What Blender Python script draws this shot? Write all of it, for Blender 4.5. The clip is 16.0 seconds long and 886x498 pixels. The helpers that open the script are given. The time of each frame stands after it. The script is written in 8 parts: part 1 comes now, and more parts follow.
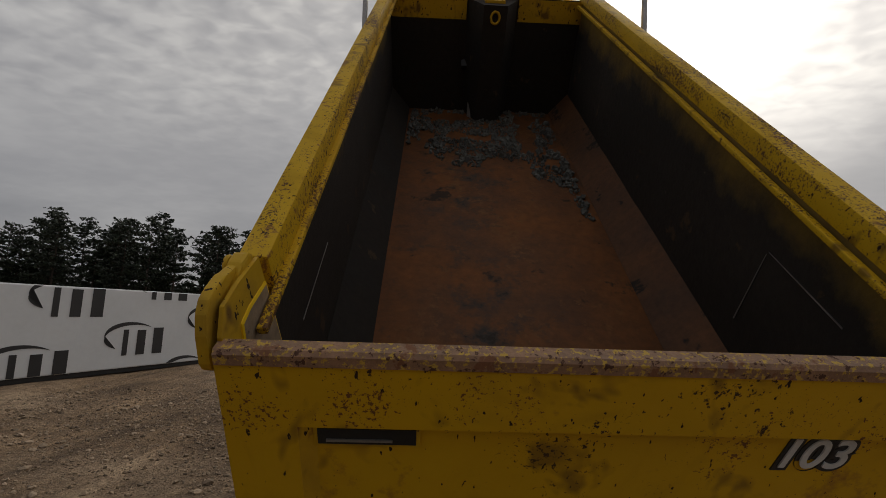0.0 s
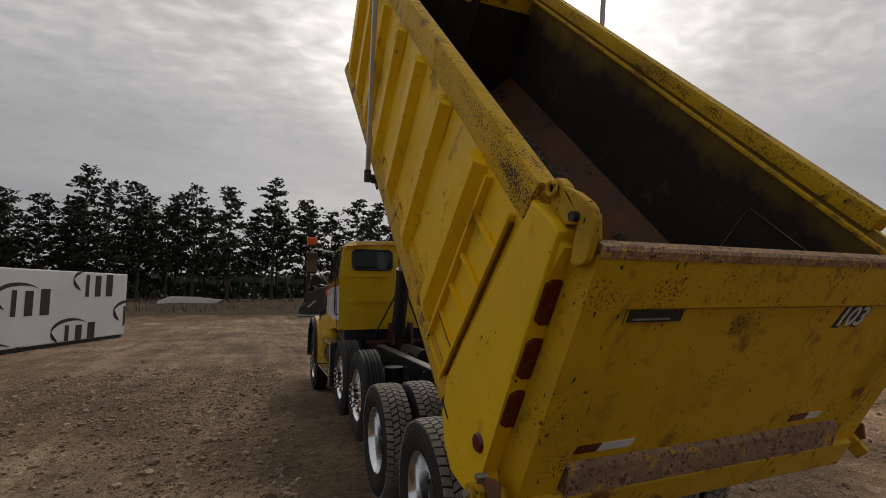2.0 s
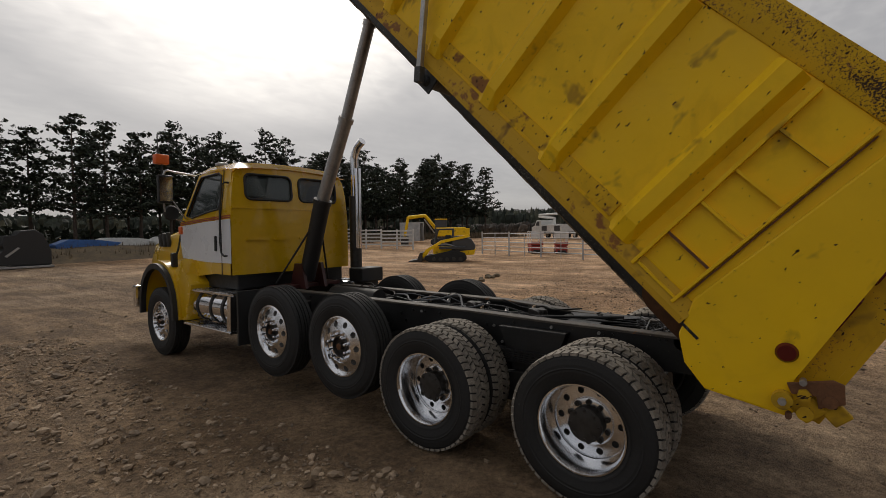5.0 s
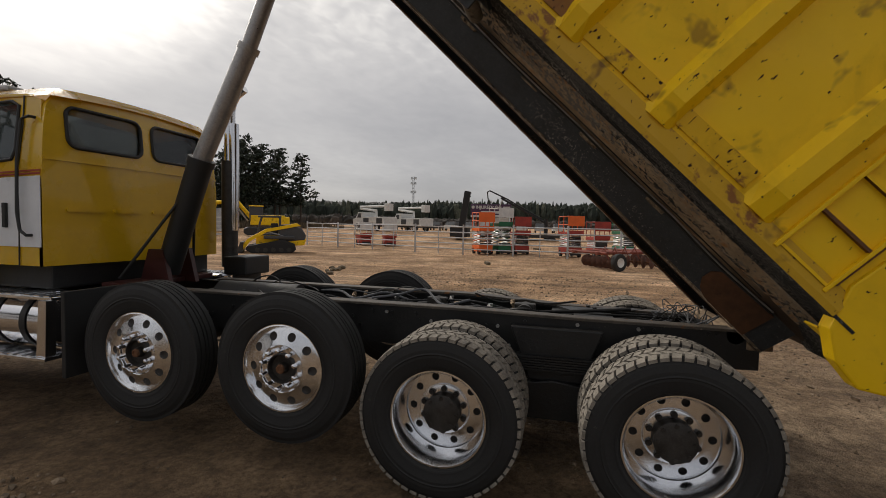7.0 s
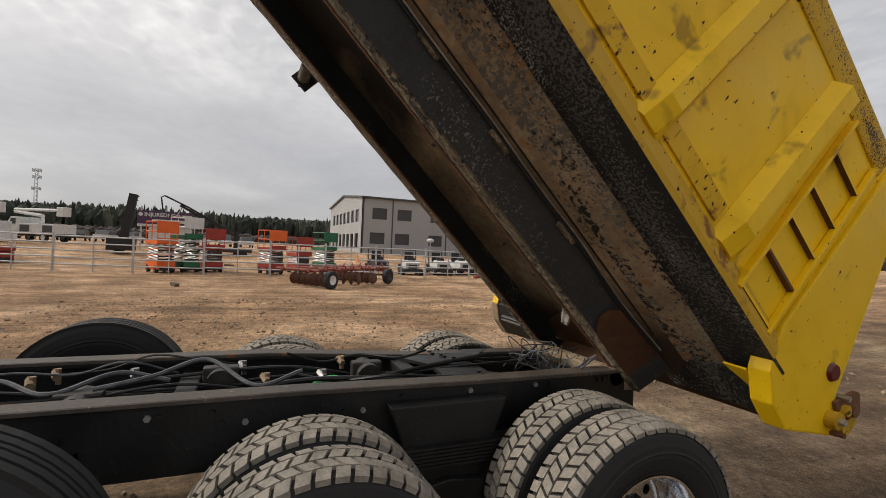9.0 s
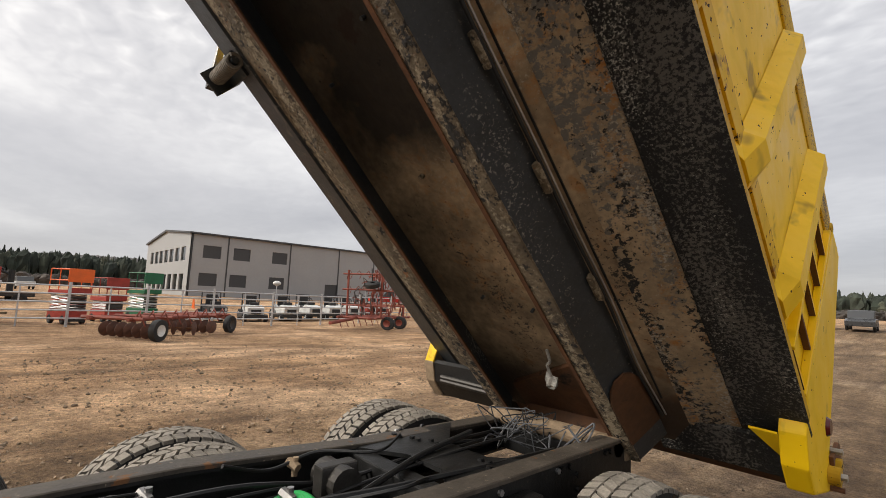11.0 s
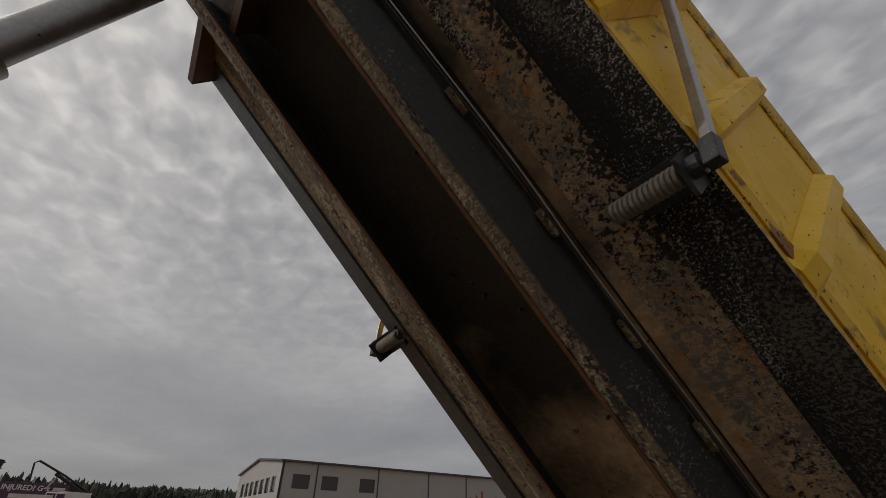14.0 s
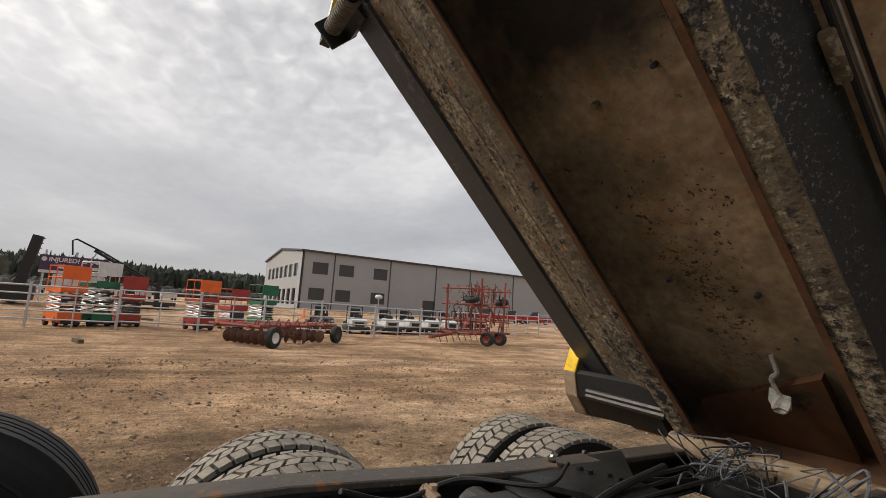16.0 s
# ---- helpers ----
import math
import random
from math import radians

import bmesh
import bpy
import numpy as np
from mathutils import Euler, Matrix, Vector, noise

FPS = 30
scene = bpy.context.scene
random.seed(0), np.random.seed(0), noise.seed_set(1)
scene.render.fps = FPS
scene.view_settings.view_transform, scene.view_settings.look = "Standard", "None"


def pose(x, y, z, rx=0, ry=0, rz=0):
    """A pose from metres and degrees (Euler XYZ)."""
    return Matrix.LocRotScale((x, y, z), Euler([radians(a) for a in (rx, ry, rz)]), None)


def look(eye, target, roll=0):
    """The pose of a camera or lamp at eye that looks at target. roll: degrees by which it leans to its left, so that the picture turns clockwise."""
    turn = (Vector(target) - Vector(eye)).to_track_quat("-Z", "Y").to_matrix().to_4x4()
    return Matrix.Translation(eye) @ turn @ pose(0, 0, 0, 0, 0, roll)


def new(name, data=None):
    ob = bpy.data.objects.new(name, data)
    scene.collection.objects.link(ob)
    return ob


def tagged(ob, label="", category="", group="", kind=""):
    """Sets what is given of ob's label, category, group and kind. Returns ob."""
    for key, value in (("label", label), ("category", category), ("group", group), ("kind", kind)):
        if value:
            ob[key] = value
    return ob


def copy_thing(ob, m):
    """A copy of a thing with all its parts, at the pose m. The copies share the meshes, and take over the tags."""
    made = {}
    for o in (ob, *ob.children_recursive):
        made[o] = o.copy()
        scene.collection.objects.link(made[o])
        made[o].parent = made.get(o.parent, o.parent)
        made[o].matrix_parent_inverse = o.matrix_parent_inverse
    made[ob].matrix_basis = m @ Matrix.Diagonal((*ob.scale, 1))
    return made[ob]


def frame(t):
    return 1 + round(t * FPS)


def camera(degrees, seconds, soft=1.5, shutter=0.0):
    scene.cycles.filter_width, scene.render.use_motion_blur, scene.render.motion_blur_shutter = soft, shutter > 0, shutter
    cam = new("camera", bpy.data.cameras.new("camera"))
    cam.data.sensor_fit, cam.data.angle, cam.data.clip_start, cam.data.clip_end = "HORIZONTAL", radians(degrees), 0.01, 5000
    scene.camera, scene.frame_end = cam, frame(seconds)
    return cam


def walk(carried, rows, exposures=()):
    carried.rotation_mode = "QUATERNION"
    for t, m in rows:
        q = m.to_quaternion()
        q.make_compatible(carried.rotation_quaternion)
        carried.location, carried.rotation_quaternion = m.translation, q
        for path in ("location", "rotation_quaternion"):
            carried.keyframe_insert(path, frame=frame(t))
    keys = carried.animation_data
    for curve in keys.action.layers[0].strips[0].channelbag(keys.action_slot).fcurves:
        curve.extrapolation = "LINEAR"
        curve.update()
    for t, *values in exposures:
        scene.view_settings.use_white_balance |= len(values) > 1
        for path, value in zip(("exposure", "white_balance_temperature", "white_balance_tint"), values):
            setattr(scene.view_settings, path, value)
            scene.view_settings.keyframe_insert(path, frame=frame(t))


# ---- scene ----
cam = camera(87.5, 16.0, 0.5)
PATH = [
    (0, (-0.615, -3.181, 2.219), (-0.563, -1.2, 2.494), 1.7),
    (0.5, (-0.937, -3.23, 2.103), (-0.716, -1.259, 2.355), 2.2),
    (1, (-1.3, -3.353, 1.998), (-0.953, -1.403, 2.276), 1.3),
    (1.5, (-1.776, -3.27, 1.976), (-1.235, -1.36, 2.217), 0.6),
    (2, (-2.294, -3.194, 1.947), (-1.559, -1.343, 2.132), 0.1),
    (2.5, (-2.753, -2.994, 1.902), (-1.828, -1.227, 2.042), 0.1),
    (3, (-3.163, -2.7, 1.902), (-2.065, -1.031, 1.994), 0.3),
    (3.5, (-3.605, -2.439, 1.902), (-2.354, -0.879, 1.947), 0.2),
    (4, (-3.885, -2.067, 1.881), (-2.504, -0.62, 1.882), -0.2),
    (4.2, (-4.014, -1.897, 1.892), (-2.587, -0.497, 1.871), -0.5),
    (6.3, (-4.181, 0.077, 1.714), (-2.372, 0.924, 1.62), 0.7),
    (6.5, (-4.108, 0.254, 1.708), (-2.26, 1.011, 1.608), 0.9),
    (7, (-3.898, 0.651, 1.711), (-1.964, 1.153, 1.611), 1.2),
    (7.5, (-3.639, 0.987, 1.738), (-1.652, 1.2, 1.653), 1.6),
    (8, (-3.301, 1.256, 1.746), (-1.305, 1.144, 1.674), 1.4),
    (8.5, (-2.981, 1.508, 1.731), (-1.034, 1.053, 1.692), 1.8),
    (8.7, (-2.846, 1.574, 1.745), (-0.938, 0.976, 1.721), 2.1),
    (10.8, (-1.778, 2.039, 1.771), (-0.298, 0.708, 1.968), 2.5),
    (11, (-1.738, 2.067, 1.788), (-0.269, 0.728, 2.006), 2.5),
    (11.5, (-1.712, 2.181, 1.844), (-0.272, 0.836, 2.189), 2.0),
    (12, (-1.728, 2.348, 1.895), (-0.296, 1.051, 2.411), 1.7),
    (12.5, (-1.755, 2.47, 1.921), (-0.305, 1.284, 2.622), 1.1),
    (13, (-1.813, 2.58, 1.932), (-0.344, 1.548, 2.814), 0.8),
    (13.5, (-1.876, 2.652, 1.931), (-0.409, 1.747, 2.946), 1.2),
    (14, (-1.881, 2.658, 1.928), (-0.414, 1.777, 2.963), 1.5),
    (14.5, (-1.788, 2.585, 1.901), (-0.307, 1.695, 2.907), 1.9),
    (15, (-1.579, 2.304, 1.832), (-0.025, 1.36, 2.664), 2.4),
    (15.5, (-1.342, 2.009, 1.743), (0.306, 1.035, 2.324), 3.1),
    (16, (-1.07, 1.881, 1.606), (0.637, 0.876, 1.879), 3.7),
]
walk(cam, [(t, look(eye, target, roll)) for t, eye, target, roll in PATH],
     [(0, -0.4), (2, -0.22), (4, -0.08), (6.5, 0.05), (8, 0.4), (8.7, 0.5), (10.8, 0.85), (11.5, 0.8), (12.5, 0.55), (13, 0.25), (13.5, -0.15), (14.3, -0.35), (15, -0.15), (15.5, 0.1), (16, 0.6)])

# ---------------------------------------------------------------- light
SUN_DIR = Vector((0.44, 0.80, 0.66)).normalized()
world = bpy.data.worlds.new("overcast_sky")
scene.world = world
world.use_nodes = True
wt = world.node_tree
wt.nodes.clear()


def node(tree, kind, **props):
    n = tree.nodes.new(kind)
    for k, v in props.items():
        n.inputs[k].default_value = v
    return n


def ramp(tree, stops):
    r = tree.nodes.new("ShaderNodeValToRGB")
    els = r.color_ramp.elements
    while len(els) < len(stops):
        els.new(0.5)
    for e, (p, c) in zip(els, stops):
        e.position, e.color = p, (*c, 1) if len(c) == 3 else c
    return r


def build_sky():
    t = wt
    out = t.nodes.new("ShaderNodeOutputWorld")
    bg = node(t, "ShaderNodeBackground", Strength=1.0)
    sky = t.nodes.new("ShaderNodeTexSky")
    sky.sky_type = "NISHITA"
    sky.sun_disc = False
    sky.sun_elevation = math.asin(SUN_DIR.z)
    sky.sun_rotation = math.atan2(SUN_DIR.x, SUN_DIR.y)
    co = t.nodes.new("ShaderNodeTexCoord")
    # clouds lie on a flat layer: divide the direction by its height
    sep = t.nodes.new("ShaderNodeSeparateXYZ")
    t.links.new(co.outputs["Generated"], sep.inputs[0])
    hz = t.nodes.new("ShaderNodeMath")
    hz.operation = "MAXIMUM"
    hz.inputs[1].default_value = 0.0
    t.links.new(sep.outputs[2], hz.inputs[0])
    hz2 = t.nodes.new("ShaderNodeMath")
    hz2.operation = "ADD"
    hz2.inputs[1].default_value = 0.12
    t.links.new(hz.outputs[0], hz2.inputs[0])
    div = t.nodes.new("ShaderNodeVectorMath")
    div.operation = "DIVIDE"
    comb = t.nodes.new("ShaderNodeCombineXYZ")
    for i in range(3):
        t.links.new(hz2.outputs[0], comb.inputs[i])
    t.links.new(co.outputs["Generated"], div.inputs[0])
    t.links.new(comb.outputs[0], div.inputs[1])
    mp = t.nodes.new("ShaderNodeMapping")
    mp.inputs["Rotation"].default_value = (0, 0, 0.5)
    mp.inputs["Scale"].default_value = (0.75, 1.0, 0.0)
    t.links.new(div.outputs[0], mp.inputs[0])
    big = node(t, "ShaderNodeTexNoise", Scale=0.8, Detail=5.0, Roughness=0.5, Distortion=0.2)
    fine = node(t, "ShaderNodeTexNoise", Scale=13.0, Detail=2.5, Roughness=0.45, Distortion=0.3)
    t.links.new(mp.outputs[0], big.inputs["Vector"])
    t.links.new(mp.outputs[0], fine.inputs["Vector"])
    mixn = t.nodes.new("ShaderNodeMix")
    mixn.data_type = "FLOAT"
    share = ramp(t, [(0.25, (0.10,) * 3), (0.60, (0.74,) * 3)])
    t.links.new(sep.outputs[2], share.inputs[0])
    t.links.new(share.outputs[0], mixn.inputs[0])
    t.links.new(big.outputs[0], mixn.inputs[2])
    t.links.new(fine.outputs[0], mixn.inputs[3])
    cr = ramp(t, [(0.36, (0.43, 0.425, 0.43)), (0.5, (0.54, 0.53, 0.525)), (0.64, (0.72, 0.705, 0.68))])
    # low down the cloud is a smooth veil
    veil = ramp(t, [(0.05, (0.62,) * 3), (0.42, (0.0,) * 3)])
    t.links.new(sep.outputs[2], veil.inputs[0])
    soft_ = t.nodes.new("ShaderNodeMix")
    soft_.data_type = "FLOAT"
    t.links.new(veil.outputs[0], soft_.inputs[0])
    t.links.new(mixn.outputs[0], soft_.inputs[2])
    soft_.inputs[3].default_value = 0.50
    t.links.new(soft_.outputs[0], cr.inputs[0])
    # the veiled sun: a wide bright place in the cloud
    dot = t.nodes.new("ShaderNodeVectorMath")
    dot.operation = "DOT_PRODUCT"
    dot.inputs[1].default_value = SUN_DIR
    t.links.new(co.outputs["Generated"], dot.inputs[0])
    glow = ramp(t, [(0.0, (0.82, 0.83, 0.86)), (0.6, (0.98, 0.97, 0.97)), (0.90, (1.35, 1.32, 1.28)), (0.965, (2.6, 2.5, 2.35)), (1.0, (6.0, 5.7, 5.2))])
    t.links.new(dot.outputs["Value"], glow.inputs[0])
    mul = t.nodes.new("ShaderNodeMix")
    mul.data_type, mul.blend_type = "RGBA", "MULTIPLY"
    mul.inputs[0].default_value = 1.0
    t.links.new(cr.outputs[0], mul.inputs[6])
    t.links.new(glow.outputs[0], mul.inputs[7])
    # the cloud sheet is thicker and greyer low down
    low = ramp(t, [(0.0, (0.66, 0.66, 0.68)), (0.12, (0.74, 0.74, 0.755)), (0.42, (1.0, 1.0, 1.0))])
    t.links.new(sep.outputs[2], low.inputs[0])
    mul2 = t.nodes.new("ShaderNodeMix")
    mul2.data_type, mul2.blend_type = "RGBA", "MULTIPLY"
    mul2.inputs[0].default_value = 1.0
    t.links.new(mul.outputs[2], mul2.inputs[6])
    t.links.new(low.outputs[0], mul2.inputs[7])
    mul = mul2
    # a little of the clear sky shines through the veil
    skys = t.nodes.new("ShaderNodeVectorMath")
    skys.operation = "SCALE"
    skys.inputs["Scale"].default_value = 0.05
    t.links.new(sky.outputs[0], skys.inputs[0])
    mx = t.nodes.new("ShaderNodeMix")
    mx.data_type = "RGBA"
    mx.inputs[0].default_value = 0.12
    t.links.new(mul.outputs[2], mx.inputs[6])
    t.links.new(skys.outputs[0], mx.inputs[7])
    t.links.new(mx.outputs[2], bg.inputs["Color"])
    t.links.new(bg.outputs[0], out.inputs["Surface"])


build_sky()
sun_data = bpy.data.lights.new("sun", "SUN")
sun_data.energy, sun_data.angle, sun_data.color = 1.35, radians(14), (1.0, 0.93, 0.83)
sun = new("sun", sun_data)
sun.matrix_world = look(SUN_DIR * 50, (0, 0, 0))

# ---------------------------------------------------------------- materials
def material(name, color, rough=0.6, metal=0.0, var=0.25, scale=4.0, bump=0.0, bscale=40.0, spots=None, coat=0.0, streak=None):
    """A procedural surface: two scales of colour variation, relief, and optional spots (colour, amount 0..1, scale) of wear."""
    m = bpy.data.materials.new(name)
    m.use_nodes = True
    t = m.node_tree
    p = t.nodes["Principled BSDF"]
    co = t.nodes.new("ShaderNodeTexCoord")
    n1 = node(t, "ShaderNodeTexNoise", Scale=scale, Detail=6.0, Roughness=0.6)
    n2 = node(t, "ShaderNodeTexNoise", Scale=scale * 9, Detail=4.0, Roughness=0.6)
    src = co.outputs["Object"]
    if streak:
        mp = t.nodes.new("ShaderNodeMapping")
        mp.inputs["Scale"].default_value = streak
        t.links.new(src, mp.inputs[0])
        src = mp.outputs[0]
    t.links.new(src, n1.inputs["Vector"])
    t.links.new(co.outputs["Object"], n2.inputs["Vector"])
    c = Vector(color)
    r1 = ramp(t, [(0.3, tuple(c * (1 - var))), (0.7, tuple(c * (1 + var * 0.7)))])
    t.links.new(n1.outputs[0], r1.inputs[0])
    r2 = ramp(t, [(0.3, (1 - var * 0.6,) * 3), (0.7, (1.0 + var * 0.3,) * 3)])
    t.links.new(n2.outputs[0], r2.inputs[0])
    mul = t.nodes.new("ShaderNodeMix")
    mul.data_type, mul.blend_type = "RGBA", "MULTIPLY"
    mul.inputs[0].default_value = 1.0
    t.links.new(r1.outputs[0], mul.inputs[6])
    t.links.new(r2.outputs[0], mul.inputs[7])
    col = mul.outputs[2]
    rr = ramp(t, [(0.25, (max(0.03, rough - 0.12),) * 3), (0.75, (min(1.0, rough + 0.12),) * 3)])
    t.links.new(n1.outputs[0], rr.inputs[0])
    rough_out = rr.outputs[0]
    for scol, amount, sscale in spots or []:
        n3 = node(t, "ShaderNodeTexNoise", Scale=sscale, Detail=5.0, Roughness=0.65)
        t.links.new(co.outputs["Object"], n3.inputs["Vector"])
        lim = 0.72 - 0.35 * amount
        mask = ramp(t, [(lim, (0, 0, 0)), (min(1.0, lim + 0.04), (1, 1, 1))])
        t.links.new(n3.outputs[0], mask.inputs[0])
        mx = t.nodes.new("ShaderNodeMix")
        mx.data_type = "RGBA"
        t.links.new(mask.outputs[0], mx.inputs[0])
        t.links.new(col, mx.inputs[6])
        mx.inputs[7].default_value = (*scol, 1)
        col = mx.outputs[2]
        rx = t.nodes.new("ShaderNodeMix")
        rx.data_type = "FLOAT"
        t.links.new(mask.outputs[0], rx.inputs[0])
        t.links.new(rough_out, rx.inputs[2])
        rx.inputs[3].default_value = 0.9
        rough_out = rx.outputs[0]
    t.links.new(col, p.inputs["Base Color"])
    t.links.new(rough_out, p.inputs["Roughness"])
    p.inputs["Metallic"].default_value = metal
    p.inputs["Coat Weight"].default_value = coat
    if bump:
        n4 = node(t, "ShaderNodeTexNoise", Scale=bscale, Detail=6.0, Roughness=0.65)
        t.links.new(co.outputs["Object"], n4.inputs["Vector"])
        b = node(t, "ShaderNodeBump", Strength=1.0, Distance=bump)
        t.links.new(n4.outputs[0], b.inputs["Height"])
        t.links.new(b.outputs[0], p.inputs["Normal"])
    return m


def blend(t, col, mask, to):
    mx = t.nodes.new("ShaderNodeMix")
    mx.data_type = "RGBA"
    t.links.new(mask, mx.inputs[0])
    t.links.new(col, mx.inputs[6])
    mx.inputs[7].default_value = (*to, 1)
    return mx.outputs[2]


def paint(name, color, rough=0.45, smear=0.5, chips=0.5, rust=0.3, dents=0.006):
    """Old machine paint on steel: fading, brown smears, dark chips, rust spots and shallow dents."""
    m = bpy.data.materials.new(name)
    m.use_nodes = True
    t = m.node_tree
    p = t.nodes["Principled BSDF"]
    co = t.nodes.new("ShaderNodeTexCoord")

    def noise_tex(scale, detail=5.0, stretch=(1, 1, 1), distort=0.0, shift=0.0):
        mp = t.nodes.new("ShaderNodeMapping")
        mp.inputs["Scale"].default_value = stretch
        mp.inputs["Location"].default_value = (shift, shift * 0.7, shift * 1.3)
        t.links.new(co.outputs["Object"], mp.inputs[0])
        n = node(t, "ShaderNodeTexNoise", Scale=scale, Detail=detail, Roughness=0.6, Distortion=distort)
        t.links.new(mp.outputs[0], n.inputs["Vector"])
        return n.outputs[0]

    def mask(src, lo, hi, top=1.0):
        r = ramp(t, [(lo, (0, 0, 0)), (hi, (top,) * 3)])
        t.links.new(src, r.inputs[0])
        return r.outputs[0]

    c = Vector(color)
    fade = ramp(t, [(0.3, tuple(c * 0.93)), (0.55, tuple(c)), (0.75, tuple(Vector((c.x * 1.06, c.y * 1.1, c.z * 2.5))))])
    t.links.new(noise_tex(1.3), fade.inputs[0])
    col = fade.outputs[0]
    rub = noise_tex(2.6, 6.0, (1, 1, 1), 0.6, 3.0)
    col = blend(t, col, mask(rub, 0.53, 0.72, min(1.0, 0.75 * smear)), (0.27, 0.16, 0.02))
    spot = noise_tex(4.6, 3.0, (1, 1, 0.8), 0.3, 11.0)
    col = blend(t, col, mask(spot, 0.60, 0.69, min(1.0, 0.45 + 0.5 * smear)), (0.14, 0.07, 0.014))
    ru = noise_tex(4.0, 8.0, (1, 1, 1), 0.2, 21.0)
    col = blend(t, col, mask(ru, 0.74 - 0.2 * rust, 0.78 - 0.2 * rust, 0.9), (0.20, 0.075, 0.022))
    ch = noise_tex(42.0, 2.5, (1.0, 1.0, 0.5), 0.0, 5.0)
    chip = mask(ch, 0.735 - 0.10 * chips, 0.75 - 0.10 * chips)
    col = blend(t, col, chip, (0.035, 0.018, 0.010))
    t.links.new(col, p.inputs["Base Color"])
    rr = ramp(t, [(0.3, (rough - 0.1,) * 3), (0.75, (min(1, rough + 0.28),) * 3)])
    t.links.new(rub, rr.inputs[0])
    rx = t.nodes.new("ShaderNodeMix")
    rx.data_type = "FLOAT"
    t.links.new(chip, rx.inputs[0])
    t.links.new(rr.outputs[0], rx.inputs[2])
    rx.inputs[3].default_value = 0.95
    t.links.new(rx.outputs[0], p.inputs["Roughness"])
    p.inputs["Specular IOR Level"].default_value = 0.35
    b1 = node(t, "ShaderNodeBump", Strength=1.0, Distance=dents)
    t.links.new(noise_tex(3.2, 3.0, (1, 1, 1), 0.0, 8.0), b1.inputs["Height"])
    b2 = node(t, "ShaderNodeBump", Strength=1.0, Distance=0.0012)
    b2.invert = True
    t.links.new(chip, b2.inputs["Height"])
    t.links.new(b1.outputs[0], b2.inputs["Normal"])
    t.links.new(b2.outputs[0], p.inputs["Normal"])
    return m


# post and side yellows are lighter than the gate's: stronger light put into their colour
M_YEL = paint("yellow_paint", (0.88, 0.55, 0.003), 0.45, 0.22, 0.3, 0.0, 0.008)
M_YEL_TOP = paint("rubbed_yellow_rail_paint", (0.66, 0.40, 0.006), 0.6, 0.6, 0.7, 0.35, 0.006)
M_YEL_SIDE = paint("scuffed_yellow_side_paint", (0.90, 0.56, 0.003), 0.48, 0.30, 0.4, 0.05, 0.012)
M_YEL_GATE = paint("chipped_yellow_gate_paint", (0.62, 0.36, 0.003), 0.5, 0.45, 0.55, 0.12, 0.010)
M_YEL_RAIL = paint("rust_eaten_yellow_paint", (0.56, 0.33, 0.012), 0.6, 0.9, 0.6, 0.85, 0.008)
M_PEEL = paint("peeling_yellow_paint", (0.72, 0.43, 0.006), 0.6, 0.8, 1.0, 0.95, 0.006)
M_YEL_WORN = paint("worn_yellow_paint", (0.56, 0.335, 0.008), 0.55, 0.9, 0.9, 0.45, 0.006)
M_YEL_CAB = material("glossy_yellow_paint", (0.64, 0.385, 0.006), 0.28, var=0.08, scale=1.2, coat=0.5)
M_WHITE = material("white_paint", (0.72, 0.73, 0.75), 0.32, var=0.06, scale=2, coat=0.3)
M_SOOT = material("blackened_steel", (0.020, 0.0145, 0.010), 0.85, metal=0.0, var=0.5, scale=1.6, bump=0.004, bscale=24, spots=[((0.07, 0.042, 0.022), 0.24, 3), ((0.16, 0.10, 0.03), 0.03, 7)])
M_SOOTRUST = material("sooty_rust", (0.115, 0.048, 0.018), 0.7, var=0.45, scale=2.0, bump=0.003, bscale=30, spots=[((0.022, 0.018, 0.015), 0.36, 2.2)])
M_SCALE = material("scaly_tan_flange", (0.235, 0.175, 0.108), 0.85, var=0.45, scale=5, bump=0.04, bscale=26, spots=[((0.045, 0.036, 0.028), 0.36, 14), ((0.30, 0.13, 0.045), 0.20, 6), ((0.36, 0.30, 0.21), 0.22, 60)])
M_RAILTOP = material("dusty_rail_top", (0.085, 0.070, 0.055), 0.6, var=0.4, scale=5, bump=0.003, bscale=30, spots=[((0.20, 0.095, 0.04), 0.30, 6), ((0.24, 0.20, 0.15), 0.24, 30)])
M_RUSTFLOOR = material("rusty_floor_plate", (0.165, 0.056, 0.010), 0.66, metal=0.1, var=0.45, scale=1.5, bump=0.003, bscale=30, spots=[((0.05, 0.03, 0.018), 0.24, 2.2), ((0.20, 0.075, 0.02), 0.16, 5)])
M_BEAM = material("black_painted_steel", (0.040, 0.044, 0.047), 0.5, metal=0.0, var=0.35, scale=5, bump=0.003, bscale=35, spots=[((0.13, 0.12, 0.105), 0.12, 18), ((0.16, 0.15, 0.13), 0.24, 120)])
M_UNDER = material("muddy_underside_steel", (0.30, 0.215, 0.135), 0.8, var=0.45, scale=2.0, bump=0.006, bscale=25, spots=[((0.05, 0.043, 0.036), 0.30, 3.2), ((0.32, 0.145, 0.05), 0.14, 2.5), ((0.03, 0.027, 0.025), 0.22, 16)])
M_RUST = material("brown_rust", (0.17, 0.075, 0.032), 0.85, var=0.4, scale=6, bump=0.003, bscale=40)
M_CHASSIS = material("black_chassis_paint", (0.010, 0.010, 0.010), 0.5, var=0.4, scale=6, bump=0.003, bscale=30, spots=[((0.085, 0.072, 0.056), 0.12, 9), ((0.075, 0.064, 0.05), 0.16, 60)])
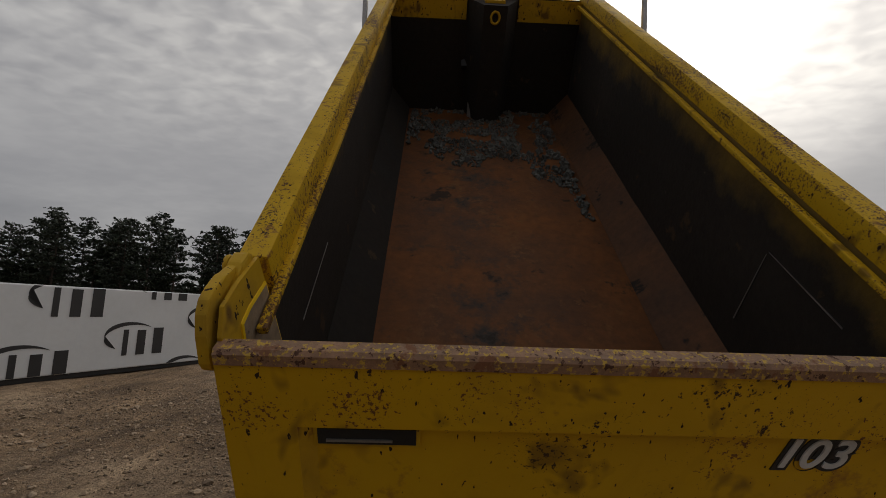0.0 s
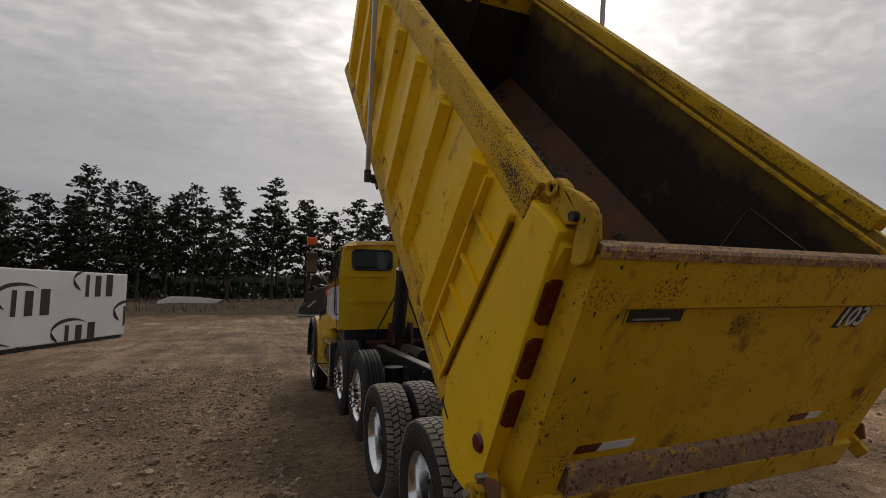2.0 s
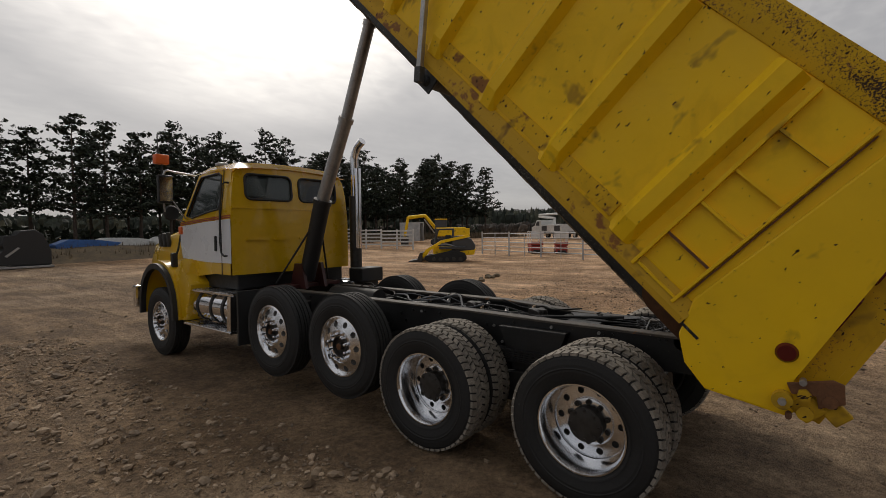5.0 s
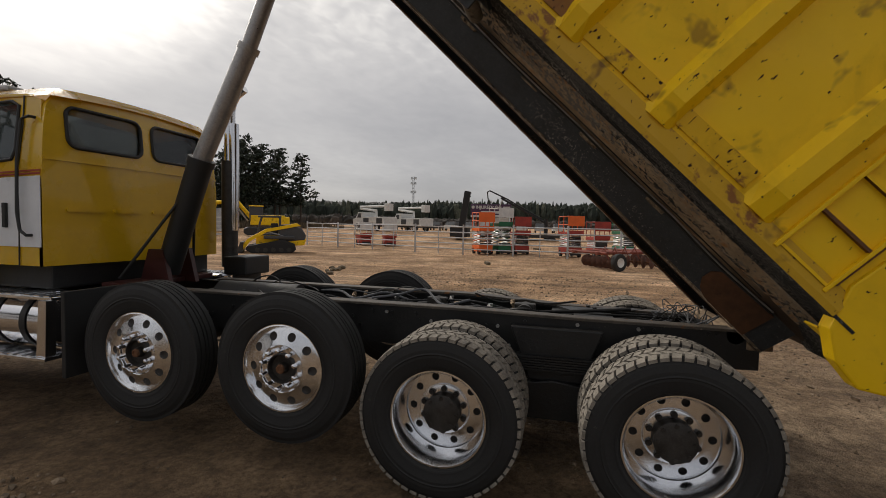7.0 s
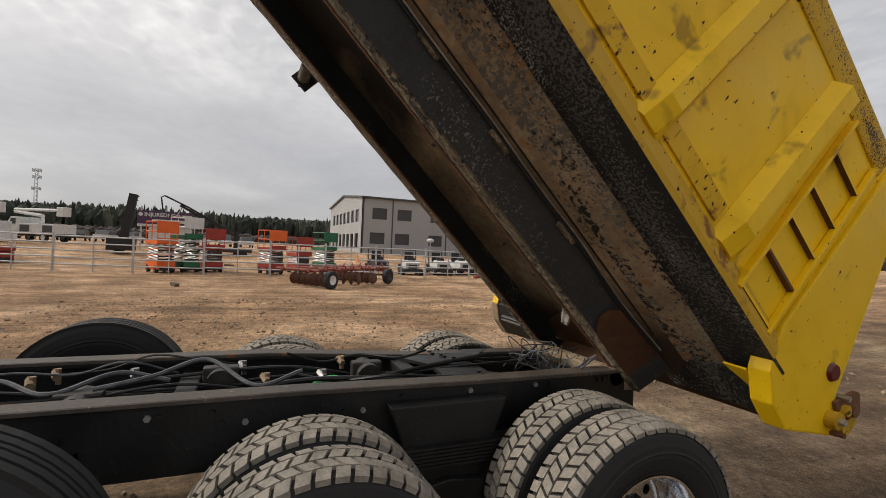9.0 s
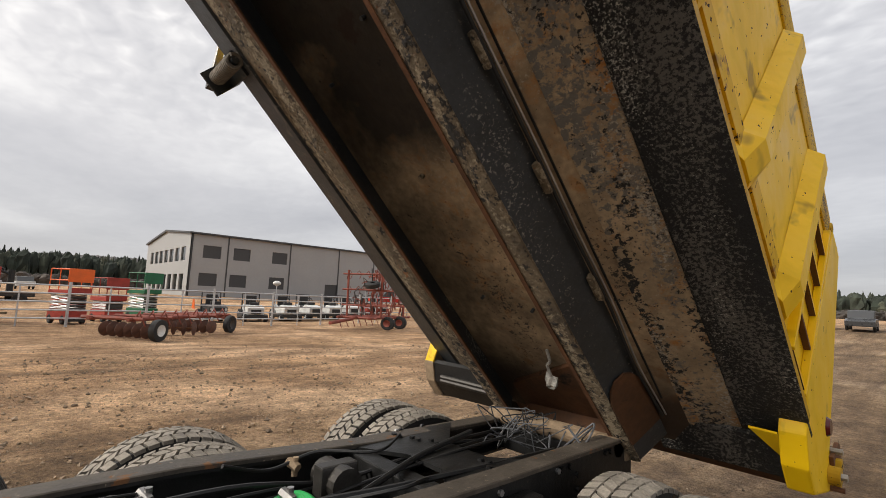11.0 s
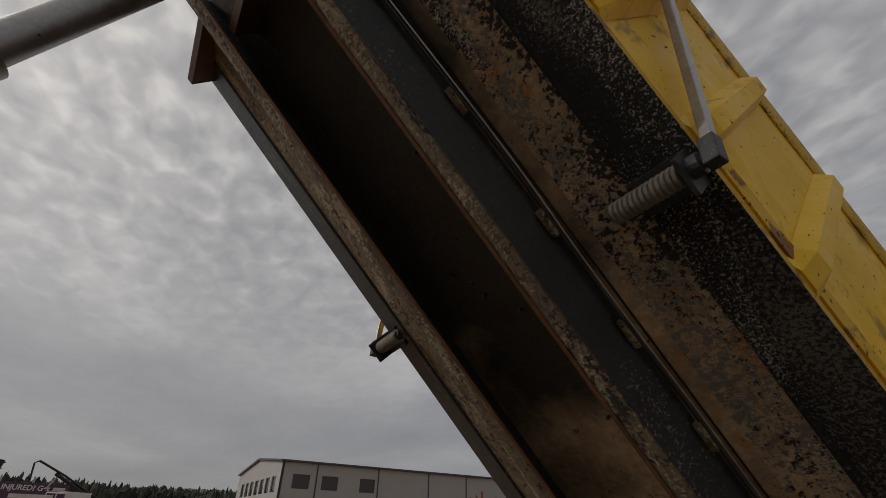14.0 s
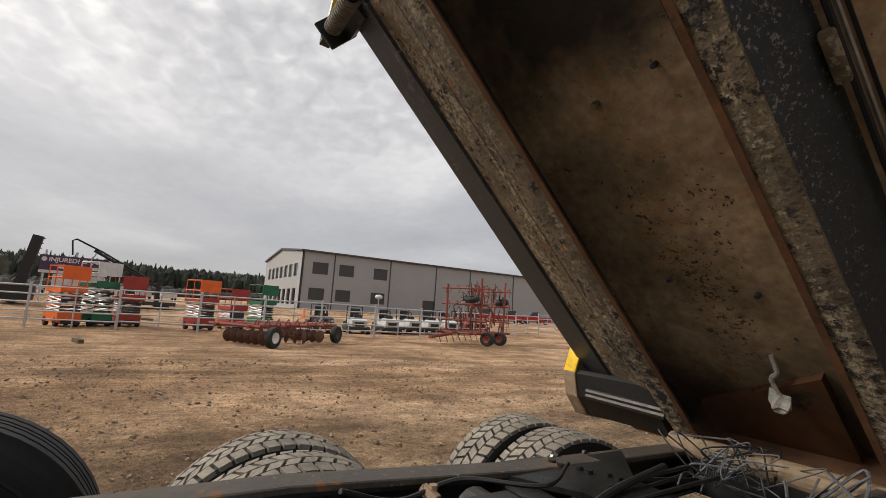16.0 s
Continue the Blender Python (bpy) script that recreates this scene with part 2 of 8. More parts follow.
M_TYRE = material("tyre_rubber", (0.016, 0.0157, 0.0154), 0.75, var=0.35, scale=7, bump=0.001, bscale=60, spots=[((0.075, 0.066, 0.055), 0.08, 6)])
M_TREAD = material("dusty_tread_rubber", (0.27, 0.24, 0.20), 0.9, var=0.4, scale=9, bump=0.002, bscale=60)
M_ALU = material("polished_aluminium", (0.86, 0.87, 0.89), 0.18, metal=1.0, var=0.08, scale=6, spots=[((0.40, 0.37, 0.33), 0.05, 30)])
M_CHROME = material("chrome", (0.80, 0.80, 0.82), 0.10, metal=1.0, var=0.05, scale=6)
M_HUB = material("greasy_hub_steel", (0.06, 0.055, 0.05), 0.5, metal=0.5, var=0.4, scale=14)
M_STEEL = material("weathered_steel_tube", (0.42, 0.41, 0.40), 0.42, metal=0.7, var=0.25, scale=6, spots=[((0.12, 0.09, 0.06), 0.10, 20)])
M_BLACK = material("black_rubber", (0.018, 0.018, 0.018), 0.55, var=0.2, scale=8)
M_RED = material("red_lens", (0.10, 0.006, 0.006), 0.22, var=0.1, scale=10)
M_ORANGE = material("orange_paint", (0.75, 0.13, 0.015), 0.45, var=0.12, scale=3)
M_GLASS = bpy.data.materials.new("tinted_glass")
M_GLASS.use_nodes = True
_g = M_GLASS.node_tree.nodes["Principled BSDF"]
_g.inputs["Base Color"].default_value = (0.10, 0.115, 0.115, 1)
_g.inputs["Roughness"].default_value = 0.04
_g.inputs["Transmission Weight"].default_value = 0.85
_g.inputs["IOR"].default_value = 1.45
M_CABIN = material("dark_cab_trim", (0.05, 0.05, 0.052), 0.8, var=0.2)
M_REDP = material("faded_red_paint", (0.33, 0.035, 0.022), 0.55, var=0.25, scale=3, spots=[((0.16, 0.08, 0.05), 0.12, 8)])
M_RUSTRED = material("rusty_red_paint", (0.22, 0.05, 0.03), 0.7, var=0.35, scale=6, spots=[((0.12, 0.07, 0.045), 0.22, 10)])
M_GREEN = material("dark_green_paint", (0.012, 0.13, 0.055), 0.5, var=0.2, scale=3)
M_GALV = material("galvanised_pipe", (0.52, 0.53, 0.54), 0.45, metal=0.5, var=0.2, scale=3)
M_WHITEP = material("dirty_white_paint", (0.62, 0.62, 0.60), 0.5, var=0.15, scale=3)
M_SIDING = material("light_grey_siding", (0.33, 0.335, 0.335), 0.55, var=0.06, scale=0.4)
M_DARKTRIM = material("charcoal_trim", (0.05, 0.052, 0.055), 0.5, var=0.1)
M_PURPLE = material("dark_purple_sign_face", (0.075, 0.035, 0.085), 0.5, var=0.1)
M_BANNER = material("white_printed_sheet", (0.62, 0.64, 0.66), 0.5, var=0.06, scale=0.7, bump=0.004, bscale=1.5)
M_INK = material("black_print", (0.02, 0.02, 0.022), 0.5, var=0.1)
M_BARK = material("pine_bark", (0.075, 0.055, 0.042), 0.9, var=0.4, scale=5)
M_NEEDLE = material("pine_needles", (0.024, 0.036, 0.020), 0.8, var=0.4, scale=1.5)
M_FOREST = material("far_forest", (0.040, 0.050, 0.038), 0.95, var=0.5, scale=0.25)
# the haze of distance is mixed into the ridge's paler grey-brown
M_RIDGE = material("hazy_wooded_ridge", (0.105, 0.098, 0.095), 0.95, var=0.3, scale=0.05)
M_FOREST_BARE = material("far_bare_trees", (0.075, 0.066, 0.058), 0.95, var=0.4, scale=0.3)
M_GRASS = material("dead_grass", (0.13, 0.095, 0.055), 0.95, var=0.4, scale=1.5)
M_WIRE = material("bundled_cable", (0.12, 0.125, 0.135), 0.6, var=0.5, scale=12)
M_GREENHOSE = material("green_hose", (0.03, 0.42, 0.10), 0.35, var=0.1)
M_STONE = material("gravel_stone", (0.29, 0.215, 0.145), 0.9, var=0.35, scale=20)


def vary_islands(m, stops):
    """Gives every loose piece of a mesh a tone of its own."""
    t = m.node_tree
    p = t.nodes["Principled BSDF"]
    g = t.nodes.new("ShaderNodeNewGeometry")
    r = ramp(t, stops)
    t.links.new(g.outputs["Random Per Island"], r.inputs[0])
    mx = t.nodes.new("ShaderNodeMix")
    mx.data_type, mx.blend_type = "RGBA", "MULTIPLY"
    mx.inputs[0].default_value = 1.0
    t.links.new(p.inputs["Base Color"].links[0].from_socket, mx.inputs[6])
    t.links.new(r.outputs[0], mx.inputs[7])
    t.links.new(mx.outputs[2], p.inputs["Base Color"])


vary_islands(M_STONE, [(0.0, (0.55, 0.54, 0.54)), (0.6, (1.0, 0.97, 0.93)), (1.0, (1.4, 1.4, 1.4))])
vary_islands(M_FOREST, [(0.0, (0.5, 0.55, 0.5)), (0.55, (1.0, 1.0, 0.95)), (0.8, (1.5, 1.35, 1.2)), (1.0, (2.3, 1.9, 1.7))])
vary_islands(M_FOREST_BARE, [(0.0, (0.5, 0.52, 0.5)), (0.5, (0.9, 0.88, 0.86)), (1.0, (1.3, 1.25, 1.2))])
vary_islands(M_NEEDLE, [(0.0, (0.45, 0.5, 0.45)), (0.6, (1.0, 1.0, 1.0)), (1.0, (1.9, 1.7, 1.5))])


def sooty_inside():
    """Inner box wall: scraped black steel with brown smears, and scorched yellow paint left in ragged patches along the top."""
    m = material("sooty_inner_wall", (0.024, 0.018, 0.013), 0.8, var=0.5, scale=1.6, bump=0.004, bscale=24, spots=[((0.07, 0.042, 0.022), 0.24, 3), ((0.11, 0.085, 0.06), 0.06, 22)], streak=(1.0, 0.35, 1.0))
    t = m.node_tree
    p = t.nodes["Principled BSDF"]
    col = p.inputs["Base Color"].links[0].from_socket
    co = t.nodes.new("ShaderNodeTexCoord")
    sep = t.nodes.new("ShaderNodeSeparateXYZ")
    t.links.new(co.outputs["Object"], sep.inputs[0])
    n = node(t, "ShaderNodeTexNoise", Scale=2.2, Detail=7.0, Roughness=0.65)
    t.links.new(co.outputs["Object"], n.inputs["Vector"])
    ad = t.nodes.new("ShaderNodeMath")
    ad.operation = "MULTIPLY_ADD"
    ad.inputs[1].default_value = 0.62
    t.links.new(n.outputs[0], ad.inputs[0])
    t.links.new(sep.outputs[2], ad.inputs[2])
    sc = t.nodes.new("ShaderNodeMath")
    sc.operation = "MULTIPLY"
    sc.inputs[1].default_value = 0.3
    t.links.new(ad.outputs[0], sc.inputs[0])
    r = ramp(t, [(0.835, (0.0,) * 3), (0.93, (0.9,) * 3)])
    t.links.new(sc.outputs[0], r.inputs[0])
    col = blend(t, col, r.outputs[0], (0.30, 0.185, 0.018))
    t.links.new(col, p.inputs["Base Color"])
    return m


M_INSIDE = sooty_inside()


def clusters(m, layers):
    """Lays fine speckles, gathered in larger drifting patches, over a material: (colour, fine scale, patch scale, stretch, threshold, softness)."""
    t = m.node_tree
    p = t.nodes["Principled BSDF"]
    co = t.nodes.new("ShaderNodeTexCoord")
    col = p.inputs["Base Color"].links[0].from_socket
    for tint, fine, patch, stretch, lim, soft in layers:
        a = node(t, "ShaderNodeTexNoise", Scale=fine, Detail=4.0, Roughness=0.7)
        t.links.new(co.outputs["Object"], a.inputs["Vector"])
        mp = t.nodes.new("ShaderNodeMapping")
        mp.inputs["Scale"].default_value = stretch
        mp.inputs["Location"].default_value = (fine * 0.37, patch * 1.7, 0)
        t.links.new(co.outputs["Object"], mp.inputs[0])
        b = node(t, "ShaderNodeTexNoise", Scale=patch, Detail=3.0, Roughness=0.55)
        t.links.new(mp.outputs[0], b.inputs["Vector"])
        ad = t.nodes.new("ShaderNodeMath")
        ad.operation = "MULTIPLY_ADD"
        ad.inputs[1].default_value = 0.55
        t.links.new(a.outputs[0], ad.inputs[0])
        hb = t.nodes.new("ShaderNodeMath")
        hb.operation = "MULTIPLY"
        hb.inputs[1].default_value = 0.45
        t.links.new(b.outputs[0], hb.inputs[0])
        t.links.new(hb.outputs[0], ad.inputs[2])
        r = ramp(t, [(lim, (0, 0, 0)), (lim + soft, (1, 1, 1))])
        t.links.new(ad.outputs[0], r.inputs[0])
        col = blend(t, col, r.outputs[0], tint)
    t.links.new(col, p.inputs["Base Color"])
    return m


ALONG = (1.0, 0.28, 1.0)
EVEN = (1.0, 1.0, 1.0)
clusters(M_YEL_GATE, [((0.16, 0.06, 0.02), 70, 3.0, EVEN, 0.60, 0.02), ((0.05, 0.022, 0.012), 48, 2.2, EVEN, 0.605, 0.015), ((0.30, 0.13, 0.03), 9, 2.0, EVEN, 0.60, 0.10)])
clusters(M_YEL_TOP, [((0.30, 0.14, 0.03), 26, 3.0, ALONG, 0.56, 0.05), ((0.14, 0.065, 0.022), 60, 5.0, ALONG, 0.545, 0.03), ((0.05, 0.025, 0.014), 90, 6.0, ALONG, 0.575, 0.02)])
clusters(M_RUSTFLOOR, [((0.035, 0.026, 0.02), 5, 1.1, ALONG, 0.53, 0.12), ((0.20, 0.085, 0.02), 14, 2.0, ALONG, 0.56, 0.1)])


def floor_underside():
    """Tan mud on steel, rust, black flakes, and a ragged near-black patch along the front half of the floor."""
    m = material("dark_patched_muddy_floor", (0.47, 0.335, 0.20), 0.8, var=0.6, scale=2.0, bump=0.008, bscale=22, spots=[((0.34, 0.15, 0.05), 0.18, 2.2), ((0.04, 0.034, 0.028), 0.20, 14)])
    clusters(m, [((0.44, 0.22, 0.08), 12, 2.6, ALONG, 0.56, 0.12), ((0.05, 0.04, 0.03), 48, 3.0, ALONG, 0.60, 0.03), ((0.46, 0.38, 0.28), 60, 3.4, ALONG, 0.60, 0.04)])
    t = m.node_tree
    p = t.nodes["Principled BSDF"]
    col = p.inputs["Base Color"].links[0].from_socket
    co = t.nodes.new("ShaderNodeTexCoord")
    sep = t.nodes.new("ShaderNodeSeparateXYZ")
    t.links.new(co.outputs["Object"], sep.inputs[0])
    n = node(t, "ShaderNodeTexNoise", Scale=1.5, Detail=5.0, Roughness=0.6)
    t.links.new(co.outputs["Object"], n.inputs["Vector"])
    # distance from the middle of the dark patch, in x and along the floor, made ragged by noise
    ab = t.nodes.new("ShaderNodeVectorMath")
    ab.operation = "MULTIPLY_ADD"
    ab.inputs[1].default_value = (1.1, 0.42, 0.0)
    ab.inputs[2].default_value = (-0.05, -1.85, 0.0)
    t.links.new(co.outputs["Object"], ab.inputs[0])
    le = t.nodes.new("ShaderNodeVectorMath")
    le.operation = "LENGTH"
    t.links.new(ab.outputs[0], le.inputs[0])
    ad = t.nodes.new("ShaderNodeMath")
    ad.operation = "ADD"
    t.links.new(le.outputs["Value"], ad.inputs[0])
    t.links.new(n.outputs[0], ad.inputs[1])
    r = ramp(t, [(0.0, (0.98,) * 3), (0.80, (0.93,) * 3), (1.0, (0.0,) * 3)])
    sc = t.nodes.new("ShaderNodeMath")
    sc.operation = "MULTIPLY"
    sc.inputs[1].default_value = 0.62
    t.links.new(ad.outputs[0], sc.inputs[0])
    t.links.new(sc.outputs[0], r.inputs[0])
    # inside the patch the floor turns nearly black
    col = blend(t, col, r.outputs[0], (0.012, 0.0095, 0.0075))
    # dark brown towards the hinge, with a ragged edge
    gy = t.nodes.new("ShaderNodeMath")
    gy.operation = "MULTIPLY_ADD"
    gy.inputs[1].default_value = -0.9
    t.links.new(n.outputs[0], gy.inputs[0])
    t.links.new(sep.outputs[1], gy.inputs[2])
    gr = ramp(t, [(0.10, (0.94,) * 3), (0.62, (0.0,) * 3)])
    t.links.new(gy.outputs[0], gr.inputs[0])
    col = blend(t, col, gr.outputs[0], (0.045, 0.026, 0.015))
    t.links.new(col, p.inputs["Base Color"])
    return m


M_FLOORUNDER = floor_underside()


M_FLAKE = clusters(material("flaking_coating_over_mud", (0.46, 0.335, 0.205), 0.85, var=0.4, scale=3, bump=0.016, bscale=35), [
    ((0.46, 0.20, 0.05), 9, 4.5, ALONG, 0.52, 0.09), ((0.20, 0.18, 0.15), 30, 3.0, ALONG, 0.50, 0.05),
    ((0.026, 0.024, 0.022), 34, 5.0, ALONG, 0.505, 0.03), ((0.48, 0.42, 0.33), 70, 6.0, ALONG, 0.575, 0.04)])
M_GRIT = clusters(material("black_gritty_coating", (0.020, 0.019, 0.018), 0.85, var=0.5, scale=8, bump=0.022, bscale=55), [
    ((0.15, 0.135, 0.115), 60, 2.2, ALONG, 0.525, 0.05), ((0.50, 0.47, 0.40), 85, 2.6, ALONG, 0.56, 0.05)])
M_BEAM = clusters(M_BEAM, [((0.26, 0.25, 0.22), 60, 3.5, ALONG, 0.60, 0.04), ((0.12, 0.11, 0.09), 14, 2.2, ALONG, 0.585, 0.08)])
M_SCALE = clusters(M_SCALE, [((0.46, 0.37, 0.25), 40, 8.0, ALONG, 0.52, 0.06), ((0.32, 0.13, 0.05), 18, 5.0, ALONG, 0.60, 0.06), ((0.035, 0.03, 0.026), 26, 6.0, ALONG, 0.565, 0.03)])


def dirt_material():
    m = bpy.data.materials.new("packed_gravel_dirt")
    m.use_nodes = True
    t = m.node_tree
    p = t.nodes["Principled BSDF"]
    co = t.nodes.new("ShaderNodeTexCoord")
    patch = node(t, "ShaderNodeTexNoise", Scale=0.22, Detail=5.0, Roughness=0.6)
    streak = node(t, "ShaderNodeTexNoise", Scale=0.9, Detail=7.0, Roughness=0.65)
    mid = node(t, "ShaderNodeTexNoise", Scale=6.0, Detail=7.0, Roughness=0.7)
    grain = node(t, "ShaderNodeTexNoise", Scale=22.0, Detail=8.0, Roughness=0.7)
    peb = node(t, "ShaderNodeTexVoronoi", Scale=26.0)
    for n in (patch, streak, grain, peb, mid):
        t.links.new(co.outputs["Object"], n.inputs["Vector"])
    base = ramp(t, [(0.36, (0.205, 0.134, 0.074)), (0.5, (0.29, 0.196, 0.116)), (0.63, (0.40, 0.293, 0.194))])
    t.links.new(patch.outputs[0], base.inputs[0])
    st = ramp(t, [(0.35, (0.74, 0.72, 0.70)), (0.65, (1.20, 1.19, 1.17))])
    t.links.new(streak.outputs[0], st.inputs[0])
    gr = ramp(t, [(0.3, (0.50, 0.49, 0.48)), (0.62, (1.24, 1.24, 1.24))])
    t.links.new(grain.outputs[0], gr.inputs[0])
    pe = ramp(t, [(0.0, (1.35, 1.33, 1.30)), (0.16, (1.0, 1.0, 1.0))])
    t.links.new(peb.outputs["Distance"], pe.inputs[0])
    md = ramp(t, [(0.36, (0.70, 0.68, 0.66)), (0.58, (1.16, 1.16, 1.15))])
    t.links.new(mid.outputs[0], md.inputs[0])
    col = base.outputs[0]
    # ruts left by tyres, in two directions
    tracks = []
    for ang, shift in ((0.0, 0.0), (0.12, 7.0)):
        mp = t.nodes.new("ShaderNodeMapping")
        mp.inputs["Rotation"].default_value = (0, 0, ang)
        mp.inputs["Location"].default_value = (shift, 0, 0)
        mp.inputs["Scale"].default_value = (2.0, 0.17, 1) if shift == 0 else (1.1, 0.22, 1)
        t.links.new(co.outputs["Object"], mp.inputs[0])
        nt = node(t, "ShaderNodeTexNoise", Scale=1.0, Detail=5.0, Roughness=0.6, Distortion=0.7)
        t.links.new(mp.outputs[0], nt.inputs["Vector"])
        rt = ramp(t, [(0.38, (0.78, 0.76, 0.74)), (0.58, (1.11, 1.11, 1.10))])
        t.links.new(nt.outputs[0], rt.inputs[0])
        tracks.append((nt, rt))
    for r in (st, md, gr, pe, tracks[0][1], tracks[1][1]):
        mx = t.nodes.new("ShaderNodeMix")
        mx.data_type, mx.blend_type = "RGBA", "MULTIPLY"
        mx.inputs[0].default_value = 1.0
        t.links.new(col, mx.inputs[6])
        t.links.new(r.outputs[0], mx.inputs[7])
        col = mx.outputs[2]
    # brighter light on the open yard towards the fence, put into the ground colour
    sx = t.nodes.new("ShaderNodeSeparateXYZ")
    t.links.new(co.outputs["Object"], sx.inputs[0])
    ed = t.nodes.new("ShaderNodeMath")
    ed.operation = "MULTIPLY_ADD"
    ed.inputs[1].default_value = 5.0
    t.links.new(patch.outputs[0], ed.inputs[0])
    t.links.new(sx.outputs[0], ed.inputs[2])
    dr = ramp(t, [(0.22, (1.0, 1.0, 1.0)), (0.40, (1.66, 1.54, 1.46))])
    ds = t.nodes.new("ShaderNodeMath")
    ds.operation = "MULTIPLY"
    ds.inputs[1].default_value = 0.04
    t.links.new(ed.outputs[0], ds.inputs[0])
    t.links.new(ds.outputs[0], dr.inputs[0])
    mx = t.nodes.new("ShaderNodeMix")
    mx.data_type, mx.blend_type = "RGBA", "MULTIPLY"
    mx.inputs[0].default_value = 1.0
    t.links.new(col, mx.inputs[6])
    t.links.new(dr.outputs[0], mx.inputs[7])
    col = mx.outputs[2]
    t.links.new(col, p.inputs["Base Color"])
    p.inputs["Roughness"].default_value = 0.95
    add = t.nodes.new("ShaderNodeMath")
    add.operation = "ADD"
    t.links.new(grain.outputs[0], add.inputs[0])
    t.links.new(streak.outputs[0], add.inputs[1])
    b = node(t, "ShaderNodeBump", Strength=1.0, Distance=0.08)
    t.links.new(add.outputs[0], b.inputs["Height"])
    bm_ = node(t, "ShaderNodeBump", Strength=1.0, Distance=0.14)
    t.links.new(mid.outputs[0], bm_.inputs["Height"])
    b0 = node(t, "ShaderNodeBump", Strength=0.8, Distance=0.10)
    t.links.new(tracks[0][0].outputs[0], b0.inputs["Height"])
    t.links.new(b0.outputs[0], bm_.inputs["Normal"])
    t.links.new(bm_.outputs[0], b.inputs["Normal"])
    t.links.new(b.outputs[0], p.inputs["Normal"])
    return m


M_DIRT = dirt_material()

# ---------------------------------------------------------------- mesh helpers
def put_mesh(name, bm, mat, parent=None, label="", m=None, smooth=False):
    me = bpy.data.meshes.new(name)
    bmesh.ops.recalc_face_normals(bm, faces=bm.faces)
    bm.to_mesh(me)
    bm.free()
    for mm in (mat if isinstance(mat, (list, tuple)) else [mat]):
        me.materials.append(mm)
    if smooth:
        me.polygons.foreach_set("use_smooth", [True] * len(me.polygons))
        me.set_sharp_from_angle(angle=radians(35))
    ob = new(name, me)
    if parent is not None:
        ob.parent = parent
    if m is not None:
        ob.matrix_basis = m
    if label:
        ob["label"] = label
    return ob


def part(name, bm, mat, parent, label="", m=None, smooth=False):
    return put_mesh(name, bm, mat, parent, label, m, smooth)


def thing(name, label, category, m=None, group="", kind=""):
    ob = new(name)
    if m is not None:
        ob.matrix_basis = m
    return tagged(ob, label, category, group, kind)


def box(bm, x0, x1, y0, y1, z0, z1, mi=0, m=None, bev=0.0):
    vs = [bm.verts.new((x, y, z)) for x in (x0, x1) for y in (y0, y1) for z in (z0, z1)]
    fs = [bm.faces.new([vs[i] for i in q]) for q in ((0, 1, 3, 2), (4, 6, 7, 5), (0, 4, 5, 1), (2, 3, 7, 6), (0, 2, 6, 4), (1, 5, 7, 3))]
    for f in fs:
        f.material_index = mi
    if m is not None:
        bmesh.ops.transform(bm, matrix=m, verts=vs)
    if bev:
        es = list({e for f in fs for e in f.edges})
        r = bmesh.ops.bevel(bm, geom=es, offset=bev, segments=2, affect="EDGES", profile=0.6)
        for f in r["faces"]:
            f.material_index = mi
    return vs


def prism(bm, pts, axis, a, b, mi=0, bev=0.0):
    """A flat outline pts swept along axis from a to b. Axis x: pts are (y, z); y: (x, z); z: (x, y)."""
    def at(p, w):
        return {"x": (w, p[0], p[1]), "y": (p[0], w, p[1]), "z": (p[0], p[1], w)}[axis]
    lo = [bm.verts.new(at(p, a)) for p in pts]
    hi = [bm.verts.new(at(p, b)) for p in pts]
    n = len(pts)
    fs = [bm.faces.new(lo), bm.faces.new(hi[::-1])]
    fs += [bm.faces.new((lo[i], lo[(i + 1) % n], hi[(i + 1) % n], hi[i])) for i in range(n)]
    for f in fs:
        f.material_index = mi
    if bev:
        es = list({e for f in fs for e in f.edges})
        r = bmesh.ops.bevel(bm, geom=es, offset=bev, segments=2, affect="EDGES", profile=0.6)
        for f in r["faces"]:
            f.material_index = mi
    return lo + hi


def frame_of(d):
    return Vector(d).to_track_quat("Z", "Y").to_matrix()


def cyl(bm, p0, p1, r0, r1=None, seg=16, mi=0, caps=True):
    p0, p1 = Vector(p0), Vector(p1)
    r1 = r0 if r1 is None else r1
    q = frame_of(p1 - p0)
    ring = []
    for p, r in ((p0, r0), (p1, r1)):
        ring.append([bm.verts.new(p + q @ Vector((r * math.cos(2 * math.pi * i / seg), r * math.sin(2 * math.pi * i / seg), 0))) for i in range(seg)])
    for i in range(seg):
        f = bm.faces.new((ring[0][i], ring[0][(i + 1) % seg], ring[1][(i + 1) % seg], ring[1][i]))
        f.material_index = mi
    if caps:
        bm.faces.new(ring[0][::-1]).material_index = mi
        bm.faces.new(ring[1]).material_index = mi


def tube(bm, pts, r, seg=8, mi=0):
    """A bent tube through pts."""
    pts = [Vector(p) for p in pts]
    rings = []
    for i, p in enumerate(pts):
        d = (pts[min(i + 1, len(pts) - 1)] - pts[max(i - 1, 0)])
        q = frame_of(d)
        rings.append([bm.verts.new(p + q @ Vector((r * math.cos(2 * math.pi * k / seg), r * math.sin(2 * math.pi * k / seg), 0))) for k in range(seg)])
    for a, b in zip(rings, rings[1:]):
        best = min(range(seg), key=lambda s: sum((a[k].co - b[(k + s) % seg].co).length for k in range(seg)))
        for k in range(seg):
            f = bm.faces.new((a[k], a[(k + 1) % seg], b[(k + 1 + best) % seg], b[(k + best) % seg]))
            f.material_index = mi
    bm.faces.new(rings[0][::-1]).material_index = mi
    bm.faces.new(rings[-1]).material_index = mi


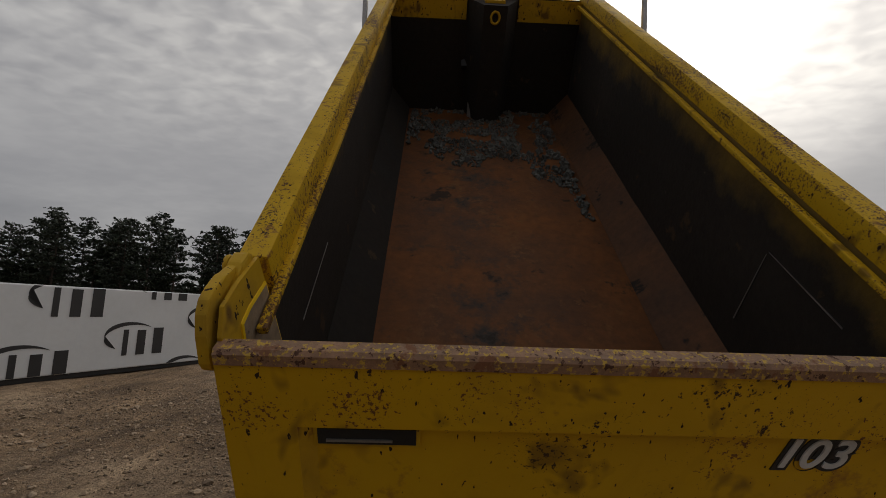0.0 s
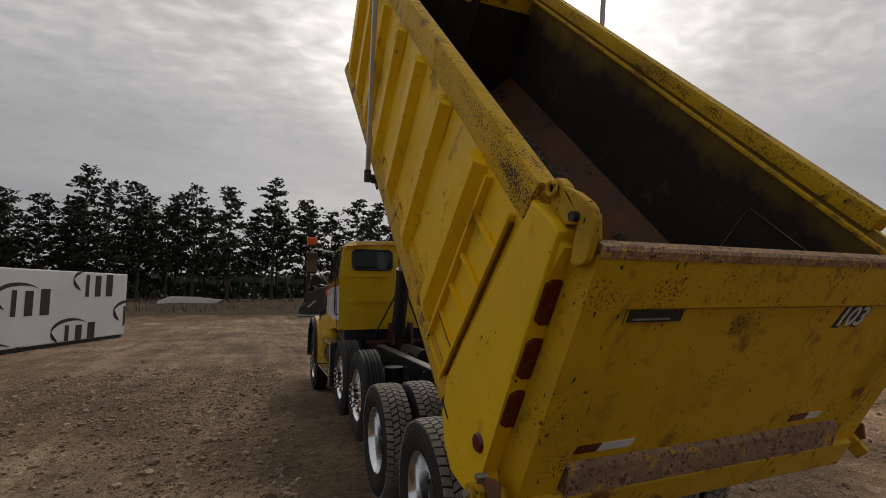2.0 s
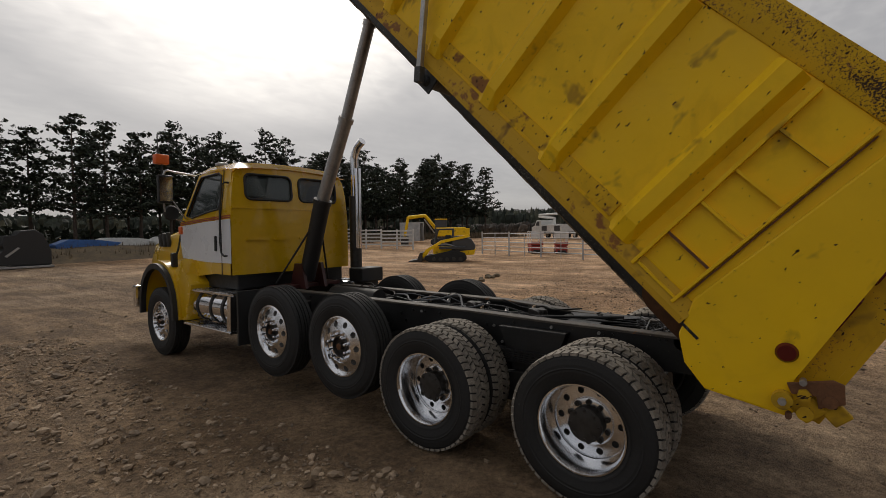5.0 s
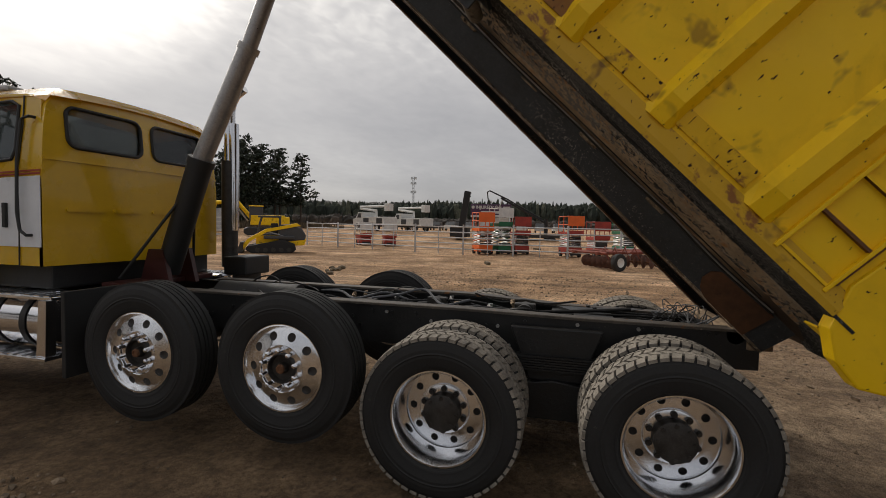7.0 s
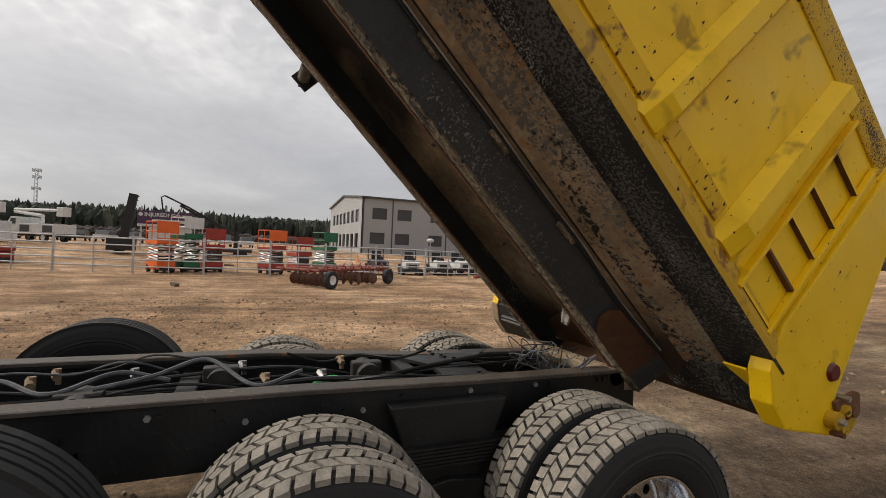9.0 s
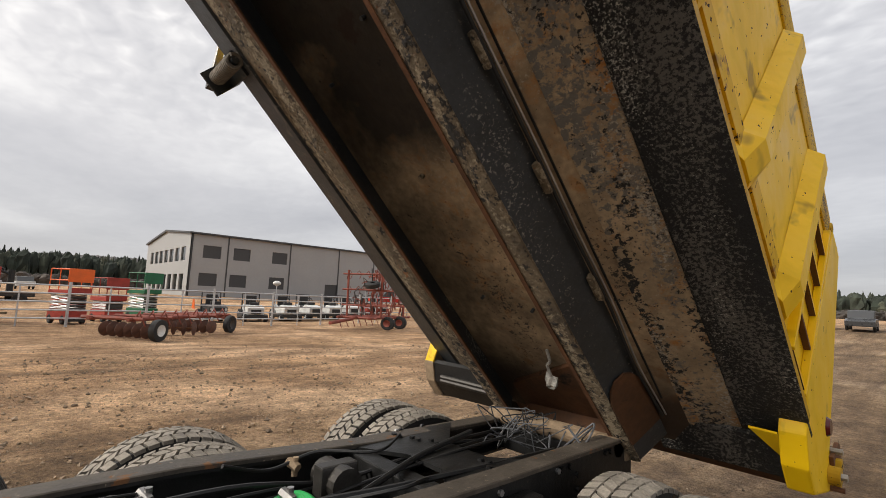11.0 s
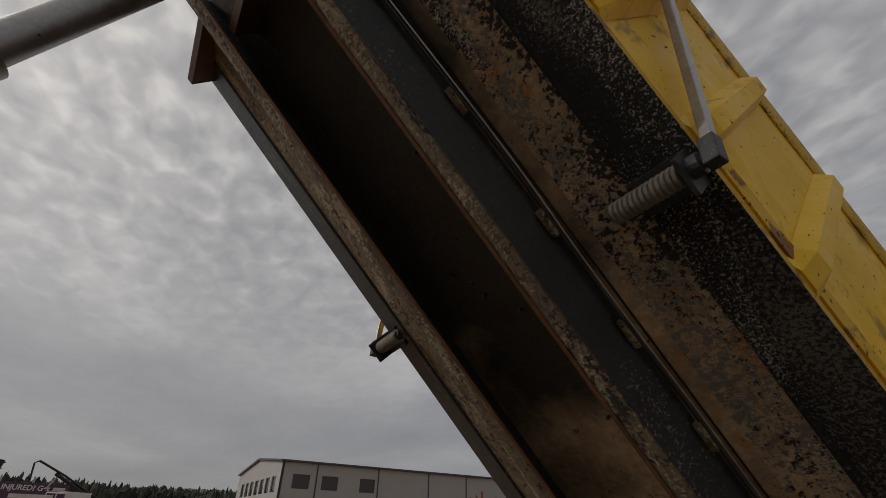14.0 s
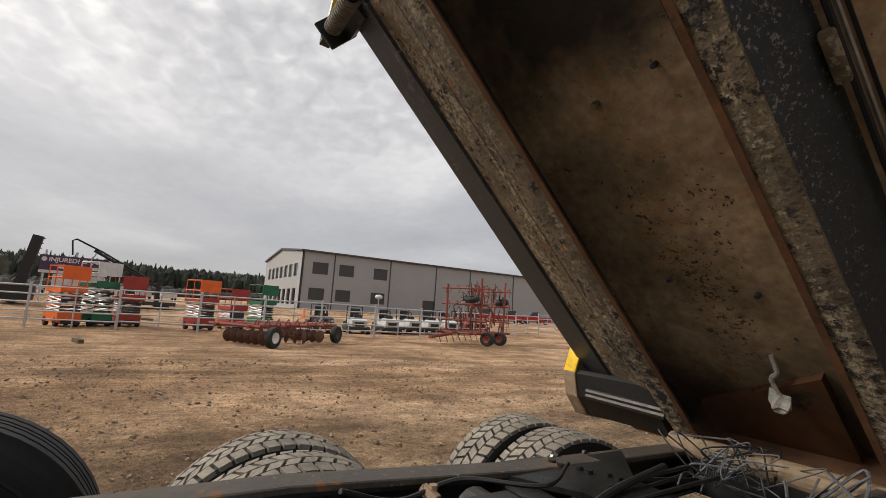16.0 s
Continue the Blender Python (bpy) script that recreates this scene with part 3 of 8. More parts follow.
def curve_pts(ctrl, n=24):
    """Smooth points through the control points."""
    c = [Vector(p) for p in ctrl]
    c = [2 * c[0] - c[1]] + c + [2 * c[-1] - c[-2]]
    out = []
    for i in range(1, len(c) - 2):
        for k in range(n // (len(c) - 3)):
            t = k / (n // (len(c) - 3))
            a, b, d, e = c[i - 1], c[i], c[i + 1], c[i + 2]
            out.append(0.5 * ((2 * b) + (d - a) * t + (2 * a - 5 * b + 4 * d - e) * t * t + (3 * b - a - 3 * d + e) * t ** 3))
    return out + [c[-2]]


def lathe(bm, prof, seg=48, mi=0, closed=False):
    """A profile of (x, r) turned round the x axis."""
    rings = [[bm.verts.new((x, r * math.cos(2 * math.pi * i / seg), r * math.sin(2 * math.pi * i / seg))) for i in range(seg)] if r > 1e-5 else [bm.verts.new((x, 0, 0))] for x, r in prof]
    pairs = list(zip(rings, rings[1:])) + ([(rings[-1], rings[0])] if closed else [])
    for a, b in pairs:
        for i in range(seg):
            j = (i + 1) % seg
            vs = [a[i % len(a)], a[j % len(a)], b[j % len(b)], b[i % len(b)]]
            vs = list(dict.fromkeys(vs))
            if len(vs) > 2:
                bm.faces.new(vs).material_index = mi


def lettering(name, text, size, mat, parent, m, label="", depth=0.004, shear=0.0, bold=0.0):
    cu = bpy.data.curves.new(name, "FONT")
    cu.body, cu.size, cu.extrude, cu.shear, cu.offset = text, size, depth, shear, bold
    cu.align_x, cu.align_y = "CENTER", "CENTER"
    tmp = new(name + "_curve", cu)
    dg = bpy.context.evaluated_depsgraph_get()
    me = bpy.data.meshes.new_from_object(tmp.evaluated_get(dg))
    bpy.data.objects.remove(tmp)
    me.materials.clear()
    me.materials.append(mat)
    ob = new(name, me)
    ob.parent, ob.matrix_basis = parent, m
    if label:
        ob["label"] = label
    return ob

# ---------------------------------------------------------------- ground
def ground_height(x, y):
    r = math.hypot(x - 1, y - 3)
    near = max(0.0, min(1.0, (r - 3.5) / 4.0))
    h = 0.05 * near * (noise.noise(Vector((x * 0.23, y * 0.23, 0.3))) + 0.5 * noise.noise(Vector((x * 0.8, y * 0.8, 4.0))))
    h += 0.016 * noise.noise(Vector((x * 2.6, y * 2.6, 1.0))) - 0.016
    t = max(0.0, min(1.0, (r - 30) / 25))
    return h * max(0.0, 1 - max(0.0, r - 60) / 60) + 0.9 * t * t * (3 - 2 * t)


def build_ground():
    bm = bmesh.new()
    radii = [0.0]
    step = 0.22
    while radii[-1] < 2500:
        radii.append(radii[-1] + step)
        step *= 1.035 if radii[-1] < 60 else 1.12
    seg = 220
    prev = None
    for r in radii:
        ring = []
        for i in range(1 if r == 0 else seg):
            a = 2 * math.pi * i / seg
            x, y = -1 + r * math.cos(a), 2 + r * math.sin(a)
            ring.append(bm.verts.new((x, y, ground_height(x, y))))
        if prev:
            for i in range(seg):
                vs = [prev[i % len(prev)], ring[i], ring[(i + 1) % seg], prev[(i + 1) % len(prev)]]
                bm.faces.new(list(dict.fromkeys(vs)))
        prev = ring
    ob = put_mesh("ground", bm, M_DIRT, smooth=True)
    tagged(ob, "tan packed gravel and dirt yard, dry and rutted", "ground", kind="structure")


build_ground()


def scatter_stones():
    rng = random.Random(5)
    bm = bmesh.new()
    for _ in range(27000):
        k = rng.random()
        if k < 0.45:
            x, y = rng.uniform(-9, -1.7), rng.uniform(-4, 10)
        elif k < 0.75:
            x, y = rng.uniform(1.4, 13), rng.uniform(-10, 6)
        else:
            x, y = rng.uniform(-16, 16), rng.uniform(-8, 20)
        s = min(0.06, 0.007 + rng.expovariate(100))
        z = ground_height(x, y)
        n0 = len(bm.verts)
        dirs = [(1, 0, 0), (-1, 0, 0), (0, 1, 0), (0, -1, 0), (0, 0, 0.7), (0, 0, -0.7)]
        q = Euler((rng.random() * 6, rng.random() * 6, rng.random() * 6)).to_matrix()
        vs = []
        for d in dirs:
            p = q @ (Vector(d) * s * rng.uniform(0.6, 1.25))
            vs.append(bm.verts.new((x + p.x, y + p.y, z + 0.25 * s + p.z * 0.75)))
        for a, b, c in ((0, 2, 4), (2, 1, 4), (1, 3, 4), (3, 0, 4), (2, 0, 5), (1, 2, 5), (3, 1, 5), (0, 3, 5)):
            bm.faces.new((vs[a], vs[b], vs[c]))
    # bigger stones, gathered where the tyres have pushed them aside
    ball = bmesh.new()
    bmesh.ops.create_icosphere(ball, subdivisions=1, radius=1.0)
    shape = [v.co.copy() for v in ball.verts]
    tris = [[v.index for v in f.verts] for f in ball.faces]
    ball.free()
    made = 0
    while made < 5200:
        x, y = rng.uniform(-10, -1.6), rng.uniform(-5, 11)
        d = noise.noise(Vector((x * 0.55, y * 0.30, 7.0))) + 0.5 * noise.noise(Vector((x * 1.6, y * 1.6, 2.0)))
        if d < rng.uniform(-0.35, 0.5):
            continue
        made += 1
        s = min(0.085, 0.013 + rng.expovariate(75))
        z = ground_height(x, y)
        q = Euler((rng.uniform(-0.3, 0.3), rng.uniform(-0.3, 0.3), rng.random() * 6)).to_matrix()
        ax = Vector((1.0, rng.uniform(0.55, 0.95), rng.uniform(0.35, 0.6)))
        vs = []
        for c in shape:
            p = q @ Vector((c.x * ax.x, c.y * ax.y, c.z * ax.z)) * s * rng.uniform(0.85, 1.1)
            vs.append(bm.verts.new((x + p.x, y + p.y, z + 0.18 * s + p.z)))
        for a, b, c in tris:
            bm.faces.new((vs[a], vs[b], vs[c]))
    ob = put_mesh("gravel_stones", bm, M_STONE)
    tagged(ob, "loose grey and tan stones strewn over the dirt", "gravel", kind="stuff")


scatter_stones()

# ---------------------------------------------------------------- dump truck
truck = thing("dump_truck", "yellow five-axle dump truck with its worn box raised", "dump truck")
# The posts and tailgate stand in the frame BODY_REAR; floor, sides and underside lie a little flatter, about the foot of the posts.
BODY_REAR = pose(0.05, 0, 0, 47.0, 0, 0)          # x across, y along the floor to the front, z up from the floor
BODY = BODY_REAR @ Matrix.Translation((0, 0.6, 1.9)) @ pose(0, 0, 0, -2.0, 0, 0) @ Matrix.Translation((0, -0.6, -1.9))
REAR = BODY.inverted() @ BODY_REAR

FLOOR_B, FLOOR_T, TOP = 1.37, 1.44, 2.80
U0, U1 = 0.30, 5.80
SIDE = {-1: 1.30, 1: 1.22}                        # outer face of the side plates
RISE = 0.026                                      # the top rails climb a little towards the front

bm = bmesh.new()
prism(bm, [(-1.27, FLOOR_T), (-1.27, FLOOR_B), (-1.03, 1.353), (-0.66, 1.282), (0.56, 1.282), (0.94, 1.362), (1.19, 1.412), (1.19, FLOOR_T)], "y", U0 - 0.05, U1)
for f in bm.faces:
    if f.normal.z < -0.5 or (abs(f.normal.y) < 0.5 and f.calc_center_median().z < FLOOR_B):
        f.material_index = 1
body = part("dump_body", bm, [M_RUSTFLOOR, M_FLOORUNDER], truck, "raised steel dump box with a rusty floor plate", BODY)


def climb(bm):
    """Sides grow a little taller towards the front."""
    for v in bm.verts:
        if v.co.z > FLOOR_T:
            v.co.z += RISE * (v.co.y - 0.6) * (v.co.z - FLOOR_T) / (TOP - FLOOR_T)


def body_part(name, bm, mat, label="", smooth=False):
    climb(bm)
    return part(name, bm, mat, body, label, None, smooth)


def rear_part(name, bm, mat, label="", smooth=False, m=None):
    return part(name, bm, mat, body, label, REAR if m is None else REAR @ m, smooth)


def lean(bm, s):
    """The right wall leans in a little towards its top."""
    if s > 0:
        for v in bm.verts:
            v.co.x -= 0.03 + 0.05 * max(0.0, v.co.z - FLOOR_T) / (TOP - FLOOR_T)


for s in (-1, 1):
    w = SIDE[s]
    bm = bmesh.new()
    ny, nz = 40, 10
    rows = []
    # the plate is beaten into shallow dents between the ribs
    for k in range(ny + 1):
        y = U0 + (U1 - U0) * k / ny
        row = []
        for q in range(nz + 1):
            foot = FLOOR_T - (0.08 if s < 0 else 0.015)
            z = foot + (TOP - 0.06 - foot) * q / nz
            d = 0.010 * noise.noise(Vector((y * 2.3, z * 2.6, s * 5.0))) if 0 < q < nz and 0 < k < ny else 0.0
            row.append((bm.verts.new((s * (w + d), y, z)), bm.verts.new((s * (w - 0.04 + d), y, z))))
        rows.append(row)
    for k in range(ny):
        for q in range(nz):
            for side_ in (0, 1):
                f = bm.faces.new((rows[k][q][side_], rows[k + 1][q][side_], rows[k + 1][q + 1][side_], rows[k][q + 1][side_]))
                f.material_index, f.smooth = side_, True
    for k in range(ny):
        for q in (0, nz):
            bm.faces.new((rows[k][q][0], rows[k + 1][q][0], rows[k + 1][q][1], rows[k][q][1]))
    for q in range(nz):
        for k in (0, ny):
            bm.faces.new((rows[k][q][0], rows[k][q + 1][0], rows[k][q + 1][1], rows[k][q][1]))
    lean(bm, s)
    body_part("side_plate", bm, [M_YEL_SIDE, M_INSIDE], "dented side plate, yellow outside and blackened inside")
    bm = bmesh.new()
    prism(bm, [(s * (w - 0.042), FLOOR_T + 0.26), (s * (w - 0.27), FLOOR_T + 0.004), (s * (w - 0.042), FLOOR_T + 0.004)], "y", U0, U1 - 0.05)
    lean(bm, s)
    body_part("corner_chamfer", bm, M_SOOT if s < 0 else M_SOOTRUST, "sloped rusty corner plate inside the box")
    # unburnt paint along the top of the inner front wall
    bm = bmesh.new()
    box(bm, *sorted((s * 0.32, s * (w - 0.05))), U1 - 0.056, U1 - 0.051, TOP - 0.30, TOP - 0.07)
    body_part("inner_front_paint", bm, M_YEL_WORN, "unburnt yellow paint at the top of the front wall")
bm = bmesh.new()
box(bm, -1.288, 1.15, U1 - 0.05, U1, FLOOR_T, TOP - 0.06, 0)
for f in bm.faces:
    if f.calc_center_median().y < U1 - 0.049:
        f.material_index = 1
body_part("front_wall", bm, [M_YEL_SIDE, M_SOOT], "front wall of the box, sooty inside")
bm = bmesh.new()
prism(bm, [(-0.30, U1 - 0.052), (-0.14, U1 - 0.42), (0.14, U1 - 0.42), (0.30, U1 - 0.052)], "z", FLOOR_T + 0.004, TOP - 0.08)
body_part("cylinder_housing", bm, M_SOOT, "black tapering housing of the lift cylinder")

bm = bmesh.new()
box(bm, -1.188, 1.085, -0.07, U0 - 0.052, FLOOR_B + 0.004, FLOOR_T)
body_part("floor_tail", bm, M_SOOTRUST, "rusty floor end behind the tailgate")
# paint peeling to rust along the foot of the box sides
for s in (-1, 1):
    bm = bmesh.new()
    box(bm, *sorted((s * (SIDE[s] + 0.001), s * (SIDE[s] + 0.012))), 1.28, 3.2, 1.50, 1.60)
    lean(bm, s)
    body_part("peeling_patch", bm, M_PEEL, "paint peeling to rust along the foot of the side")
for s in (-1, 1):
    w = SIDE[s]
    # top rail: square tube with a rounded worn top
    bm = bmesh.new()
    x0, x1 = sorted((s * (w - 0.095), s * (w + 0.012))) if s < 0 else (w - 0.15, w - 0.01)
    up = 0.025 if s < 0 else 0.04
    box(bm, x0, x1, 0.60, U1 + 0.02, TOP - (0.17 if s < 0 else 0.08), TOP + up, bev=0.018)
    body_part("top_rail", bm, M_YEL_TOP, "worn yellow top rail with chipped paint", True)
    bm = bmesh.new()
    x0, x1 = sorted((s * (w - 0.125), s * (w - 0.09))) if s < 0 else (w - 0.185, w - 0.145)
    box(bm, x0, x1, 0.40, U1 - 0.06, TOP - 0.13, TOP - 0.10, bev=0.008)
    body_part("inner_lip", bm, M_YEL_TOP)
    # bottom rail: turned-out edge, yellow above and black below
    bm = bmesh.new()
    x0, x1 = s * (w - 0.03), s * (w + 0.035)
    zb = 1.345 if s < 0 else 1.40
    prism(bm, [(x0, zb), (x1, zb), (x1, zb + 0.035), (s * (w + 0.006), zb + 0.13), (x0, zb + 0.13)], "y", 0.56, U1 + 0.01)
    for f in bm.faces:
        if f.calc_center_median().z < zb + 0.001:
            f.material_index = 1
    lean(bm, s)
    body_part("bottom_rail", bm, [M_YEL_RAIL if s < 0 else M_BEAM, M_GRIT if s < 0 else M_BEAM], "sloped yellow bottom rail eaten by rust")

# side ribs: folded channels, wider at the foot
RIBS = [1.065, 1.74, 2.41, 3.09, 3.77, 4.45, 5.12]


def rib_mesh(s, u):
    bm = bmesh.new()
    w = SIDE[s]
    z0 = 1.45 if s < 0 else 1.53
    loops = []
    for z, k, sh in ((z0, 0.36, 0.0), (z0 + 0.13, 1.0, 0.0), (2.62, 1.0, -0.022)):
        loops.append([bm.verts.new((s * (w + 0.002 + 0.070 * k * d), u + y + sh, z)) for d, y in ((0, 0.0), (1, 0.045), (1, 0.135), (0, 0.19))])
    for lo, hi in zip(loops, loops[1:]):
        for i in range(4):
            bm.faces.new((lo[i], lo[(i + 1) % 4], hi[(i + 1) % 4], hi[i]))
    bm.faces.new(loops[0])
    bm.faces.new(loops[-1][::-1])
    lean(bm, s)
    return bm


for s in (-1, 1):
    for u in RIBS:
        body_part("side_rib", rib_mesh(s, u), M_YEL_SIDE)

# ladder panel behind the rear post: two flat uprights and shelf-like rungs with rusty undersides
for s in (-1, 1):
    w = SIDE[s]
    for y0, y1, out in ((0.968, 0.990, 0.040), (0.664, 0.684, 0.036)):
        bm = bmesh.new()
        x0, x1 = sorted((s * (w + 0.001), s * (w + out)))
        box(bm, x0, x1, y0, y1, 1.40 if s < 0 else 1.53, 2.61, bev=0.004)
        lean(bm, s)
        body_part("ladder_upright", bm, M_YEL, "flat upright bar of the side ladder")
    bm = bmesh.new()
    box(bm, *sorted((s * (w + 0.001), s * (w + 0.02))), 0.650, 0.658, 1.46, 2.58)
    lean(bm, s)
    body_part("rusty_seam", bm, M_RUST, "rusty upright weld seam")
    for v in (1.430 if s < 0 else 1.54, 1.667, 1.897, 2.122, 2.380):
        bm = bmesh.new()
        x0, x1 = sorted((s * (w + 0.001), s * (w + 0.028)))
        box(bm, x0, x1, 0.685, 0.967, v - 0.008, v + 0.008)
        for f in bm.faces:
            f.material_index = 0 if f.calc_center_median().z > v else 1
        lean(bm, s)
        body_part("ladder_rung", bm, [M_YEL, M_SOOTRUST], "shelf-like step welded to the box side, rusty below")

# rear posts
POST = [(0.60, 2.75), (0.60, 1.50), (0.50, 1.30), (0.365, 1.215), (0.20, 1.20), (-0.10, 1.42), (-0.10, 1.50), (0.03, 1.56), (0.375, 2.78), (0.45, 2.78)]
for s in (-1, 1):
    bm = bmesh.new()
    x0, x1 = sorted((s * 1.215, s * 1.325))
    prism(bm, POST, "x", x0, x1, bev=0.012)
    for f in bm.faces:
        c = f.calc_center_median()
        if (abs(c.x) < 1.216 and f.calc_area() > 0.05) or (s > 0 and c.z < 1.46 and c.y < 0.52 and abs(c.x) < 1.324):
            f.material_index = 1
    post = rear_part("rear_post", bm, [M_YEL, M_UNDER], "broad yellow corner post of the box")
    # dark recess with three lamps on the slanted rear edge
    d = Vector((0, 0.345, 1.22)).normalized()
    n = Vector((0, -d.z, d.y))
    base = Vector((0, 0.03, 1.56))
    rot = Matrix.Rotation(math.atan2(-d.y, d.z), 4, "X")
    for k, h in enumerate((0.40, 0.68, 0.96)):
        p = base + d * h
        bm = bmesh.new()
        prism(bm, [(-0.045, -0.085), (-0.02, -0.105), (0.02, -0.105), (0.045, -0.085), (0.045, 0.085), (0.02, 0.105), (-0.02, 0.105), (-0.045, 0.085)], "y", -0.014, 0.01, bev=0.006)
        rear_part("tail_lamp", bm, M_RED, "dark maroon oblong tail lamp", False, Matrix.Translation((s * 1.262, p.y, p.z)) @ rot)
    # round marker
    bm = bmesh.new()
    cyl(bm, (s * 1.325, 0.14, 1.64), (s * 1.342, 0.14, 1.64), 0.05, 0.04, 20)
    rear_part("marker_lamp", bm, M_RED, "round red side marker lamp", True)
    # lower latch: hook, pin and bolts at the foot of the post
    bm = bmesh.new()
    box(bm, s * 1.27 - 0.06, s * 1.27 + 0.06, -0.17, -0.05, 1.46, 1.58, bev=0.02)
    cyl(bm, (s * 1.20, -0.12, 1.50), (s * 1.36, -0.12, 1.50), 0.035, seg=12)
    cyl(bm, (s * 1.34, -0.05, 1.56), (s * 1.37, -0.05, 1.56), 0.03, seg=6)
    box(bm, s * 1.30 - 0.02, s * 1.30 + 0.02, -0.24, -0.08, 1.55, 1.64, bev=0.008)
    rear_part("tailgate_latch", bm, M_YEL_WORN, "greasy yellow lower tailgate latch with pin")
    for k, (du, dv, r, ln_, mm) in enumerate(((-0.02, 1.47, 0.045, 0.05, M_YEL_WORN), (-0.02, 1.47, 0.018, 0.075, M_STEEL), (-0.13, 1.62, 0.03, 0.03, M_RUST), (0.0, 1.60, 0.016, 0.05, M_STEEL), (-0.09, 1.44, 0.014, 0.06, M_RUST))):
        bm = bmesh.new()
        cyl(bm, (s * 1.32, du, dv), (s * (1.325 + ln_), du, dv), r, seg=8 if r < 0.02 else 16)
        rear_part("latch_bolt", bm, mm)
    bm = bmesh.new()
    prism(bm, [(-0.02, 1.52), (0.03, 1.54), (-0.06, 1.70), (-0.10, 1.72), (-0.17, 1.66), (-0.13, 1.56), (-0.08, 1.60)], "x", *sorted((s * 1.325, s * 1.345)), bev=0.004)
    rear_part("latch_hook", bm, M_RUST, "rusty greasy latch hook")
    # inner gusset beside the tailgate
    bm = bmesh.new()
    prism(bm, [(0.36, FLOOR_T + 0.01), (0.95, FLOOR_T + 0.01), (0.50, FLOOR_T + 0.55), (0.42, FLOOR_T + 0.55)], "x", s * 1.16, s * 1.172)
    rear_part("inner_gusset", bm, M_SOOT)

# tailgate: slants backward towards its foot
GATE = BODY_REAR @ pose(0, -0.13, 1.50, -17.5, 0, 0)
GH = 1.385
bm = bmesh.new()
box(bm, -1.16, 1.16, -0.022, 0.0, 0.0, GH - 0.03)
for f in bm.faces:
    f.material_index = 1 if f.calc_center_median().y > -0.001 else 0
gate = part("tailgate", bm, [M_YEL_GATE, M_SOOT], truck, "yellow tailgate with chipped rust-speckled paint", GATE)
for x0, x1, z0, z1 in ((-1.238, -1.03, 0.0, GH - 0.04), (1.03, 1.238, 0.0, GH - 0.04), (-1.03, 1.03, 1.13, GH - 0.04)):
    bm = bmesh.new()
    box(bm, x0, x1, -0.055, -0.020, z0, z1)
    part("gate_frame", bm, M_YEL_GATE, gate)
for s in (-1, 1):
    bm = bmesh.new()
    prism(bm, [(-0.05, -0.02), (0.15, -0.02), (0.15, 0.25), (0.085, GH - 0.06), (-0.05, GH - 0.045)], "x", *sorted((s * 1.19, s * 1.236)))
    part("gate_cheek", bm, M_YEL_GATE, gate, "yellow end plate of the tailgate")
    bm = bmesh.new()
    prism(bm, [(s * 1.03, -0.053), (s * 1.03, -0.021), (s * 0.985, -0.021)], "z", 0.27, 1.13)
    part("gate_frame_bevel", bm, M_YEL_RAIL, gate)
bm = bmesh.new()
prism(bm, [(-0.053, 1.13), (-0.021, 1.13), (-0.021, 1.10)], "x", -1.03, 1.03)
part("gate_frame_bevel", bm, M_YEL_WORN, gate)
bm = bmesh.new()
prism(bm, [(-0.061, GH - 0.045), (-0.061, GH - 0.012), (-0.05, GH), (-0.008, GH + 0.004), (0.004, GH - 0.01), (0.004, GH - 0.045)], "x", -1.235, 1.235)
part("top_edge", bm, material("bare_brown_steel", (0.31, 0.175, 0.10), 0.6, var=0.35, scale=7, spots=[((0.56, 0.36, 0.06), 0.50, 60), ((0.22, 0.10, 0.05), 0.40, 12), ((0.09, 0.04, 0.024), 0.40, 40)], bump=0.004, bscale=40), gate, "top edge rubbed to bare brown metal")
# lower beam: flaking rusty face between two chipped yellow lips
bm = bmesh.new()
prism(bm, [(-0.021, 0.285), (-0.055, 0.265), (-0.085, 0.135), (-0.021, 0.135)], "x", -1.0, 1.0)
part("rust_band", bm, material("flaking_rust_band", (0.33, 0.20, 0.125), 0.85, var=0.4, scale=9, spots=[((0.52, 0.31, 0.025), 0.40, 9), ((0.11, 0.05, 0.028), 0.46, 34), ((0.03, 0.018, 0.012), 0.24, 55)], bump=0.010, bscale=60), gate, "flaking rusty band along the foot of the tailgate")
bm = bmesh.new()
box(bm, -1.20, 1.20, -0.088, 0.0, -0.05, 0.135, bev=0.012)
part("bottom_lip", bm, M_YEL_RAIL, gate, "chipped yellow bottom lip")
# long slot with a raised frame
bm = bmesh.new()
box(bm, -0.992, -0.678, -0.032, -0.018, 1.042, 1.118)
part("slot_frame", bm, M_YEL_WORN, gate)
bm = bmesh.new()
box(bm, -0.980, -0.690, -0.035, -0.031, 1.052, 1.108)
slot_ = part("slot", bm, M_BLACK, gate, "dark slot in the tailgate")
bm = bmesh.new()
box(bm, -0.955, -0.76, -0.040, -0.034, 1.064, 1.072)
part("slot_bar", bm, M_STEEL, slot_)
for x0, w, mm in ((-0.98, 0.13, M_RED), (-0.85, 0.20, M_WHITEP), (0.52, 0.14, M_RED), (0.66, 0.12, M_WHITEP)):
    bm = bmesh.new()
    prism(bm, [(x0, 0.335), (x0 + w, 0.335), (x0 + w + 0.02, 0.38), (x0 + 0.02, 0.38)], "y", -0.027, -0.0215)
    part("reflector_strip", bm, mm, gate, "red reflective strip" if mm is M_RED else "white reflective strip")
lettering("unit_number_outline", "103", 0.158, M_INK, gate, pose(0.52, -0.024, 1.04, 90, 0, 0), "black outline of the number", 0.002, 0.25, 0.016)
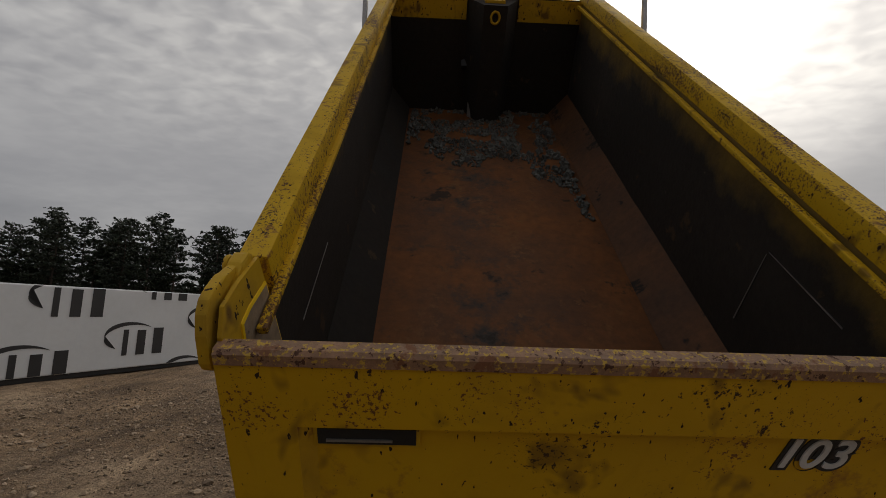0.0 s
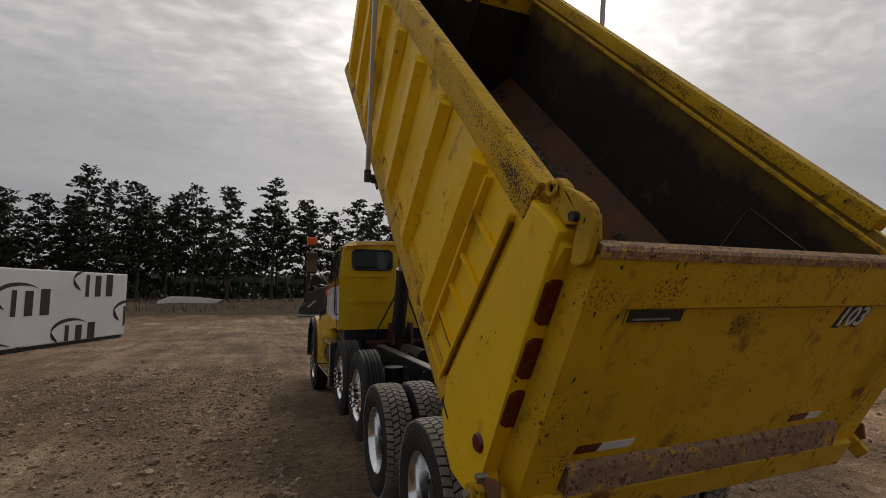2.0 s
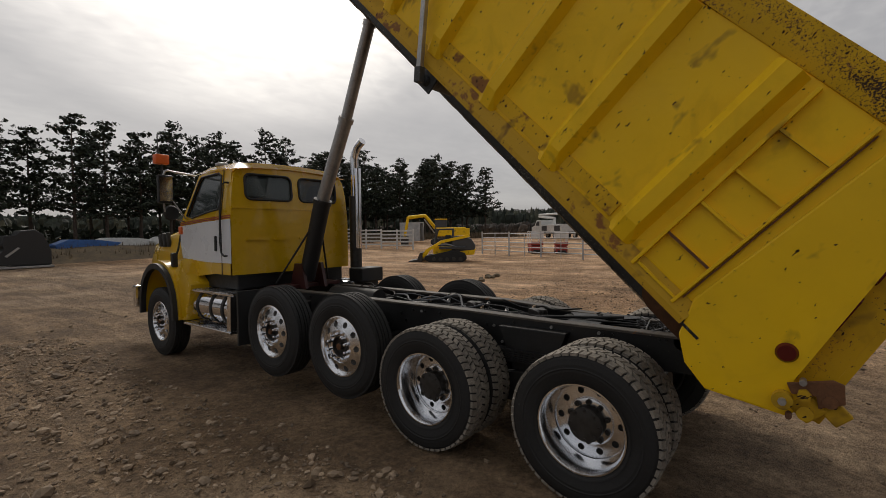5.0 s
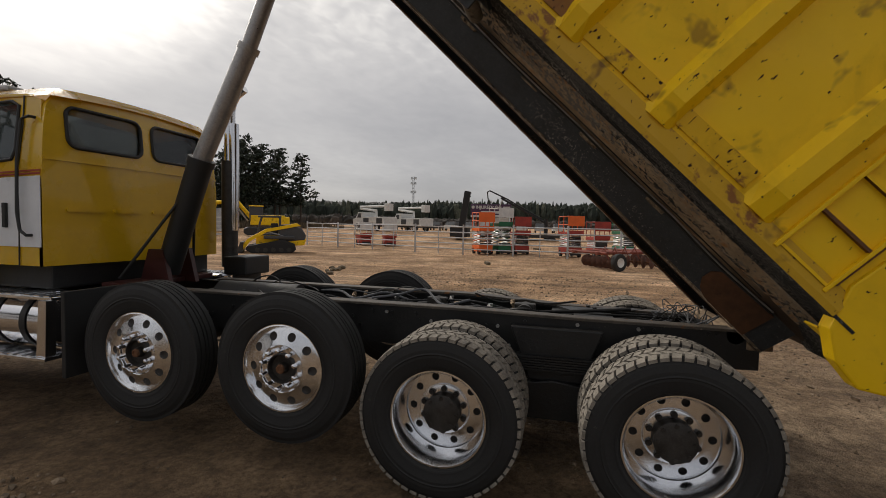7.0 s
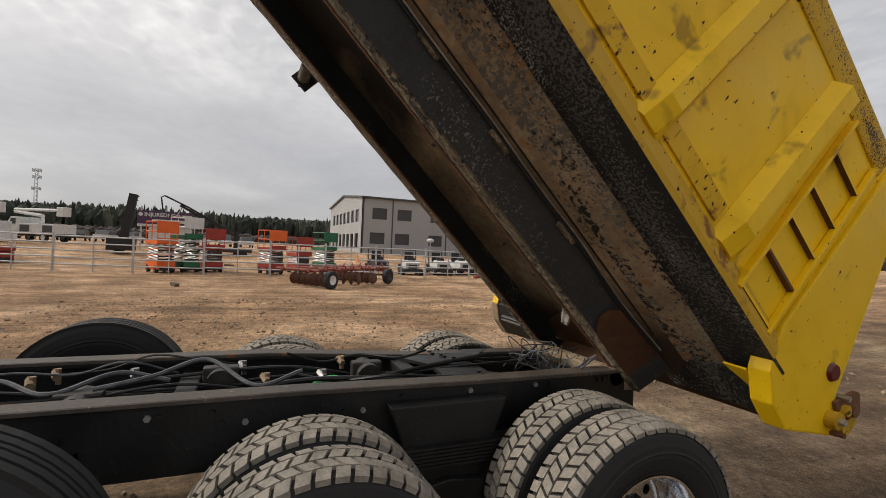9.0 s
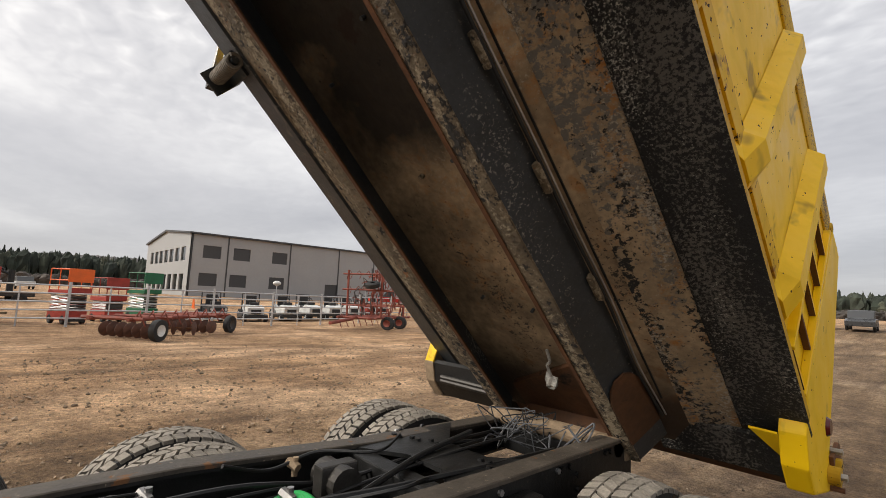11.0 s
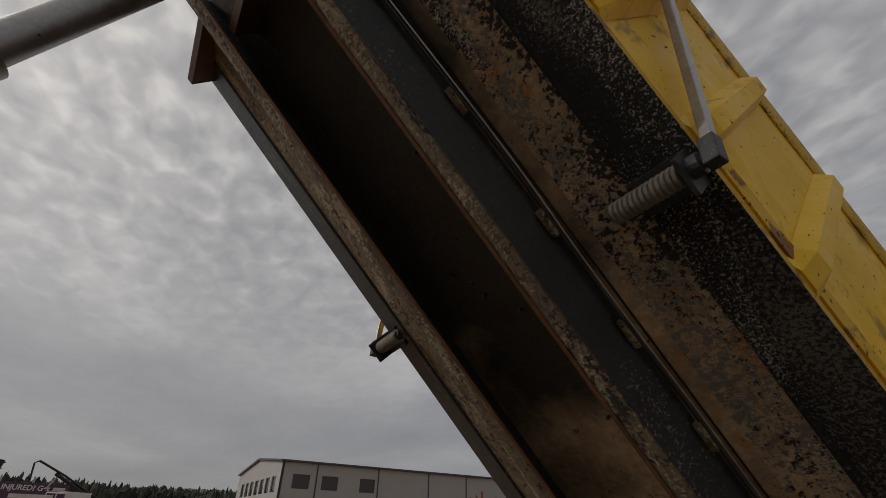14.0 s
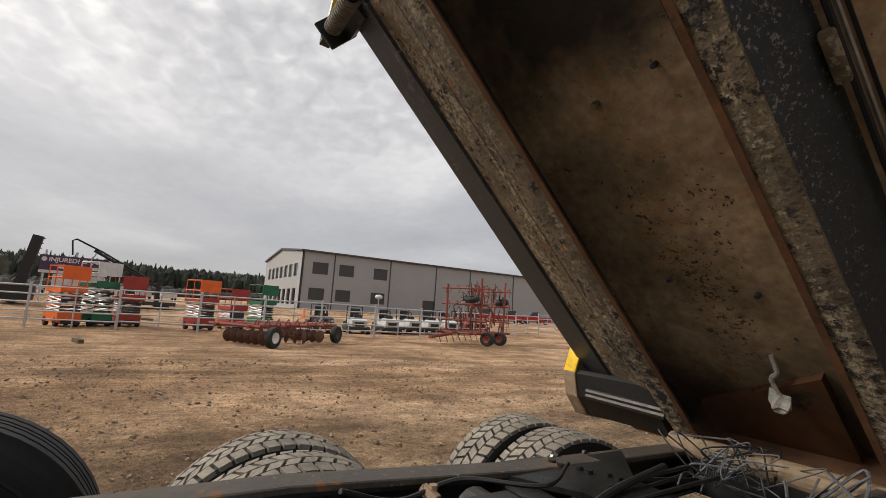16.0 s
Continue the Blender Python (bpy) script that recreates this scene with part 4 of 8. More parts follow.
lettering("unit_number", "103", 0.158, M_WHITEP, gate, pose(0.52, -0.028, 1.04, 90, 0, 0), "white slanted number 103", 0.002, 0.25, 0.002)
# upper hinge arms over the gate corners, and the pivot castings with their eyes
for s in (-1, 1):
    bm = bmesh.new()
    x0, x1 = sorted((s * 1.25, s * 1.285))
    pl = [(0.525, 2.885), (0.44, 2.915), (0.37, 2.932), (0.325, 2.930), (0.29, 2.908), (0.256, 2.860), (0.226, 2.782), (0.228, 2.755), (0.255, 2.715), (0.285, 2.705), (0.315, 2.765), (0.345, 2.86), (0.375, 2.875), (0.435, 2.86), (0.50, 2.88)]
    prism(bm, pl, "x", x0, x1, bev=0.010)
    rear_part("hinge_arm", bm, M_YEL_WORN, "bent yellow hinge arm over the tailgate corner")
    bm = bmesh.new()
    prism(bm, [(0.60, 2.73), (0.60, 2.85), (0.45, 2.885), (0.33, 2.90), (0.27, 2.84), (0.26, 2.76), (0.32, 2.70)], "x", *sorted((s * 1.222, s * 1.2345)))
    rear_part("hinge_backing", bm, M_YEL_WORN, "worn yellow plate behind the hinge arm")
    bm = bmesh.new()
    prism(bm, [(0.59, 2.82), (0.60, 2.86), (0.575, 2.89), (0.52, 2.895), (0.46, 2.87), (0.36, 2.87), (0.345, 2.845), (0.41, 2.785), (0.51, 2.79)], "x", *sorted((s * 1.235, s * 1.285)), bev=0.012)
    cast = rear_part("pivot_casting", bm, M_YEL_WORN, "greasy grey-yellow pivot casting")
    bm = bmesh.new()
    tube(bm, [(s * 1.30, 0.553 + 0.026 * math.cos(a), 2.85 + 0.026 * math.sin(a)) for a in [i * math.pi / 8 for i in range(17)]], 0.010)
    part("eye", bm, M_YEL_WORN, cast, "worn steel eye", None, True)
    bm = bmesh.new()
    cyl(bm, (s * 1.28, 0.553, 2.85), (s * 1.292, 0.553, 2.85), 0.026, seg=14)
    part("pin", bm, M_BLACK, cast, "dark greasy pin")
    bm = bmesh.new()
    cyl(bm, (s * 1.28, 0.372, 2.855), (s * 1.31, 0.372, 2.855), 0.020, seg=10)
    part("pin", bm, M_BLACK, cast, "dark greasy pin")

# underside: grit-coated outer strips, long sills with scaly flanges, cable with clips
for s in (-1, 1):
    e, rg = (1.328, 1.055) if s < 0 else (1.235, 0.96)
    lip = 1.282                                   # underside of the floor between the ridges
    out = 1.348 if s < 0 else 1.402
    bm = bmesh.new()
    prism(bm, [(s * e, out + 0.016), (s * e, out), (s * (rg + 0.02), 1.352), (s * rg, 1.338), (s * (rg - 0.018), 1.352), (s * (rg - 0.018), 1.367)], "y", 0.44, U1)
    body_part("underside_edge_strip", bm, M_GRIT if s < 0 else M_BEAM, "black gritty strip under the box edge" if s < 0 else "dull grey strip under the box edge")
    bm = bmesh.new()
    ins = 0.80 if s < 0 else 0.56
    zi = lip + (ins - 0.66) * 0.19 if s < 0 else lip
    prism(bm, [(s * (rg - 0.018), 1.350), (s * ins, zi - 0.004), (s * ins, zi + 0.004), (s * (rg - 0.018), 1.358)], "y", 0.40, U1 - 0.02)
    body_part("flaking_strip", bm, M_FLAKE if s < 0 else M_SCALE, "tan muddy strip with black flaking coating")
    # sill: leaning web with a flange turned inwards
    fo, fi, w, zf = (0.566, 0.474, 0.660, 1.078) if s < 0 else (0.378, 0.278, 0.480, 1.078)
    bm = bmesh.new()
    prism(bm, [(s * w, lip + 0.002), (s * fo, zf), (s * (fo - 0.014), zf), (s * (w - 0.016), lip + 0.002)], "y", 0.30, U1 - 0.06)
    body_part("long_sill", bm, M_BEAM, "deep black floor beam")
    bm = bmesh.new()
    n = 110
    rows = []
    for k in range(n + 1):
        u = 0.30 + (U1 - 0.36) * k / n
        wv = 0.006 * noise.noise(Vector((u * 7, s, 0))) + 0.003 * noise.noise(Vector((u * 30, s, 4)))
        mid = (fo + fi) / 2
        rows.append([bm.verts.new(p) for p in ((s * (fo + 0.006), u, zf - 0.011 + wv), (s * (mid + 0.01), u, zf - 0.015 - 0.5 * wv), (s * (fi + wv), u, zf - 0.009), (s * (fi + wv), u, zf + 0.001), (s * (fo + 0.006), u, zf + 0.001))])
    for a, b in zip(rows, rows[1:]):
        for q in range(5):
            bm.faces.new((a[q], a[(q + 1) % 5], b[(q + 1) % 5], b[q]))
    bm.faces.new(rows[0])
    bm.faces.new(rows[-1][::-1])
    body_part("sill_flange", bm, M_SCALE, "scaly tan bottom flange of the floor beam")
    bm = bmesh.new()
    box(bm, *sorted((s * (fi - 0.020), s * (fi + 0.004))), 0.31, U1 - 0.07, zf - 0.014, zf - 0.004)
    body_part("flange_edge", bm, M_RUST, "rusty flange edge")
    bm = bmesh.new()
    rng = random.Random(3 + s)
    pts = curve_pts([(s * (w + 0.022 + rng.uniform(0, 0.014)), 0.5 + 0.42 * i, lip - 0.022 + rng.uniform(-0.012, 0.006)) for i in range(12)], 60)
    tube(bm, pts, 0.009, 6)
    body_part("cable", bm, M_BLACK, "black wiring loom along the floor beam", True)
    bm = bmesh.new()
    tube(bm, [(p[0] + s * 0.016, p[1], p[2] + 0.010) for p in pts], 0.006, 5)
    body_part("cable", bm, M_STEEL, "grey wire beside the loom", True)
    for u in (1.45, 2.06, 2.62, 3.24, 3.95, 4.65):
        bm = bmesh.new()
        box(bm, *sorted((s * (w - 0.004), s * (w + 0.034))), u - 0.075, u + 0.075, lip - 0.048, lip - 0.010, bev=0.012)
        body_part("cable_clip", bm, M_SCALE, "dusty clip tube holding the wires", True)
    # open seam beside the sill
    bm = bmesh.new()
    sx_ = 0.715
    box(bm, *sorted((s * sx_, s * (sx_ + 0.009))), 0.62, U1 - 0.1, lip + (0.006 if s < 0 else 0.026), lip + (0.016 if s < 0 else 0.038))
    body_part("floor_seam", bm, M_BLACK, "dark seam in the floor plates")
bm = bmesh.new()
tube(bm, curve_pts([(-0.375 - 0.012 * math.sin(i * 1.3), 0.9 + 0.4 * i, 1.258) for i in range(12)], 66), 0.013, 8)
hose_ = body_part("brake_hose", bm, M_BLACK, "black hose along the inside of the beam", True)
for u in (1.62, 2.75):
    bm = bmesh.new()
    cyl(bm, (-0.375, u - 0.09, 1.256), (-0.375, u + 0.09, 1.256), 0.021, seg=10)
    part("hose_sleeve", bm, M_SCALE, hose_, "dusty sleeve round the hose", None, True)
for u, x0, x1, z0, z1 in ((0.32, -0.46, 0.26, 1.12, 1.285), (5.30, -0.46, 0.26, 1.12, 1.285), (U1 - 0.10, 0.50, 1.17, 1.20, 1.40), (U1 - 0.10, -1.25, -0.62, 1.16, 1.37)):
    bm = bmesh.new()
    box(bm, x0, x1, u - 0.03, u + 0.03, z0, z1)
    body_part("cross_member", bm, M_SOOTRUST)
bm = bmesh.new()
prism(bm, [(-0.30, 0.16), (0.30, 0.16), (0.30, 0.55), (-0.30, 0.85)], "z", 1.24, 1.278)
body_part("rear_cross_plate", bm, M_SOOTRUST)
rng = random.Random(11)
for k in range(12):
    bm = bmesh.new()
    x, u = (0.02, 2.19) if k == 0 else (rng.uniform(-0.3, 0.3), rng.uniform(1.2, 4.6))
    cyl(bm, (x, u, 1.284), (x, u, 1.258), 0.014 if k == 0 else 0.010, seg=8)
    body_part("floor_bolt", bm, M_SCALE if k == 0 else M_BEAM)
# rear hinge blocks between box and chassis, and the corner pockets below the posts
for s in (-1, 1):
    if s < 0:
        bm = bmesh.new()
        n = 12
        for k in range(n + 1):
            # rounded front edge, following the leaning web
            y = 0.46 + 0.44 * k / n
            h = 1.0 if k < 8 else math.sqrt(max(0.0, 1.0 - ((k - 8) / 4.2) ** 2))
            lo_, hi_ = 0.5 - 0.52 * h, 0.5 + 0.46 * h
            for q in (lo_, hi_):
                x, z = -0.572 - 0.088 * q, 1.075 + 0.205 * q
                for d in (0.002, 0.016):
                    bm.verts.new((x - d * 0.92, y, z - d * 0.4))
        bm.verts.ensure_lookup_table()
        for k in range(n):
            i, j = 4 * k, 4 * k + 4
            for p, q in ((1, 3), (3, 2), (2, 0), (0, 1)):
                bm.faces.new([bm.verts[v] for v in (i + p, i + q, j + q, j + p)])
        for i in (0, 4 * n):
            bm.faces.new([bm.verts[i + v] for v in (0, 1, 3, 2)])
        body_part("hinge_doubler", bm, M_SOOTRUST, "rusty muddy doubler plate on the floor beam at the hinge", True)
    bm = bmesh.new()
    prism(bm, [(-0.08, 1.44), (0.20, 1.215), (0.36, 1.225), (0.49, 1.31), (0.49, 1.345), (-0.08, 1.46)] if s > 0 else [(-0.08, 1.43), (0.14, 1.29), (0.40, 1.318), (0.40, 1.345), (-0.08, 1.46)], "x", *sorted((s * 0.60, s * 1.214)))
    rear_part("rear_apron", bm, M_CHASSIS if s > 0 else M_GRIT)
    if s < 0:
        bm = bmesh.new()
        prism(bm, [(-1.214, 0.49), (-1.10, 0.50), (-1.214, 0.30)], "z", 1.285, 1.297)
        rear_part("corner_plate", bm, M_YEL, "small yellow corner plate under the post")
# tarp arms on torsion springs
for s in (-1, 1):
    at = (0, 0, 0) if s < 0 else (0, 0.06, 0.02)      # the far arm sits a little further up
    bm = bmesh.new()
    a, b = Vector((s * 1.385, 3.11, 1.27)), Vector((s * 1.385, 5.00, 3.50))
    d = (b - a).normalized()
    q = frame_of(b - a)
    m = Matrix.Translation(a) @ q.to_4x4()
    box(bm, -0.022, 0.022, -0.022, 0.022, 0, (b - a).length, m=m, bev=0.006)
    bmesh.ops.translate(bm, vec=at, verts=bm.verts)
    body_part("tarp_arm", bm, M_STEEL, "square aluminium tarp arm")
    bm = bmesh.new()
    box(bm, -0.031, 0.031, -0.031, 0.031, -0.04, 0.08, m=m, bev=0.008)
    bmesh.ops.translate(bm, vec=at, verts=bm.verts)
    body_part("arm_socket", bm, M_BEAM)
    bm = bmesh.new()
    box(bm, s * 1.29 - 0.010, s * 1.29 + 0.010, 3.02, 3.18, 1.20, 1.385, bev=0.006)
    box(bm, *sorted((s * 1.05, s * 1.28)), 3.02, 3.18, 1.325, 1.366)
    cyl(bm, (s * 0.94, 3.11, 1.265), (s * 1.40, 3.11, 1.265), 0.022, seg=12)
    cyl(bm, (s * 1.30, 3.11, 1.265), (s * 1.345, 3.11, 1.265), 0.045, seg=16)
    bmesh.ops.translate(bm, vec=at, verts=bm.verts)
    body_part("arm_bracket", bm, M_BEAM, "dark steel pivot bracket")
    bm = bmesh.new()
    turns, n = 13, 13 * 12
    tube(bm, [(s * (0.95 + 0.31 * i / n), 3.11 + 0.038 * math.cos(2 * math.pi * turns * i / n), 1.265 + 0.038 * math.sin(2 * math.pi * turns * i / n)) for i in range(n + 1)], 0.0125, 6)
    bmesh.ops.translate(bm, vec=at, verts=bm.verts)
    body_part("torsion_spring", bm, M_TREAD, "thick dusty torsion spring", True)
# front roll bar over the head of the box
bm = bmesh.new()
for s in (-1, 1):
    cyl(bm, (s * 1.20, U1 + 0.02, TOP), (s * 1.20, U1 + 0.30, TOP + 0.02), 0.03, seg=10)
box(bm, -1.25, 1.25, U1, U1 + 0.30, TOP - 0.02, TOP + 0.03)
body_part("cab_guard", bm, M_YEL_WORN, "yellow cab guard ledge")
bm = bmesh.new()
box(bm, -0.12, 0.12, U1 - 0.30, U1 - 0.02, TOP - 0.12, TOP - 0.05, bev=0.01)
tube(bm, [(0.05 * math.cos(i * math.pi / 8), U1 - 0.43, TOP - 0.20 + 0.06 * math.sin(i * math.pi / 8)) for i in range(17)], 0.014)
body_part("lifting_eye", bm, M_YEL_WORN, "cylinder head bracket with an eye", True)
# bright scrapes on the blackened walls beside the tailgate
for s, y0, z0, y1, z1 in ((1, 1.31, 2.38, 0.76, 2.40), (1, 1.32, 2.36, 1.31, 1.90), (-1, 1.51, 2.20, 0.92, 2.19)):
    bm = bmesh.new()
    d = (Vector((0, y1, z1)) - Vector((0, y0, z0)))
    n = Vector((0, -d.z, d.y)).normalized() * 0.004
    x = s * (SIDE[s] - 0.034)
    vs = [bm.verts.new(Vector((x + o, y, z)) + k * n) for o in (0.0, -s * 0.003) for y, z, k in ((y0, z0, -0.4), (y1, z1, -1), (y1, z1, 1), (y0, z0, 0.4))]
    for q in ((0, 1, 2, 3), (4, 5, 6, 7), (0, 1, 5, 4), (1, 2, 6, 5), (2, 3, 7, 6), (3, 0, 4, 7)):
        bm.faces.new([vs[i] for i in q])
    lean(bm, s)
    for v in bm.verts:
        v.co.x -= s * 0.012
    body_part("scrape_line", bm, M_STEEL, "bright line scraped into the blackened wall")
# leftover crushed stone and dust at the head of the floor
bm = bmesh.new()
rng = random.Random(8)
for _ in range(11000):
    x, u = rng.uniform(-1.0, 0.92), rng.uniform(2.6, U1 - 0.08)
    edge = 4.2 - 0.55 * max(0.0, x) - 0.9 * max(0.0, x - 0.35) + 0.9 * noise.noise(Vector((x * 1.6, 3, 0))) + 0.35 * noise.noise(Vector((x * 6, u * 3, 7)))
    if x > 0.86 or u < edge or rng.random() < 0.15 + 0.5 * max(0.0, u - 5.2) or noise.noise(Vector((x * 3, u * 3, 1))) < -0.18:
        continue
    s = min(0.04, 0.006 + rng.expovariate(110))
    q = Euler((rng.random() * 6, rng.random() * 6, rng.random() * 6)).to_matrix()
    vs = [bm.verts.new(Vector((x, u, FLOOR_T + s * 0.4)) + q @ (Vector(d) * s * rng.uniform(0.7, 1.2))) for d in ((1, 0, 0), (-1, 0, 0), (0, 1, 0), (0, -1, 0), (0, 0, 1), (0, 0, -1))]
    for a, b, c in ((0, 2, 4), (2, 1, 4), (1, 3, 4), (3, 0, 4), (2, 0, 5), (1, 2, 5), (3, 1, 5), (0, 3, 5)):
        bm.faces.new((vs[a], vs[b], vs[c]))
grit = body_part("stuck_gravel", bm, material("grey_stone_dust", (0.13, 0.13, 0.118), 0.9, var=0.6, scale=5), "grey crushed stone stuck on the floor")
grit["kind"] = "stuff"


# ---------------------------------------------------------------- wheels
def knit(bm):
    """Join loose pieces of a moulded body to its largest piece by a small hidden face each."""
    seen, islands = set(), []
    for v in bm.verts:
        if v in seen:
            continue
        stack, isl = [v], []
        seen.add(v)
        while stack:
            a = stack.pop()
            isl.append(a)
            for e in a.link_edges:
                b = e.other_vert(a)
                if b not in seen:
                    seen.add(b)
                    stack.append(b)
        islands.append(isl)
    islands.sort(key=len, reverse=True)
    from mathutils import kdtree
    tree = kdtree.KDTree(len(islands[0]))
    for i, v in enumerate(islands[0]):
        tree.insert(v.co, i)
    tree.balance()
    for isl in islands[1:]:
        v = min(isl, key=lambda q: q.co.y ** 2 + q.co.z ** 2)
        e = islands[0][tree.find(v.co)[1]]
        bm.faces.new((v, e, e.link_edges[0].other_vert(e)))


def tyre_bm(lug=True, R=0.525, W=0.275, seg=60):
    """Tyre round the x axis with sidewall bulge, tread blocks and grooves. Material 0 sidewall, 1 tread."""
    bm = bmesh.new()
    h = W / 2
    prof = [(-h * 0.62, 0.292), (-h * 0.86, 0.315), (-h * 1.0, 0.39), (-h * 0.99, 0.44), (-h * 0.92, 0.478), (-h * 0.86, 0.492), (-h * 0.78, R - 0.016)]
    prof = prof + [(0, R - 0.014)] + [(-x, r) for x, r in prof[::-1]]
    lathe(bm, prof, seg, 0)
    lathe(bm, [(h * 0.62, 0.292), (0, 0.30), (-h * 0.62, 0.292)], seg, 0)
    n = 52 if lug else 1
    if lug:
        cols = [(-h * 0.90, -h * 0.50, 0.0, 0.012), (-h * 0.44, -0.005, 0.42, -0.024), (0.005, h * 0.44, 0.05, 0.024), (h * 0.50, h * 0.90, 0.45, -0.012)]
        for x0, x1, off, skew in cols:
            for i in range(n):
                a0 = 2 * math.pi * (i + off + 0.10) / n
                a1 = 2 * math.pi * (i + off + 0.86) / n
                vs = []
                for x, sk in ((x0, -skew), (x1, skew)):
                    edge = abs(x) > h * 0.8
                    for a in (a0 + sk, a1 + sk):
                        for r in (R - 0.030, R - (0.010 if edge else 0.0)):
                            vs.append(bm.verts.new((x, r * math.cos(a), r * math.sin(a))))
                for q in ((1, 3, 7, 5), (0, 1, 5, 4), (2, 6, 7, 3), (0, 2, 3, 1), (4, 5, 7, 6)):
                    bm.faces.new([vs[k] for k in q]).material_index = 1
    else:
        for x0, x1 in ((-h * 0.80, -h * 0.50), (-h * 0.42, -h * 0.15), (-h * 0.08, h * 0.08), (h * 0.15, h * 0.42), (h * 0.50, h * 0.80)):
            lathe(bm, [(x0, R - 0.02), (x0 + 0.002, R), (x1 - 0.002, R), (x1, R - 0.02)], seg, 0)
    # sidewall ribs
    for s in (-1, 1):
        lathe(bm, [(s * h * 1.0, 0.405), (s * h * 1.03, 0.412), (s * h * 1.0, 0.42)], seg, 0)
        lathe(bm, [(s * h * 0.86, 0.318), (s * h * 0.90, 0.325), (s * h * 0.93, 0.335)], seg, 0)
    knit(bm)
    return bm


def disc_with_holes(bm, r0, r1, x0, x1, holes, r_hole, r_at, depth):
    """A ring of plate from radius r0 at x0 to r1 at x1 with round hand holes, whose rims turn inwards by depth."""
    half = math.pi / holes
    side = 8
    def at(r, th):
        f = (r - r0) / (r1 - r0)
        return Vector((x0 + (x1 - x0) * f, r * math.cos(th), r * math.sin(th)))
    for k in range(holes):
        mid = 2 * half * k
        cen = at(r_at, mid)
        edge = []
        for q in range(4 * side):
            g, f = q // side, (q % side) / side
            u, v = ((-1 + 2 * f, 0), (1, f), (1 - 2 * f, 1), (-1, 1 - f))[g]
            edge.append(at(r0 + (r1 - r0) * v, mid + u * half))
        e1 = Vector((0, -math.sin(mid), math.cos(mid)))
        e2 = Vector((0, math.cos(mid), math.sin(mid)))
        ring, back, rim_ = [], [], []
        for p in edge:
            a = math.atan2((p - cen).dot(e2), (p - cen).dot(e1))
            d = e1 * math.cos(a) + e2 * math.sin(a)
            c = at(r_at + r_hole * math.sin(a), mid).x
            ring.append(bm.verts.new(Vector((c, 0, 0)) + Vector((0, cen.y, cen.z)) + d * r_hole))
            back.append(bm.verts.new(Vector((c + depth, 0, 0)) + Vector((0, cen.y, cen.z)) + d * r_hole * 0.92))
            rim_.append(bm.verts.new(p))
        n = len(edge)
        for q in range(n):
            w = (q + 1) % n
            bm.faces.new((rim_[q], rim_[w], ring[w], ring[q]))
            bm.faces.new((ring[q], ring[w], back[w], back[q]))
    bmesh.ops.remove_doubles(bm, verts=bm.verts, dist=0.0004)


